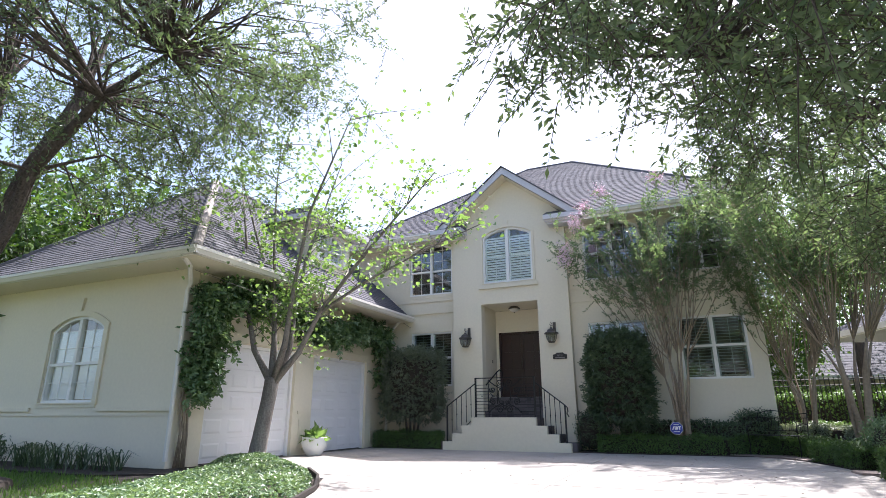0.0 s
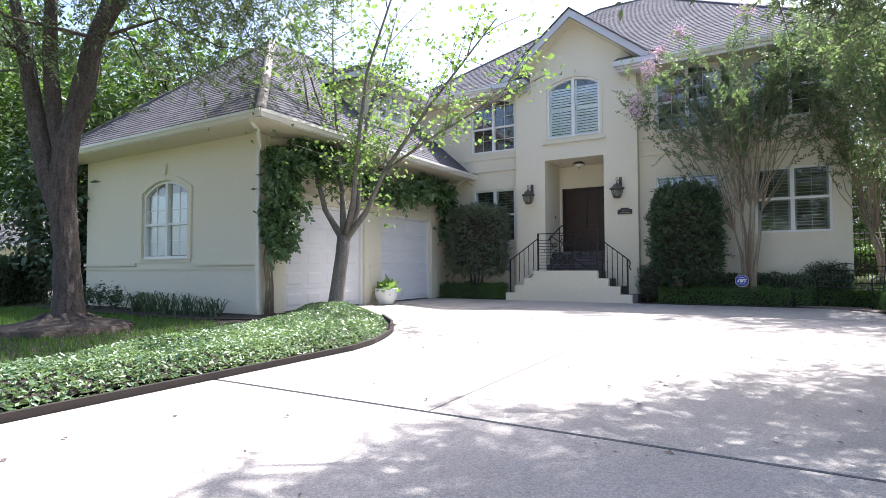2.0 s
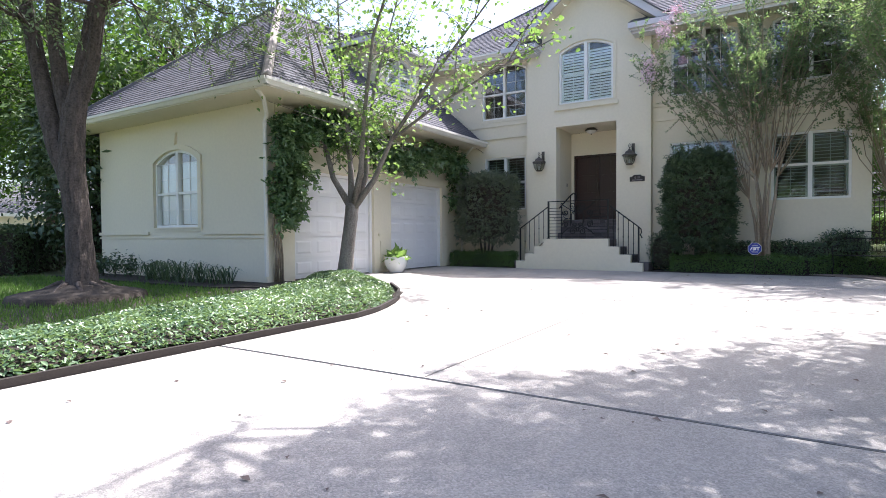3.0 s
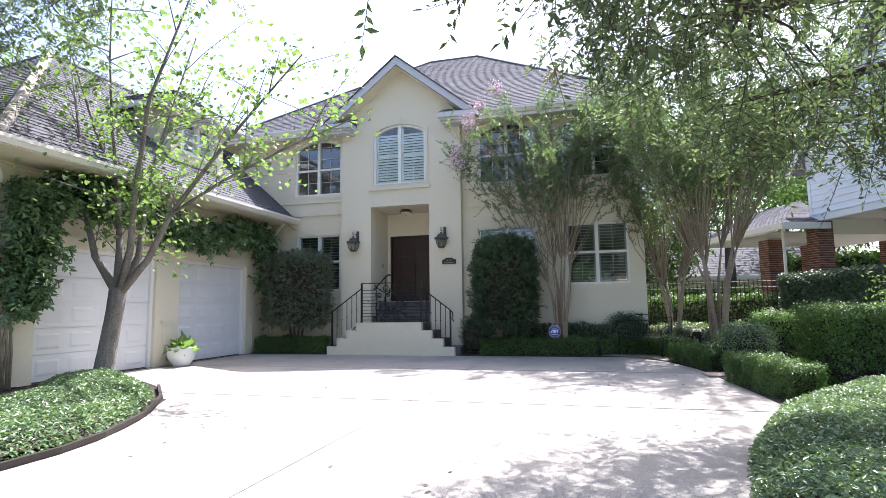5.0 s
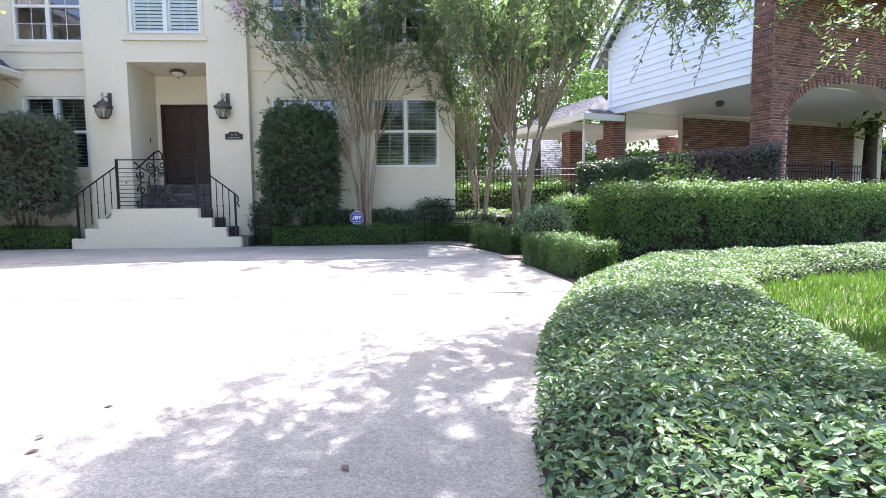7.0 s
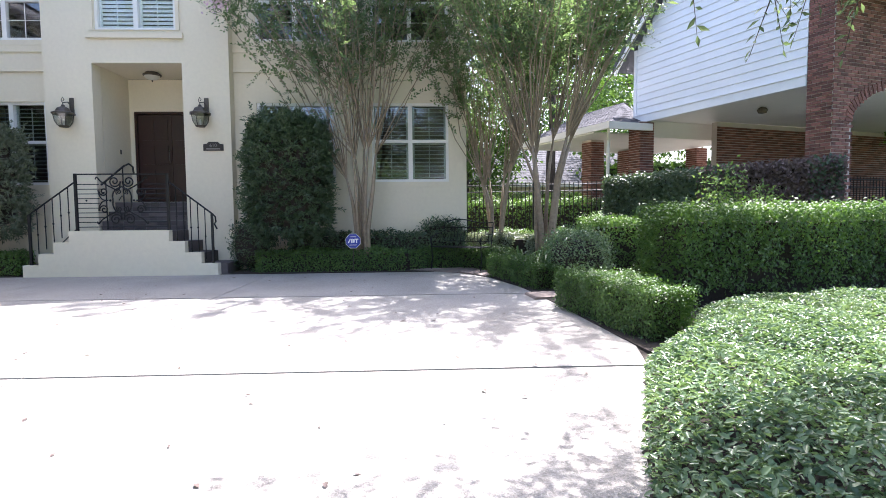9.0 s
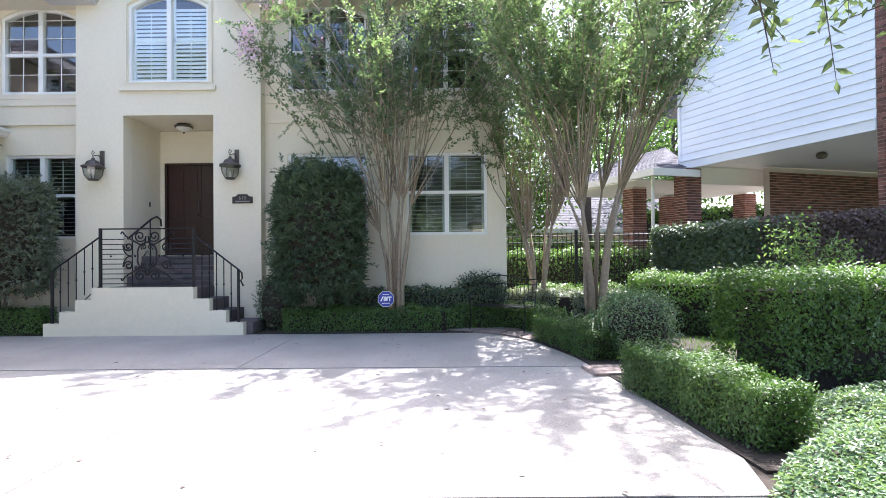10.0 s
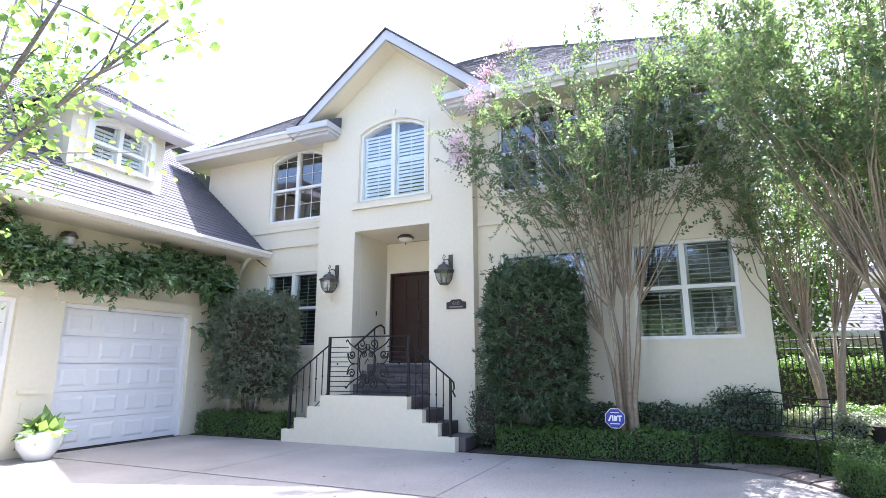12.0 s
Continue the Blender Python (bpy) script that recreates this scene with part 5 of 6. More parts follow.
for i, lb in enumerate(limbs):
    pts = [Vector((AX + a, AY + b, c)) for a, b, c in lb]
    r = [0.085, 0.06, 0.045, 0.03, 0.012][:len(pts)] if i < 5 else [0.035, 0.025, 0.016, 0.008][:len(pts)]
    r[-1] = 0.01
    g.tube(pts, r, 8)
    tips += [pts[-1], pts[-1].lerp(pts[-2], 0.12), pts[-1].lerp(pts[-2], 0.25)]
    for k in range(len(pts) - 1):
        for _ in range(6):
            a = pts[k].lerp(pts[k + 1], q.random())
            if a.z < 2.3:
                continue
            d = Vector(q.normal(size=3) * (0.55, 0.55, 0.25) + (0.15, 0, 0.45))
            mid, end = a + d * 0.5 + Vector((0, 0, 0.06)), a + d * q.uniform(0.7, 1.5)
            if end.x > AX + 5.0:
                continue
            g.tube([a, mid, end], [0.013, 0.008, 0.004], 4, False)
            tips += [end, mid.lerp(end, 0.5), mid]
part("trunk", g, BARK_RED, T, "lichened grey-brown bark", smooth=True)
leaves("crown", clumps(np.array([tuple(t) for t in tips]), 8, 0.16, 52), 0.092, L_RED, T, normal=(0, 0, 0.7), aspect=1.1, droop=0.6, seed=53, rounded=True)


def myrtle(label, at, stems, fork, spread, shoots, reach, top, tilt, seed, thick=0.05, leafy=0.42, depth=0.6, lean=(0, 0), full=10):
    """A many-stemmed crape myrtle: smooth stems to the fork, then straight shoots that fan out, leafy towards their ends."""
    q = np.random.default_rng(seed)
    t = thing("crape_myrtle", label, "tree", "crape myrtles by the house")
    x, y = at
    forks = []
    for k in range(stems):
        a = 2 * math.pi * k / stems + q.uniform(-0.3, 0.3)
        c, sn = math.cos(a), math.sin(a) * depth
        h = fork * q.uniform(0.85, 1.15)
        w = spread * q.uniform(0.6, 1.1)
        p = [(x + 0.1 * c, y + 0.1 * sn, 0.0), (x + (0.1 + 0.15 * w) * c + q.normal() * 0.02, y + (0.1 + 0.15 * w) * sn, h * 0.35), (x + (0.1 + 0.5 * w) * c + q.normal() * 0.03, y + (0.1 + 0.5 * w) * sn, h * 0.72), (x + (0.1 + w) * c, y + (0.1 + w) * sn, h)]
        r = thick * q.uniform(0.75, 1.15)
        part("stem", Geo().tube(p, [r * 1.35, r, r * 0.85, r * 0.4], 9), BARK_SMOOTH, t, smooth=True)
        forks.append((Vector(p[3]), a))
    bark, nodes, ways = Geo(), [], []
    for k in range(shoots):
        f, a0 = forks[k % stems]
        a = a0 + q.uniform(-0.9, 0.9)
        inc = radians(tilt) * q.random() ** 0.7
        out = Vector((math.cos(a) * math.sin(inc) + lean[0], math.sin(a) * math.sin(inc) * depth + lean[1], math.cos(inc)))
        ln = min(reach * q.uniform(0.65, 1.1), (top * q.uniform(0.86, 1.06) - f.z) / max(0.3, out.z))
        bend = Vector((math.cos(a), math.sin(a) * depth, 0)) * ln * q.uniform(-0.05, 0.16)
        pts = [f + out * ln * u + bend * u * u + Vector(q.normal(size=3) * 0.035 * ln * (0 < u < 1) * 0.5) for u in (0.0, 0.28, 0.6, 1.0)]
        bark.tube(pts, [0.016, 0.0095, 0.0065, 0.003], 5, False)
        for j in range(int(full * ln / 3)):
            u = leafy + (1 - leafy) * q.random()
            i = 1 if u < 0.6 else 2
            u0, u1 = (0.28, 0.6) if i == 1 else (0.6, 1.0)
            p = pts[i].lerp(pts[i + 1], min(1.0, max(0.0, (u - u0) / (u1 - u0))))
            nodes.append(tuple(p))
            sw = Vector(q.normal(size=3))
            sw -= out * sw.dot(out)
            ways.append(tuple(sw.normalized() * 0.9 + out.normalized() * 0.75 + Vector((0, 0, 0.12))))
        for u in (0.55, 0.75, 0.95):
            nodes.append(tuple(pts[2].lerp(pts[3], (u - 0.5) * 2)))
            ways.append(tuple(out.normalized() * 2.2))
    tagged(part("shootwork", bark, BARK_SMOOTH, t, smooth=True), kind="stuff")
    p, way, face, a, e = sprays(np.array(nodes), 1, 0.52, 17, seed, bias=(0, 0, 0.05), sag=0.12, spread=0.02, out=np.array(ways) * 1.5)
    tagged(part("twigwork", twig_mesh("twigwork", a, e, 0.004, 0.0015), BARK_SMOOTH, t), kind="stuff")
    leaves("crown", p, 0.07, L_MYR, t, normal=face, spread=0.3, aspect=1.9, seed=seed, along=way)
    return t


ml = myrtle("multi-stemmed crape myrtle with pink blossoms before the house", (0.12, 16.3), 6, 2.15, 0.2, 58, 4.4, 6.7, 39, 61, thick=0.042, leafy=0.4, depth=0.55, lean=(0.0, -0.08))
for k, (bx, by, bz) in enumerate(((-2.05, 15.6, 6.15), (-1.75, 15.5, 6.45), (-1.25, 15.3, 6.75), (-2.35, 15.6, 5.35), (-2.4, 15.7, 5.05), (-2.0, 15.6, 5.9), (1.6, 15.2, 6.9), (0.2, 15.2, 6.9))):
    leaves("blossom", np.random.default_rng(70 + k).normal(size=(240, 3)) * (0.11, 0.09, 0.10) + (bx, by, bz), 0.045, PINK, ml, aspect=1.2, seed=80 + k)
    part("branch", Geo().tube([(0.0, 16.2, 3.4), (bx * 0.6, by + 0.2, bz - 0.8), (bx, by, bz)], [0.012, 0.009, 0.004], 5, False), BARK_SMOOTH, ml)
    u = np.linspace(0.35, 0.97, 12)[:, None]
    ctr = np.array((bx * 0.6, by + 0.2, bz - 0.8)) * (1 - u) + np.array((bx, by, bz)) * u
    p, way, face, a, e = sprays(ctr, 2, 0.28, 11, 90 + k, spread=0.02)
    tagged(leaves("leafy_branch", p, 0.065, L_MYR, ml, normal=face, spread=0.3, aspect=1.9, seed=90 + k, along=way), kind="stuff")
myrtle("tall multi-stemmed crape myrtle with bare tan stems", (3.55, 15.2), 6, 2.25, 0.36, 100, 5.0, 7.4, 28, 62, thick=0.052, leafy=0.34, full=15, depth=0.9, lean=(0.03, -0.06))
myrtle("multi-stemmed crape myrtle beside the iron fence", (2.95, 17.3), 6, 2.0, 0.32, 70, 4.4, 7.0, 27, 63, thick=0.046, leafy=0.34, full=14, depth=0.8, lean=(0.06, 0.0))


# ---- clipped hedges and shrubs ----
def path_hedge(label, pts, width, h, n, lmat, size, seed, group="", name="hedge", gaps=0.0):
    """A clipped hedge along a line on the ground: a solid core, coloured dark for the shade among its twigs, under a
    coat of small leaves.
    """
    t = thing(name, label, "hedge", group)
    q = np.random.default_rng(seed)
    P = np.array(pts, float)
    seg = np.linalg.norm(np.diff(P, axis=0), axis=1)
    cum = np.concatenate([[0], np.cumsum(seg)])
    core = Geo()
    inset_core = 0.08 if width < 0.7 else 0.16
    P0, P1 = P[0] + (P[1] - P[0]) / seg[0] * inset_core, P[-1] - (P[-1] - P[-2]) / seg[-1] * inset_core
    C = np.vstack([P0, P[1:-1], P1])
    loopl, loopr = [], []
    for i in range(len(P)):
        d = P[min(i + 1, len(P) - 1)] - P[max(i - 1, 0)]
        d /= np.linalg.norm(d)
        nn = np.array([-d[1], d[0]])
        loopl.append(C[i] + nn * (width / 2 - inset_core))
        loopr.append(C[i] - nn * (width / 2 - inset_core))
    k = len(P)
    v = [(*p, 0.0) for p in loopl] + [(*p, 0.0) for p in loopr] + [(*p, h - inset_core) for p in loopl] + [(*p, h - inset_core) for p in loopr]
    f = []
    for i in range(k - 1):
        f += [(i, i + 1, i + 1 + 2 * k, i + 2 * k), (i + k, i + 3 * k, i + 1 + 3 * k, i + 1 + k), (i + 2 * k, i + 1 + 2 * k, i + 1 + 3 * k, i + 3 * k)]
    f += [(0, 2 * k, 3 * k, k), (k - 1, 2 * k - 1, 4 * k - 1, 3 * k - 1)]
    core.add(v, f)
    part("core", core, SOIL_AND_CORE, t)
    s = q.random(n) * cum[-1]
    i = np.clip(np.searchsorted(cum, s) - 1, 0, len(seg) - 1)
    d = (P[i + 1] - P[i]) / seg[i][:, None]
    base = P[i] + d * (s - cum[i])[:, None]
    nn = np.stack([-d[:, 1], d[:, 0]], 1)
    face = q.random(n) < width / (width + 2 * h)
    off = np.where(face, q.uniform(-1, 1, n), np.sign(q.uniform(-1, 1, n))) * width / 2
    z = np.where(face, h, q.random(n) ** 0.8 * h)
    ends = q.random(n) < 0.5 * width / cum[-1]
    base = np.where(ends[:, None], np.where((q.random(n) < 0.5)[:, None], P[0], P[-1]), base)
    off = np.where(ends, q.uniform(-1, 1, n) * width / 2, off)
    z = np.where(ends, q.random(n) * h, z)
    wob = 0.04 * np.sin(s * 5.0 + z * 6) + 0.03 * np.sin(s * 13.0 - z * 9) - 0.13 * min(1.0, width) * q.random(n) ** 2.5
    xy = base + nn * (off * (1 + wob / max(width, 0.1)))[:, None]
    p = np.column_stack([xy, z + wob * face]) + q.normal(size=(n, 3)) * (0.022 if width < 0.7 else 0.04)
    w = np.column_stack([nn * (np.sign(off) * ~face)[:, None], face.astype(float)]) * 0.9
    if gaps:
        hole = np.array([noise.noise(Vector(v) * 3.1) + 0.7 * noise.noise(Vector(v) * 9.0) for v in p])
        keep = face | (hole < gaps + 0.9 * (z / h - 0.6))
        p, w = p[keep], w[keep]
    leaves("foliage", p, size, lmat, t, normal=w, spread=0.62, aspect=1.7, seed=seed)
    return t


def shrub(name, label, c, r, n, lmat, size, seed, low=-0.9, trunk=False, box=3.2, rosette=0.0):
    t = thing(name, label, "shrub")
    if trunk:
        for k in range(4):
            part("stem", Geo().tube([(c[0] + 0.06 * k - 0.1, c[1], 0), (c[0] + 0.2 * k - 0.3, c[1], c[2] - r[2] * 0.5)], [0.04, 0.03], 6), BARK, t)
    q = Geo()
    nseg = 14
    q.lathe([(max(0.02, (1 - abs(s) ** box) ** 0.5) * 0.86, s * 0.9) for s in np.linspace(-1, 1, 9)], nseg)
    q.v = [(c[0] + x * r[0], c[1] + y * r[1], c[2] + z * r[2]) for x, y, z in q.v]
    # solid core, near-black in place of the shade between the leaves
    part("core", q, SOIL_AND_CORE, t)
    rr = np.random.default_rng(seed)
    u = rr.uniform(-1, 1, n) if low < -0.95 else rr.uniform(low, 1, n)
    a = rr.uniform(0, 2 * np.pi, n)
    rad = (1 - np.abs(u) ** box) ** 0.5
    topf = rr.random(n) < 0.22
    rad = np.where(topf, rad * rr.random(n) ** 0.5, rad)
    u = np.where(topf, np.abs(u) ** 0.2 * (1 - 0.15 * rr.random(n)), u)
    d = np.column_stack([rad * np.cos(a), rad * np.sin(a), u])
    bump = 1 + 0.06 * np.sin(a * 5 + u * 4 + seed) + 0.04 * np.sin(a * 11 - u * 9)
    p = np.asarray(c) + d * np.asarray(r) * bump[:, None] + rr.normal(size=(n, 3)) * 0.05
    if rosette:
        lump = np.array([noise.noise(Vector(v) * 2.6) + 0.6 * noise.noise(Vector(v) * 6.0) for v in p[::8]])
        p, way, face, a, e = sprays(p[::8] + d[::8] * (0.09 * lump)[:, None], 1, rosette, 9, seed, bias=(0, 0, 0.25), sag=0.1, spread=0.03, out=d[::8] * 1.1, open_angle=0.6)
        leaves("foliage", p, size, lmat, t, normal=face, spread=0.5, aspect=3.0, seed=seed, along=way)
    else:
        leaves("foliage", p, size, lmat, t, normal=d * 0.7, spread=0.9, aspect=2.6, seed=seed)
    return t


path_hedge("low clipped box hedge before the house", [(-1.95, 16.4), (0.3, 16.36), (0.95, 16.4), (1.5, 16.68), (2.1, 16.72), (2.7, 16.35), (3.0, 15.7)], 0.5, 0.42, 22000, L_HEDGE, 0.04, 101, "box hedges")
path_hedge("low clipped box hedge between garage and stairs", [(-8.55, 16.25), (-6.45, 16.3)], 0.5, 0.46, 9000, L_HEDGE, 0.04, 102, "box hedges")
path_hedge("bright clipped box hedge along the driveway", [(3.12, 11.85), (3.27, 10.9), (3.45, 9.95)], 0.44, 0.45, 26000, L_HEDGE, 0.028, 103, "box hedges")
path_hedge("bright clipped box hedge beside the walk", [(2.72, 15.2), (3.0, 14.1), (3.15, 13.25)], 0.45, 0.38, 16000, L_HEDGE, 0.03, 104, "box hedges")
path_hedge("tall thick clipped hedge along the lawn", [(4.2, 11.85), (6.0, 12.15), (9.4, 12.85), (13.0, 13.6)], 1.0, 1.16, 95000, L_HEDGE, 0.042, 105, gaps=0.5)
path_hedge("clipped hedge behind the round shrub", [(4.5, 16.2), (6.5, 15.4), (9.0, 14.6)], 0.8, 1.0, 26000, L_HEDGE, 0.045, 106, gaps=0.6)
path_hedge("dark low shrubs under the windows", [(-1.4, 16.75), (2.2, 16.8)], 0.45, 0.75, 8000, L_DARK, 0.055, 107)
path_hedge("loose green hedge behind the iron fence", [(2.4, 21.6), (7.2, 20.6)], 0.9, 1.5, 9000, L_HEDGE, 0.07, 109)
path_hedge("pale variegated low hedge behind the bench", [(2.45, 17.75), (3.4, 16.75), (4.5, 16.9)], 0.6, 0.66, 12000, L_GREY, 0.05, 110)
path_hedge("low hedge beyond the bench", [(2.7, 18.4), (5.0, 18.3)], 0.6, 0.7, 5000, L_HEDGE, 0.05, 108)
shrub("rounded_shrub", "tall clipped dark green shrub before the house", (-1.3, 16.2, 1.8), (0.73, 0.46, 1.2), 34000, L_DARK, 0.076, 111, box=3.8, rosette=0.12)
shrub("rounded_shrub", "tall clipped grey-green shrub between garage and stairs", (-7.36, 16.25, 1.78), (0.95, 0.46, 1.08), 30000, L_GREY, 0.066, 112, trunk=True, box=7.0, rosette=0.09)
shrub("ball_shrub", "rounded grey-green ball shrub by the walk", (3.64, 13.5, 0.42), (0.46, 0.45, 0.43), 9000, L_COVER, 0.042, 113)
shrub("low_shrub", "dark low shrub at the house corner", (-2.15, 16.6, 0.5), (0.4, 0.3, 0.5), 2600, L_DARK, 0.06, 115)
shrub("low_shrub", "dark low shrub beside the bench", (1.75, 16.85, 0.5), (0.5, 0.24, 0.5), 3000, L_DARK, 0.06, 116)


def inside(poly, x, y):
    c = np.zeros(len(x), bool)
    for (x0, y0), (x1, y1) in zip(poly, poly[1:] + poly[:1]):
        c ^= ((y0 > y) != (y1 > y)) & (x < (x1 - x0) * (y - y0) / (y1 - y0 + 1e-12) + x0)
    return c


def edge_dist(poly, x, y):
    d = np.full(len(x), 1e9)
    for (x0, y0), (x1, y1) in zip(poly, poly[1:] + poly[:1]):
        dx, dy = x1 - x0, y1 - y0
        t = np.clip(((x - x0) * dx + (y - y0) * dy) / (dx * dx + dy * dy + 1e-12), 0, 1)
        d = np.minimum(d, np.hypot(x - x0 - t * dx, y - y0 - t * dy))
    return d


def lift(d, top):
    return 0.03 + (top - 0.03) * np.clip(d / 0.35, 0, 1) ** 0.5


def cover(label, poly, top, density, size, seed):
    """A bed of ground cover: a low soil mound under a mat of small glossy leaves."""
    q = np.random.default_rng(seed)
    xs, ys = [p[0] for p in poly], [p[1] for p in poly]
    n = int((max(xs) - min(xs)) * (max(ys) - min(ys)) * density)
    x, y = q.uniform(min(xs), max(xs), n), q.uniform(min(ys), max(ys), n)
    k = inside(poly, x, y)
    x, y = x[k], y[k]
    hill = top * (1 + 0.1 * np.sin(x * 2.1 + seed) * np.sin(y * 1.7) + 0.06 * np.sin(x * 5.3 + y * 4.1))
    z = lift(edge_dist(poly, x, y), 1.0) * hill - q.random(len(x)) ** 2 * 0.07
    t = thing("ground_cover", label, "ground cover")
    step = 0.15
    gx, gy = np.arange(min(xs), max(xs), step), np.arange(min(ys), max(ys), step)
    X, Y = np.meshgrid(gx, gy)
    fx, fy = X.ravel(), Y.ravel()
    ins = inside(poly, fx, fy)
    hz = lift(edge_dist(poly, fx, fy), 1.0) * top * (1 + 0.1 * np.sin(fx * 2.1 + seed) * np.sin(fy * 1.7) + 0.06 * np.sin(fx * 5.3 + fy * 4.1)) - 0.06
    hz = np.where(ins, np.maximum(hz, -0.01), -0.05)
    w = len(gx)
    fc = []
    for j in range(len(gy) - 1):
        for i in range(w - 1):
            ids = (j * w + i, j * w + i + 1, (j + 1) * w + i + 1, (j + 1) * w + i)
            if ins[list(ids)].any():
                fc.append(ids)
    part("bed", Geo().add(list(zip(fx, fy, hz)), fc), SOIL_AND_CORE, t, smooth=True)
    tagged(leaves("foliage", np.column_stack([x, y, z]), size, L_COVER, t, normal=(0, 0, 1.0), spread=0.75, aspect=2.0, seed=seed, rounded=True), kind="stuff")
    return t


COVER_L = [(-3.9, 0.0), (-3.9, 6.0), (-4.05, 6.6), (-4.5, 7.55), (-5.3, 8.65), (-6.15, 9.5), (-7.0, 10.1), (-7.9, 10.55), (-8.5, 10.3), (-8.3, 9.4), (-7.2, 8.4), (-6.7, 7.2), (-6.2, 5.6), (-5.4, 3.4), (-5.3, 0.0)]
COVER_R = [(1.5, 1.5), (1.45, 3.0), (1.55, 4.9), (1.69, 5.64), (2.06, 7.18), (2.42, 8.07), (2.9, 9.2), (3.2, 9.6), (3.75, 10.1), (4.25, 11.05), (6.0, 11.55), (9.2, 12.15), (9.4, 10.9), (6.4, 10.2), (5.0, 9.4), (4.3, 8.0), (3.6, 6.0), (3.3, 4.5), (3.2, 1.5)]
cover("glossy green ground cover beside the lawn", COVER_L, 0.22, 2150, 0.048, 121)
cover("glossy green ground cover along the driveway", COVER_R, 0.26, 4200, 0.038, 122)
board = thing("bed_edging", "dark weathered edging board along the driveway", "edging", kind="structure")
eb = [(x - 0.02, y) for x, y in EDGE_L[:6]]
for (x0, y0), (x1, y1) in zip(eb, eb[1:]):
    d = Vector((x1 - x0, y1 - y0, 0))
    nrm = Vector((-d.y, d.x, 0)).normalized() * 0.045
    a, b = Vector((x0, y0, 0)), Vector((x1, y1, 0))
    part("board", Geo().add([a, b, b + nrm, a + nrm] + [p + Vector((0, 0, 0.06)) for p in (a, b, b + nrm, a + nrm)], [(0, 1, 5, 4), (1, 2, 6, 5), (2, 3, 7, 6), (3, 0, 4, 7), (4, 5, 6, 7)]), EDGING, board)
# planted soil beds
for nm, poly in (("planting_bed", [(-8.72, 16.0), (-6.3, 16.0), (-6.3, 17.05), (-8.72, 17.05)]), ("planting_bed", [(-2.4, 16.02), (1.6, 16.02), (2.4, 15.5), (2.8, 13.8), (2.95, 12.0), (3.1, 9.6), (4.6, 9.6), (5.5, 12.0), (5.0, 16.0), (6.0, 19.0), (2.3, 19.0), (2.3, 17.05), (-2.4, 17.05)]), ("planting_bed", [(-15.6, 7.6), (-9.0, 7.6), (-8.0, 8.2), (-8.72, 9.3), (-8.72, 8.79), (-15.6, 8.79)])):
    k = len(poly)
    tagged(part(nm, Geo().add([(x, y, -0.02) for x, y in poly] + [(x, y, 0.012) for x, y in poly], [tuple(range(k, 2 * k))] + [(i, (i + 1) % k, (i + 1) % k + k, i + k) for i in range(k)]), SOIL_AND_CORE), "dark bare soil of a planting bed", "soil", kind="structure")


def grass(label, poly, n, h, seed, keep=None):
    q = np.random.default_rng(seed)
    xs, ys = [p[0] for p in poly], [p[1] for p in poly]
    x, y = q.uniform(min(xs), max(xs), n), q.uniform(min(ys), max(ys), n)
    k = inside(poly, x, y)
    p = np.column_stack([x[k], y[k], np.full(k.sum(), -0.03)])
    nor = q.normal(size=p.shape) * (1, 1, 0.15)
    ob = leaves("grass", p, h, L_GRASS, None, normal=nor, spread=0.1, aspect=9, droop=-2.2, seed=seed)
    return tagged(ob, label, "grass", kind="stuff")


grass("mown green lawn blades in half shade", [(-16, -1), (-5.35, -1), (-5.4, 3.4), (-6.2, 5.6), (-6.7, 7.2), (-9.5, 7.5), (-16, 7.5)], 42000, 0.10, 131)
grass("bright green lawn grass in the sun", [(3.3, 3), (3.35, 4.5), (3.65, 6), (4.35, 8), (5.05, 9.4), (6.5, 10.1), (9.6, 10.8), (14, 12), (14, 3)], 80000, 0.10, 132)
grass("patch of lawn behind the hedges", [(4.6, 12.6), (8, 13.2), (8, 14.6), (4.6, 15.2)], 5000, 0.09, 133)

# strap-leaved plants and small shrubs along the garage wall
for k, (x, y, s) in enumerate(((-12.2, 8.25, 1.0), (-11.5, 8.2, 1.1), (-10.8, 8.1, 1.1), (-10.2, 8.2, 1.0), (-9.4, 8.2, 0.9))):
    t = thing("lily_clump", "clump of arching dark strap leaves at the wall", "plant", "lilies at the garage wall")
    q = np.random.default_rng(140 + k)
    b = Geo()
    for _ in range(46):
        a, ln = q.uniform(0, 6.28), s * q.uniform(0.35, 0.6)
        px, py = x + q.normal() * 0.12, y + q.normal() * 0.1
        c, sn = math.cos(a), math.sin(a)
        w = 0.012
        mid, tip = (px + c * ln * 0.4, py + sn * ln * 0.4, ln * 0.75), (px + c * ln * 0.95, py + sn * ln * 0.95, ln * 0.55)
        b.add([(px - sn * w, py + c * w, 0.0), (px + sn * w, py - c * w, 0.0), (mid[0] + sn * w, mid[1] - c * w, mid[2]), (mid[0] - sn * w, mid[1] + c * w, mid[2]), tip], [(0, 1, 2, 3), (3, 2, 4)])
    part("foliage", b, L_DARK, t)
for k, x in enumerate((-15.0, -14.4, -13.8, -13.1)):
    t = thing("seedling_shrub", "small young shrub in the bed by the wall", "shrub", "young shrubs at the garage wall")
    leaves("foliage", np.random.default_rng(150 + k).normal(size=(220, 3)) * (0.1, 0.1, 0.13) + (x, 8.3, 0.3), 0.09, L_DARK, t, seed=150 + k)
    part("stem", Geo().tube([(x, 8.3, 0), (x, 8.3, 0.3)], 0.012, 5), BARK, t)
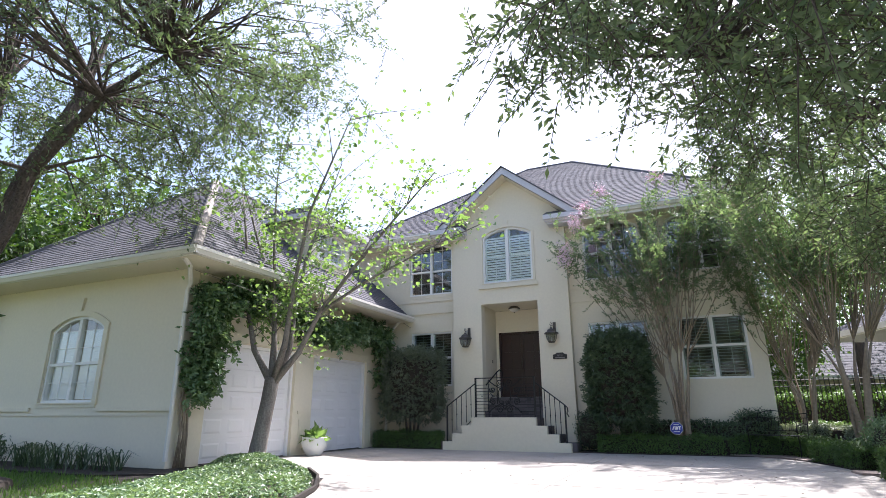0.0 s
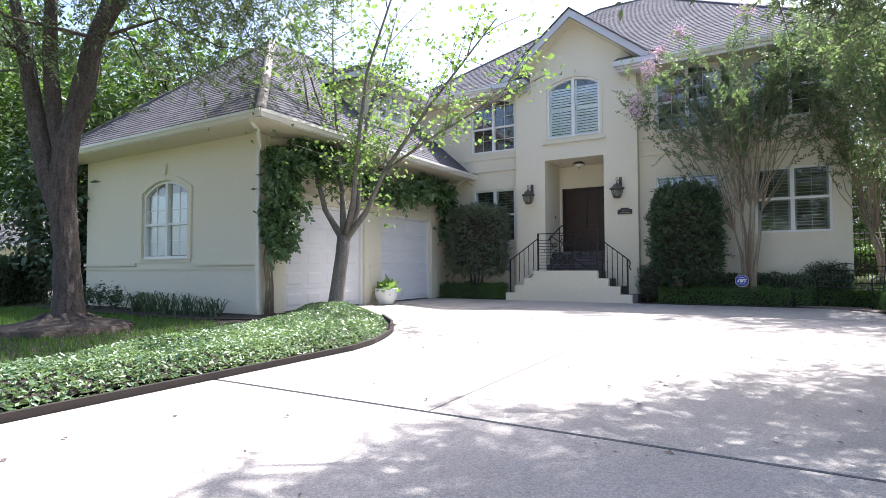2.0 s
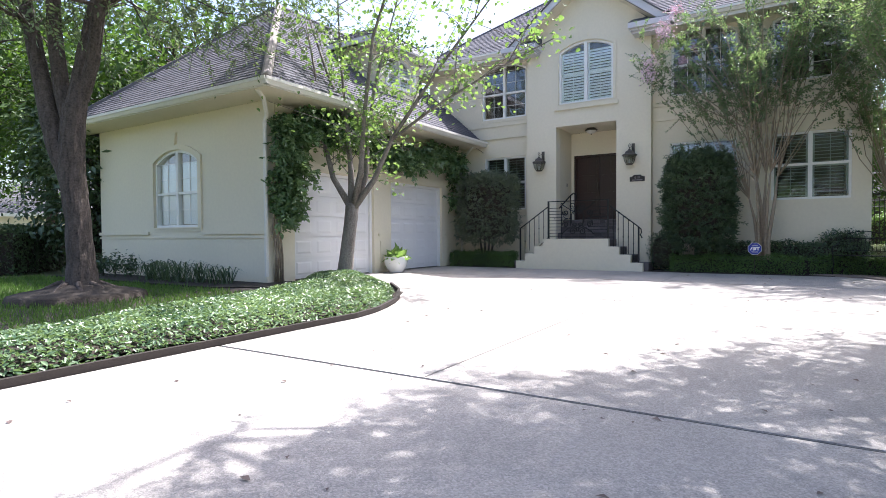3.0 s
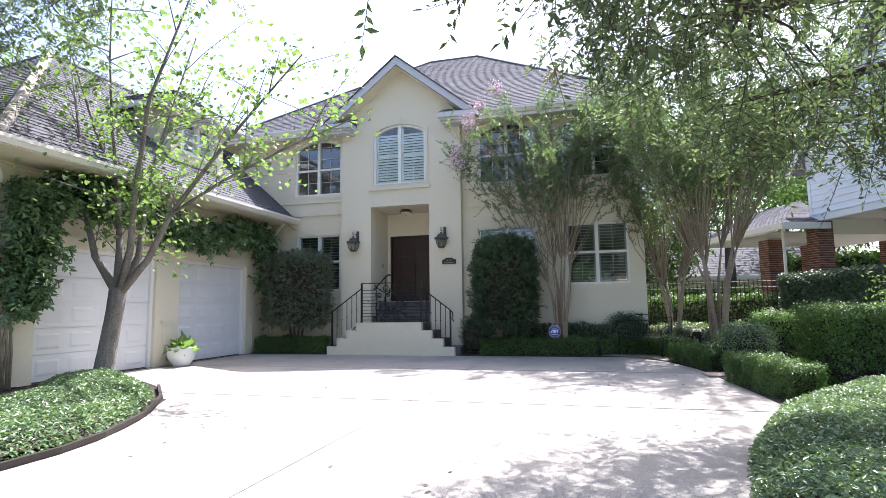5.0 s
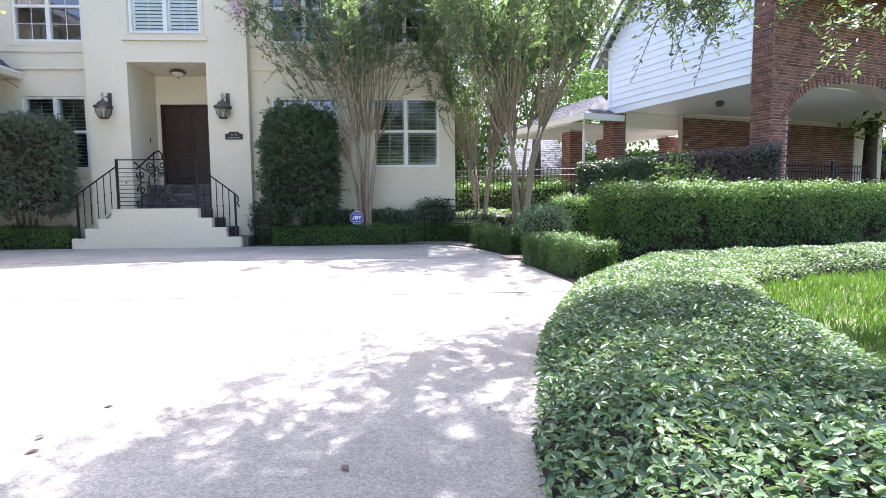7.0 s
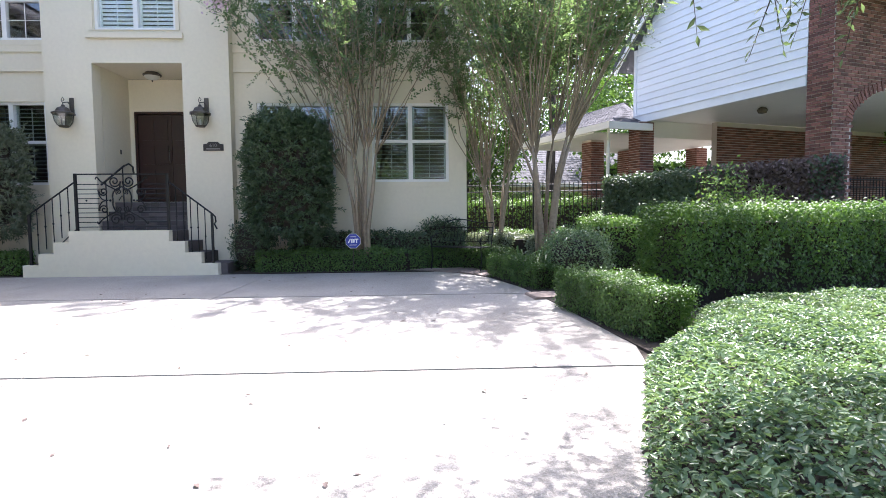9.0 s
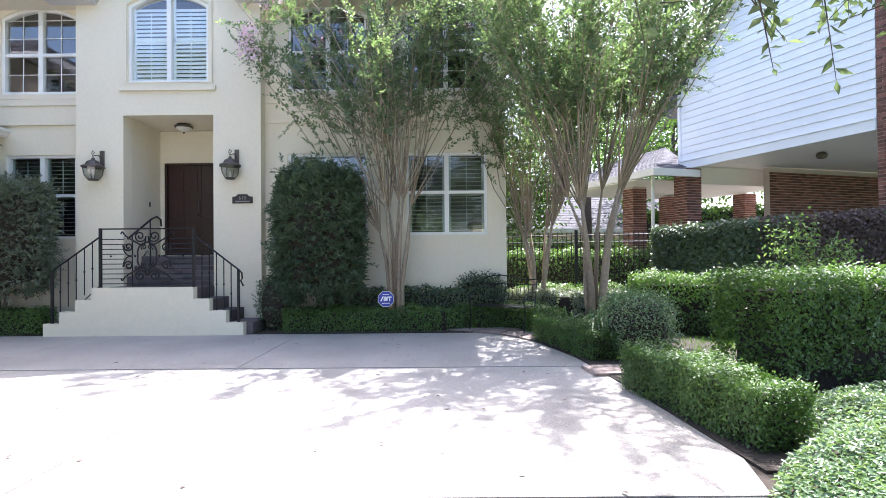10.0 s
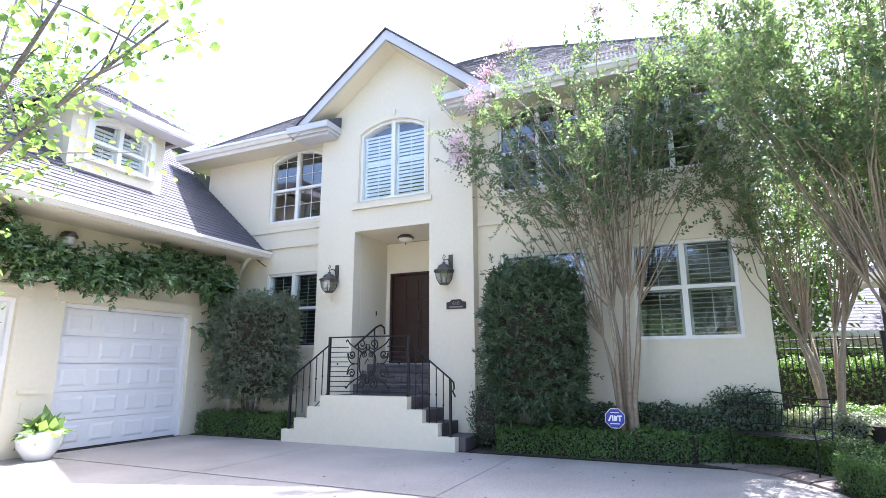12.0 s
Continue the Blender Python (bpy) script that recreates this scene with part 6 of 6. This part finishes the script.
# strap leaves between box hedge and myrtle
t = thing("lily_clump", "clump of bright strap leaves behind the box hedge", "plant")
q = np.random.default_rng(160)
b = Geo()
for _ in range(110):
    a, ln = q.uniform(0, 6.28), q.uniform(0.35, 0.6)
    px, py = 3.35 + q.normal() * 0.2, 14.3 + q.normal() * 0.35
    c, sn, w = math.cos(a), math.sin(a), 0.014
    b.add([(px - sn * w, py + c * w, 0.0), (px + sn * w, py - c * w, 0.0), (px + c * ln * 0.4 + sn * w, py + sn * ln * 0.4 - c * w, ln * 0.9), (px + c * ln * 0.4 - sn * w, py + sn * ln * 0.4 + c * w, ln * 0.9), (px + c * ln * 0.9, py + sn * ln * 0.9, ln * 0.7)], [(0, 1, 2, 3), (3, 2, 4)])
part("foliage", b, L_HEDGE, t)

# vine over the garage doors
vine = thing("climbing_vine", "dense dark green vine trained over the garage doors", "vine")
q = np.random.default_rng(170)
cen = []
for y in np.arange(9.3, 16.35, 0.07):
    zc = 3.22 + 0.16 * math.sin(y * 1.25 + 1.0) - 0.03 * (y - 12)
    for _ in range(4):
        cen.append((GX + 0.28 + q.uniform(-0.14, 0.3), y + q.normal() * 0.05, zc + 0.07 + q.normal() * 0.17))
for z in np.arange(1.35, 3.5, 0.05):
    wid = 0.10 + 0.42 * min(1.0, max(0.0, (z - 1.2) / 1.0))
    for _ in range(4):
        cen.append((GX + 0.15 + q.uniform(0, 0.35), 9.0 + q.uniform(-0.35, 1) * wid, z))
for z in np.arange(2.0, 3.2, 0.06):
    for _ in range(2):
        cen.append((GX + 0.2 + q.uniform(-0.1, 0.2), 16.35 + q.normal() * 0.15, z))
p, way, face, a, e = sprays(np.array(cen), 5, 0.16, 9, 171, bias=(0.5, 0, 0.05), sag=0.3, spread=0.09)
leaves("foliage", p, 0.105, L_VINE, vine, normal=face + (0.5, 0, 0.2), spread=0.3, aspect=2.2, seed=172, rounded=True, along=way)
for k in range(5):
    y = 8.95 + 0.03 * k
    part("stem", Geo().tube([(GX + 0.06 + 0.03 * k, y, 0.0), (GX + 0.12, y + 0.07 * math.sin(k * 2.2), 0.6), (GX + 0.08, y - 0.06 * math.cos(k * 2), 1.2), (GX + 0.15, y + 0.15, 2.2), (GX + 0.2, y + 0.2, 3.1)], 0.022, 6), BARK_SMOOTH, vine, smooth=True)
part("stem", Geo().tube([(GX + 0.2, 9.2, 3.1)] + [(GX + 0.2, y, 3.1 + 0.08 * math.sin(y * 2)) for y in np.arange(9.8, 16.3, 0.6)], 0.02, 6), BARK_SMOOTH, vine)

walkm = mat("brown_stone_walk", (0.24, 0.19, 0.165), 0.9, var=0.25, big=2, fine=20, bump=0.4, rand=0.15)
walk_way = thing("garden_walk", "brown flagstones leading through the planting beds", "path", kind="structure")
for k, (x, y, rz) in enumerate(((3.0, 12.62, 5), (3.6, 12.5, 10), (4.25, 12.62, 0), (4.9, 12.9, -10), (5.5, 13.3, -20))):
    part("flagstone", Geo().slab([(-0.27, 0), (0.27, 0), (0.25, 0.03), (-0.25, 0.03)], -0.24, 0.24), walkm, walk_way, m=pose(x, y, 0.006, 0, 0, rz))

for loop in ([(1.05, 16.27), (1.5, 16.03), (1.78, 16.4), (1.3, 16.5)], [(1.53, 16.01), (1.98, 15.67), (2.25, 16.1), (1.81, 16.39)], [(2.01, 15.65), (2.25, 15.3), (2.62, 15.7), (2.28, 16.08)], [(2.27, 15.27), (2.42, 14.95), (2.72, 15.25), (2.64, 15.68)], [(1.82, 16.43), (2.28, 16.13), (2.45, 16.3), (2.05, 16.52)]):
    part("flagstone", Geo().add([(x, y, z) for z in (-0.02, 0.03) for x, y in loop], [(4, 5, 6, 7)] + [(i, (i + 1) % 4, (i + 1) % 4 + 4, i + 4) for i in range(4)]), walkm, walk_way)

# ---- iron fence, gate and ivy screen ----
def fence(label, a, b, h, gap, name="iron_fence", spear=True):
    t = thing(name, label, "fence")
    a, b = Vector((*a, 0)), Vector((*b, 0))
    ln = (b - a).length
    for z in (0.12, h - 0.25, h - 0.08):
        part("rail", Geo().tube([a + Vector((0, 0, z)), b + Vector((0, 0, z))], 0.014, 4), IRON, t)
    me = Geo().tube([(0, 0, 0.02), (0, 0, h - 0.05), (0, 0, h)], [0.012, 0.012, 0.003], 4).mesh("picket")
    k = int(ln / gap)
    for i in range(k + 1):
        p = a.lerp(b, i / k)
        if i % 18 == 0:
            part("post", Geo().box(p.x - 0.035, p.x + 0.035, p.y - 0.035, p.y + 0.035, 0, h + 0.05), IRON, t)
        else:
            part("picket", me, IRON, t, m=Matrix.Translation(p))
    return t


fence("tall black iron fence between the gardens", (2.35, 20.2), (6.1, 19.0), 1.95, 0.11)


def garden_bench(at, rz):
    """A light wrought iron bench: slatted seat, barred back under a waved top rail, curved arms."""
    t = thing("garden_bench", "black wrought iron garden bench on the stone pad", "bench", at=at, rz=rz)
    w, d, sz, bz = 1.12, 0.42, 0.44, 0.92
    for x in (0.0, w):
        part("leg", Geo().tube([(x, -0.02, 0.0), (x, 0.02, 0.2), (x, 0.0, sz), (x, 0.0, sz + 0.2)], 0.011, 6), IRON, t)
        part("leg", Geo().tube([(x, d + 0.08, 0.0), (x, d + 0.02, 0.25), (x, d, sz), (x, d + 0.1, bz)], 0.011, 6), IRON, t)
        part("armrest", Geo().tube([(x, d + 0.05, sz + 0.24), (x, d * 0.5, sz + 0.26), (x, 0.0, sz + 0.2), (x, -0.05, sz + 0.12), (x, -0.03, sz + 0.07)], 0.01, 6), IRON, t)
    for k in range(7):
        y = d * k / 6
        part("seat_slat", Geo().box(-0.01, w + 0.01, y - 0.016, y + 0.016, sz - 0.006, sz + 0.006), IRON, t)
    part("top_rail", Geo().tube([(w * k / 16, d + 0.1, bz + 0.035 * math.sin(2 * math.pi * k / 16) + 0.04 * math.sin(math.pi * k / 16)) for k in range(17)], 0.011, 6), IRON, t)
    part("back_rail", Geo().tube([(0, d + 0.03, sz + 0.1), (w, d + 0.03, sz + 0.1)], 0.009, 6), IRON, t)
    part("back_rail", Geo().tube([(0, d + 0.09, bz - 0.1), (w, d + 0.09, bz - 0.1)], 0.009, 6), IRON, t)
    for k in range(1, 14):
        x = w * k / 14
        part("back_bar", Geo().tube([(x, d + 0.03, sz + 0.1), (x, d + 0.09, bz - 0.1)], 0.006, 5), IRON, t)
    return t


garden_bench((1.5, 16.26, 0.035), -35)
NM = pose(9.9, 16.5, 0, 0, 0, 18.7)
ivy = thing("ivy_screen", "ivy-covered garden screen with bare brown stretch", "ivy")
a, b = np.array((6.0, 19.1)), np.array((10.0, 16.25))
q = np.random.default_rng(181)
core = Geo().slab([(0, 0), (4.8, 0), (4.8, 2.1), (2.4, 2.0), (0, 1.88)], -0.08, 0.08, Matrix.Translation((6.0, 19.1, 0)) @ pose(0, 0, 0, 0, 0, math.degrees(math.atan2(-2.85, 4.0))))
# solid slab behind the ivy, its colour dark for the shade between leaves
part("screen", core, SOIL_AND_CORE, ivy)
for nm, lo, hi, n, mt in (("foliage", 0.0, 0.6, 17000, L_DARK), ("dry_foliage", 0.45, 1.0, 16000, L_BROWN), ("foliage", 0.88, 1.0, 2500, L_DARK)):
    s = q.uniform(lo, hi, n)
    h = 1.95 + 0.22 * s
    top = q.random(n) < 0.12
    z = np.where(top, h, q.random(n) * h) + q.normal(size=n) * 0.05
    nrm = np.array((-2.85, -4.0)) / 4.91
    off = np.where(top, q.uniform(-0.15, 0.15, n), 0.14) + q.normal(size=n) * 0.04
    p = np.column_stack([a + (b - a) * s[:, None] + nrm * off[:, None], z])
    leaves(nm, p, 0.075, mt, ivy, normal=(-0.5, -0.65, 0.35), aspect=1.5, droop=0.8, seed=int(lo * 100) + 5, label="dry brown ivy" if mt is L_BROWN else "")
shr = thing("sprouting_shrub", "loose light green shrub before the ivy", "shrub")
leaves("foliage", clumps(crown_centres(60, (7.5, 15.6, 1.4), (0.9, 0.4, 0.6), 191), 16, 0.1, 192), 0.08, L_RED, shr, aspect=2.2, seed=193)
part("stem", Geo().tube([(7.5, 15.6, 0), (7.5, 15.6, 1.5)], 0.02, 5), BARK, shr)

# ---- the neighbouring house, turned away from this one ----
nb = thing("neighbour_house", "brick and white siding house with arched carport", "house")
SZ = 3.86
for k in range(22):
    z = SZ + 0.22 + k * 0.20
    far = min(5.9, 5.9 - (z - SZ - 2.2))
    part("siding_board", Geo().slab([(0, z), (-0.028, z + 0.004), (-0.008, z + 0.20), (0, z + 0.20)], 0.56, far), SIDING, nb, m=NM)
part("wall", Geo().add([(x, y, z) for x in (0.002, 0.15) for y, z in ((0.56, SZ), (5.9, SZ), (5.9, SZ + 2.2), (3.0, SZ + 5.1), (0.56, SZ + 5.1))], [(0, 1, 2, 3, 4), (9, 8, 7, 6, 5)] + [(i, (i + 1) % 5, (i + 1) % 5 + 5, i + 5) for i in range(5)]), SIDING, nb, m=NM)
part("skirt_board", Geo().box(-0.05, -0.002, 0.56, 5.95, SZ - 0.02, SZ + 0.20), SIDING, nb, m=NM)
part("drip_board", Geo().box(-0.07, -0.002, 0.56, 5.95, SZ + 0.202, SZ + 0.225), SIDING, nb, m=NM)
part("corner_board", Geo().box(-0.04, 0.14, 5.902, 6.02, SZ, SZ + 2.2), SIDING, nb, m=NM)
part("rake_board", Geo().add([(x, y, z) for x in (-0.4, -0.33) for y, z in ((6.5, SZ + 1.55), (6.5, SZ + 1.75), (2.4, SZ + 5.85), (2.4, SZ + 5.65))], [(0, 1, 2, 3), (7, 6, 5, 4)] + [(i, (i + 1) % 4, (i + 1) % 4 + 4, i + 4) for i in range(4)]), TRIM, nb, m=NM)
part("carport_ceiling", Geo().box(0.16, 13.0, 0.56, 6.0, SZ + 0.05, SZ + 0.15), TRIM, nb, m=NM)
part("beam", Geo().box(0.16, 13.0, 5.6, 5.95, SZ - 0.45, SZ + 0.045), TRIM, nb, m=NM)
part("wall", Geo().box(0.16, 12.0, 5.75, 5.9, SZ + 0.16, SZ + 2.1), SIDING, nb, m=NM)
part("roof", Geo().add([(x, y, z) for x in (-0.42, 12.5) for y, z in ((6.55, SZ + 1.66), (6.55, SZ + 1.82), (2.4, SZ + 5.97), (-1.5, SZ + 2.1), (-1.5, SZ + 1.95), (2.4, SZ + 5.8))], [(0, 1, 2, 5), (5, 2, 3, 4), (6, 11, 8, 7), (11, 10, 9, 8)] + [(i, i + 6, (i + 1) % 6 + 6, (i + 1) % 6) for i in range(6)]), SHINGLE, nb, m=NM)
# brick: backing in mortar, with bricks proud of it
BR = (0.205, 0.062)


def brick_field(parent, m, w, z0, z1, hole=None, singles=0, seed=1):
    """Running-bond bricks on a wall plane x, z; y points out of the wall by -y."""
    me = Geo().box(0.0, BR[0], -0.014, 0.0, 0.0, BR[1]).mesh("brick")
    bulk = Geo()
    made = 0
    row, z = 0, z0
    while z + BR[1] <= z1 + 0.001:
        x = -(row % 2) * 0.108
        while x < w:
            a, c = max(0.0, x), min(w, x + BR[0])
            if c - a > 0.05 and not (hole and hole((a + c) / 2, z + 0.03)):
                if made < singles and c - a > BR[0] - 0.001:
                    part("brick", me, BRICK, parent, m=m @ Matrix.Translation((a, 0, z)))
                    made += 1
                else:
                    bulk.box(a, c, -0.014, 0.0, z, z + BR[1], m)
            x += BR[0] + 0.014
        z += BR[1] + 0.014
        row += 1
    if bulk.v:
        tagged(part("brickwork", bulk, BRICK_ALL, parent), kind="stuff")


def arch_hole(x, z):
    return 0.6 < x < 6.0 and z < 3.0 + 0.95 * math.sqrt(max(0.0, 1 - ((x - 3.3) / 2.72) ** 2))


pier = part("wall", Geo().slab([(0, 0), (0.6, 0), (0.6, 3.0)] + [(3.3 - 2.7 * math.cos(math.pi * k / 16), 3.0 + 0.95 * math.sin(math.pi * k / 16)) for k in range(1, 17)] + [(6.0, 0), (9, 0), (9, 8.4), (0, 8.4)], 0.0, 0.55), MORTAR, nb, m=NM)
brick_field(pier, Matrix.Identity(4), 7.0, 0.0, 8.3, arch_hole, 0, 1)
NS = Matrix(((0, 1, 0, 0), (-1, 0, 0, 0.55), (0, 0, 1, 0), (0, 0, 0, 1)))
brick_field(pier, NS, 0.55, 0.9, 8.3, None, 230, 2)
# voussoirs of the arch
for k in range(44):
    th = math.pi * (k + 0.5) / 44
    cxx, czz = 3.3 - 2.7 * math.cos(th), 3.0 + 0.95 * math.sin(th)
    part("brick", Geo().box(-0.031, 0.031, -0.025, 0.02, 0.0, 0.21), BRICK, pier, m=Matrix.Translation((cxx, 0, czz)) @ pose(0, 0, 0, 0, math.degrees(math.atan2(-math.cos(th) * 0.95, math.sin(th) * 2.7)), 0))
back = part("wall", Geo().box(2.2, 13.0, 4.9, 5.1, 0, SZ), MORTAR, nb, m=NM)
brick_field(back, Matrix.Translation((2.2, 4.9, 0)), 9.0, 1.0, SZ - 0.1, None, 0, 3)
for i, (x, y, zt) in enumerate(((-0.25, 5.45, SZ - 0.02), (-0.65, 7.3, SZ - 0.35), (2.2, 9.0, SZ - 0.4), (4.2, 7.6, SZ - 0.4))):
    col = part("column", Geo().box(x, x + 0.5, y, y + 0.5, 0, zt), MORTAR, nb, m=NM)
    brick_field(col, Matrix.Translation((x, y, 0)), 0.5, 1.4, zt - 0.02, None, 0, 4)
    brick_field(col, Matrix.Translation((x, y, 0)) @ Matrix(((0, 1, 0, 0), (-1, 0, 0, 0.5), (0, 0, 1, 0), (0, 0, 0, 1))), 0.5, 1.4, zt - 0.02, None, 0, 5)
sh, deck = Geo(), Geo()
NP = lambda x, y, z: tuple(NM @ Vector((x, y, z)))
shingle_plane(sh, deck, NP(-1.5, 10.5, SZ - 0.15), NP(-1.5, 5.3, SZ - 0.15), NP(1.2, 8, SZ + 1.1), NP(1.2, 10.5, SZ + 1.1), seed=31)
shingle_plane(sh, deck, NP(-1.5, 5.3, SZ - 0.15), NP(0.0, 5.3, SZ - 0.15), NP(1.2, 8, SZ + 1.1), NP(1.2, 8, SZ + 1.1), seed=32)
tagged(part("roof_shingles", sh, SHINGLE, nb), kind="stuff")
part("roof", deck, SHINGLE, nb)
part("porch_fascia", Geo().box(-1.6, -1.5, 5.2, 10.5, SZ - 0.32, SZ - 0.12).box(-1.5, 0, 5.2, 5.3, SZ - 0.32, SZ - 0.12), GUTTER, nb, m=NM)
part("porch_ceiling", Geo().box(-1.5, 4.6, 6.0, 10.5, SZ - 0.35, SZ - 0.3), TRIM, nb, m=NM)
part("downpipe", Geo().tube([(-1.45, 5.4, SZ - 0.3), (-1.3, 5.6, SZ - 0.6), (-1.25, 5.7, 0.5)], 0.05, 8), GUTTER, nb, m=NM)
part("carport_light", Geo().lathe([(0.03, 0.0), (0.10, -0.03), (0.13, -0.08), (0.10, -0.16), (0.0, -0.18)], 8, (1.6, 2.9, SZ + 0.05)), LANTERN, nb, m=NM)
tagged(part("paved_court", Geo().box(-1.5, 8, -3.5, 12, -0.028, -0.005), CONCRETE, None, m=NM), "plain concrete of the neighbouring carport", "pavement", kind="structure")
fence("black iron gate beside the brick pier", tuple((NM @ Vector((0.8, 0.3, 0)))[:2]), tuple((NM @ Vector((4.2, 0.3, 0)))[:2]), 1.9, 0.11, "iron_gate")


# ---- distance: far houses and trees ----
def far_house(label, x, y, w, d, eave, ridge, rz, wallmat):
    t = thing("far_house", label, "house", at=(x, y, 0), rz=rz)
    part("wall", Geo().box(-w / 2, w / 2, -d / 2, d / 2, 0, eave), wallmat, t)
    s2, dk = Geo(), Geo()
    E = [(-w / 2 - 0.4, -d / 2 - 0.4, eave), (w / 2 + 0.4, -d / 2 - 0.4, eave), (w / 2 + 0.4, d / 2 + 0.4, eave), (-w / 2 - 0.4, d / 2 + 0.4, eave)]
    R0, R1 = (-w / 2 + d / 2, 0, ridge), (w / 2 - d / 2, 0, ridge)
    for p in ((E[0], E[1], R1, R0), (E[1], E[2], R1, R1), (E[2], E[3], R0, R1), (E[3], E[0], R0, R0)):
        shingle_plane(s2, dk, *p, course=0.3, tab=0.7)
    tagged(part("roof_shingles", s2, SHINGLE, t), kind="stuff")
    part("roof", dk, SHINGLE, t)
    part("fascia", Geo().box(-w / 2 - 0.42, w / 2 + 0.42, -d / 2 - 0.44, -d / 2 - 0.4, eave - 0.2, eave + 0.02), TRIM, t)
    # plain boxes, painted as dark as dim rooms behind glass
    for k in range(3):
        part("window", Geo().box(-w / 3 + k * w / 3 - 0.5, -w / 3 + k * w / 3 + 0.5, -d / 2 - 0.03, -d / 2 - 0.002, 0.9, 2.1), DARKROOM, t)
    return t


far_house("low house with grey shingle roof behind the fence", 9.0, 40.0, 16, 10, 2.7, 5.8, 10, STUCCO)
far_house("low pale house far across the lawn", -44.0, 22.0, 16, 9, 2.6, 5.2, 60, STUCCO)


def far_tree(x, y, h, r, seed, label="leafy green tree in the distance", mt=None, per=34, n=200, size=0.26, bottom=0.28):
    cc = crown_centres(n, (x, y, h * (0.5 + bottom / 2)), (r, r, h * (0.5 - bottom / 2)), seed, 0.4)
    stems = [([(x, y, -0.05), (x, y, h * 0.3), (x + 0.2, y, h * 0.7)], [0.28, 0.22, 0.08])]
    return tree("background_tree", label, stems, BARK, cc, per, 0.42, size, mt or L_FAR, [(x, y, h * 0.35), (x, y, h * 0.55), (x + 0.2, y, h * 0.68)], 0.3, 0.07, seed=seed, sides=8, group="trees in the distance")


for k, (x, y, h, r) in enumerate(((-19, 14, 9, 4.2), (-17.5, 12.5, 10, 4.2), (-20, 6.5, 11, 4.6), (-26, 12, 12, 5), (-15.5, 18.5, 10, 4), (-24, 9, 10, 4.5), (-22, 20, 11, 5), (-31, 15, 11, 5), (-16.5, 21, 9, 4), (-40, 14, 12, 6), (7.5, 31, 12, 4.5), (13, 35, 12, 5), (3.6, 33, 7, 3), (20, 34, 12, 6), (19, 24, 10, 4), (28, 30, 13, 6), (-28, 36, 13, 6), (16, 50, 14, 7))):
    far_tree(x, y, h, r, 200 + k)
for k, (x, y, h, r) in enumerate(((-38, -26, 12, 6), (-25, -31, 9, 5), (-13, -27, 11, 5), (-2, -33, 9, 5), (10, -28, 12, 6), (24, -30, 10, 6), (38, -22, 12, 7))):
    far_tree(x, y, h, r, 260 + k, "leafy tree across the street", None, 30, 110, 0.4)
far_house("brick house across the street", -18.0, -36.0, 20, 10, 5.2, 8.5, 0, MORTAR)
far_house("pale house across the street", 14.0, -38.0, 20, 10, 5.0, 8.2, 0, STUCCO)
far_tree(-17.5, 9.8, 6.0, 2.2, 230, "dense dark-leaved tree beside the garage", L_DARK, 50, 200, 0.2, 0.1)
path_hedge("dark clipped hedge across the side lawn", [(-17.5, 7.0), (-20.0, 9.5)], 1.2, 1.3, 7000, L_DARK, 0.09, 241)
tagged(part("side_street", Geo().add([(-60, 11.5, -0.02), (-21, 10.5, -0.02), (-21, 13.5, -0.02), (-60, 16, -0.02)], [(0, 1, 2, 3)]), CONCRETE), "pale concrete side drive beyond the lawn", "road", kind="structure")
# fallen leaves on the driveway
lit = np.random.default_rng(251)
fx, fy = lit.uniform(-3.5, 2.6, 150), lit.uniform(1.5, 15.5, 150)
tagged(leaves("fallen_leaf_litter", np.column_stack([fx, fy, np.full(150, 0.006)]), 0.05, L_BROWN, None, normal=(0, 0, 1.0), spread=0.15, seed=252), "scattered dry fallen leaves on the concrete", "leaf litter", kind="stuff")
path_hedge("loose green hedge behind the iron fence", [(3.2, 27.0), (9.5, 29.5), (15.0, 31.0)], 1.6, 1.9, 9000, L_FAR, 0.13, 245)
path_hedge("tall leafy screen of trees beyond the neighbouring house", [(11.0, 36.0), (22.0, 31.0), (30.0, 24.0), (36.0, 14.0)], 2.5, 3.6, 16000, L_FAR, 0.26, 246)
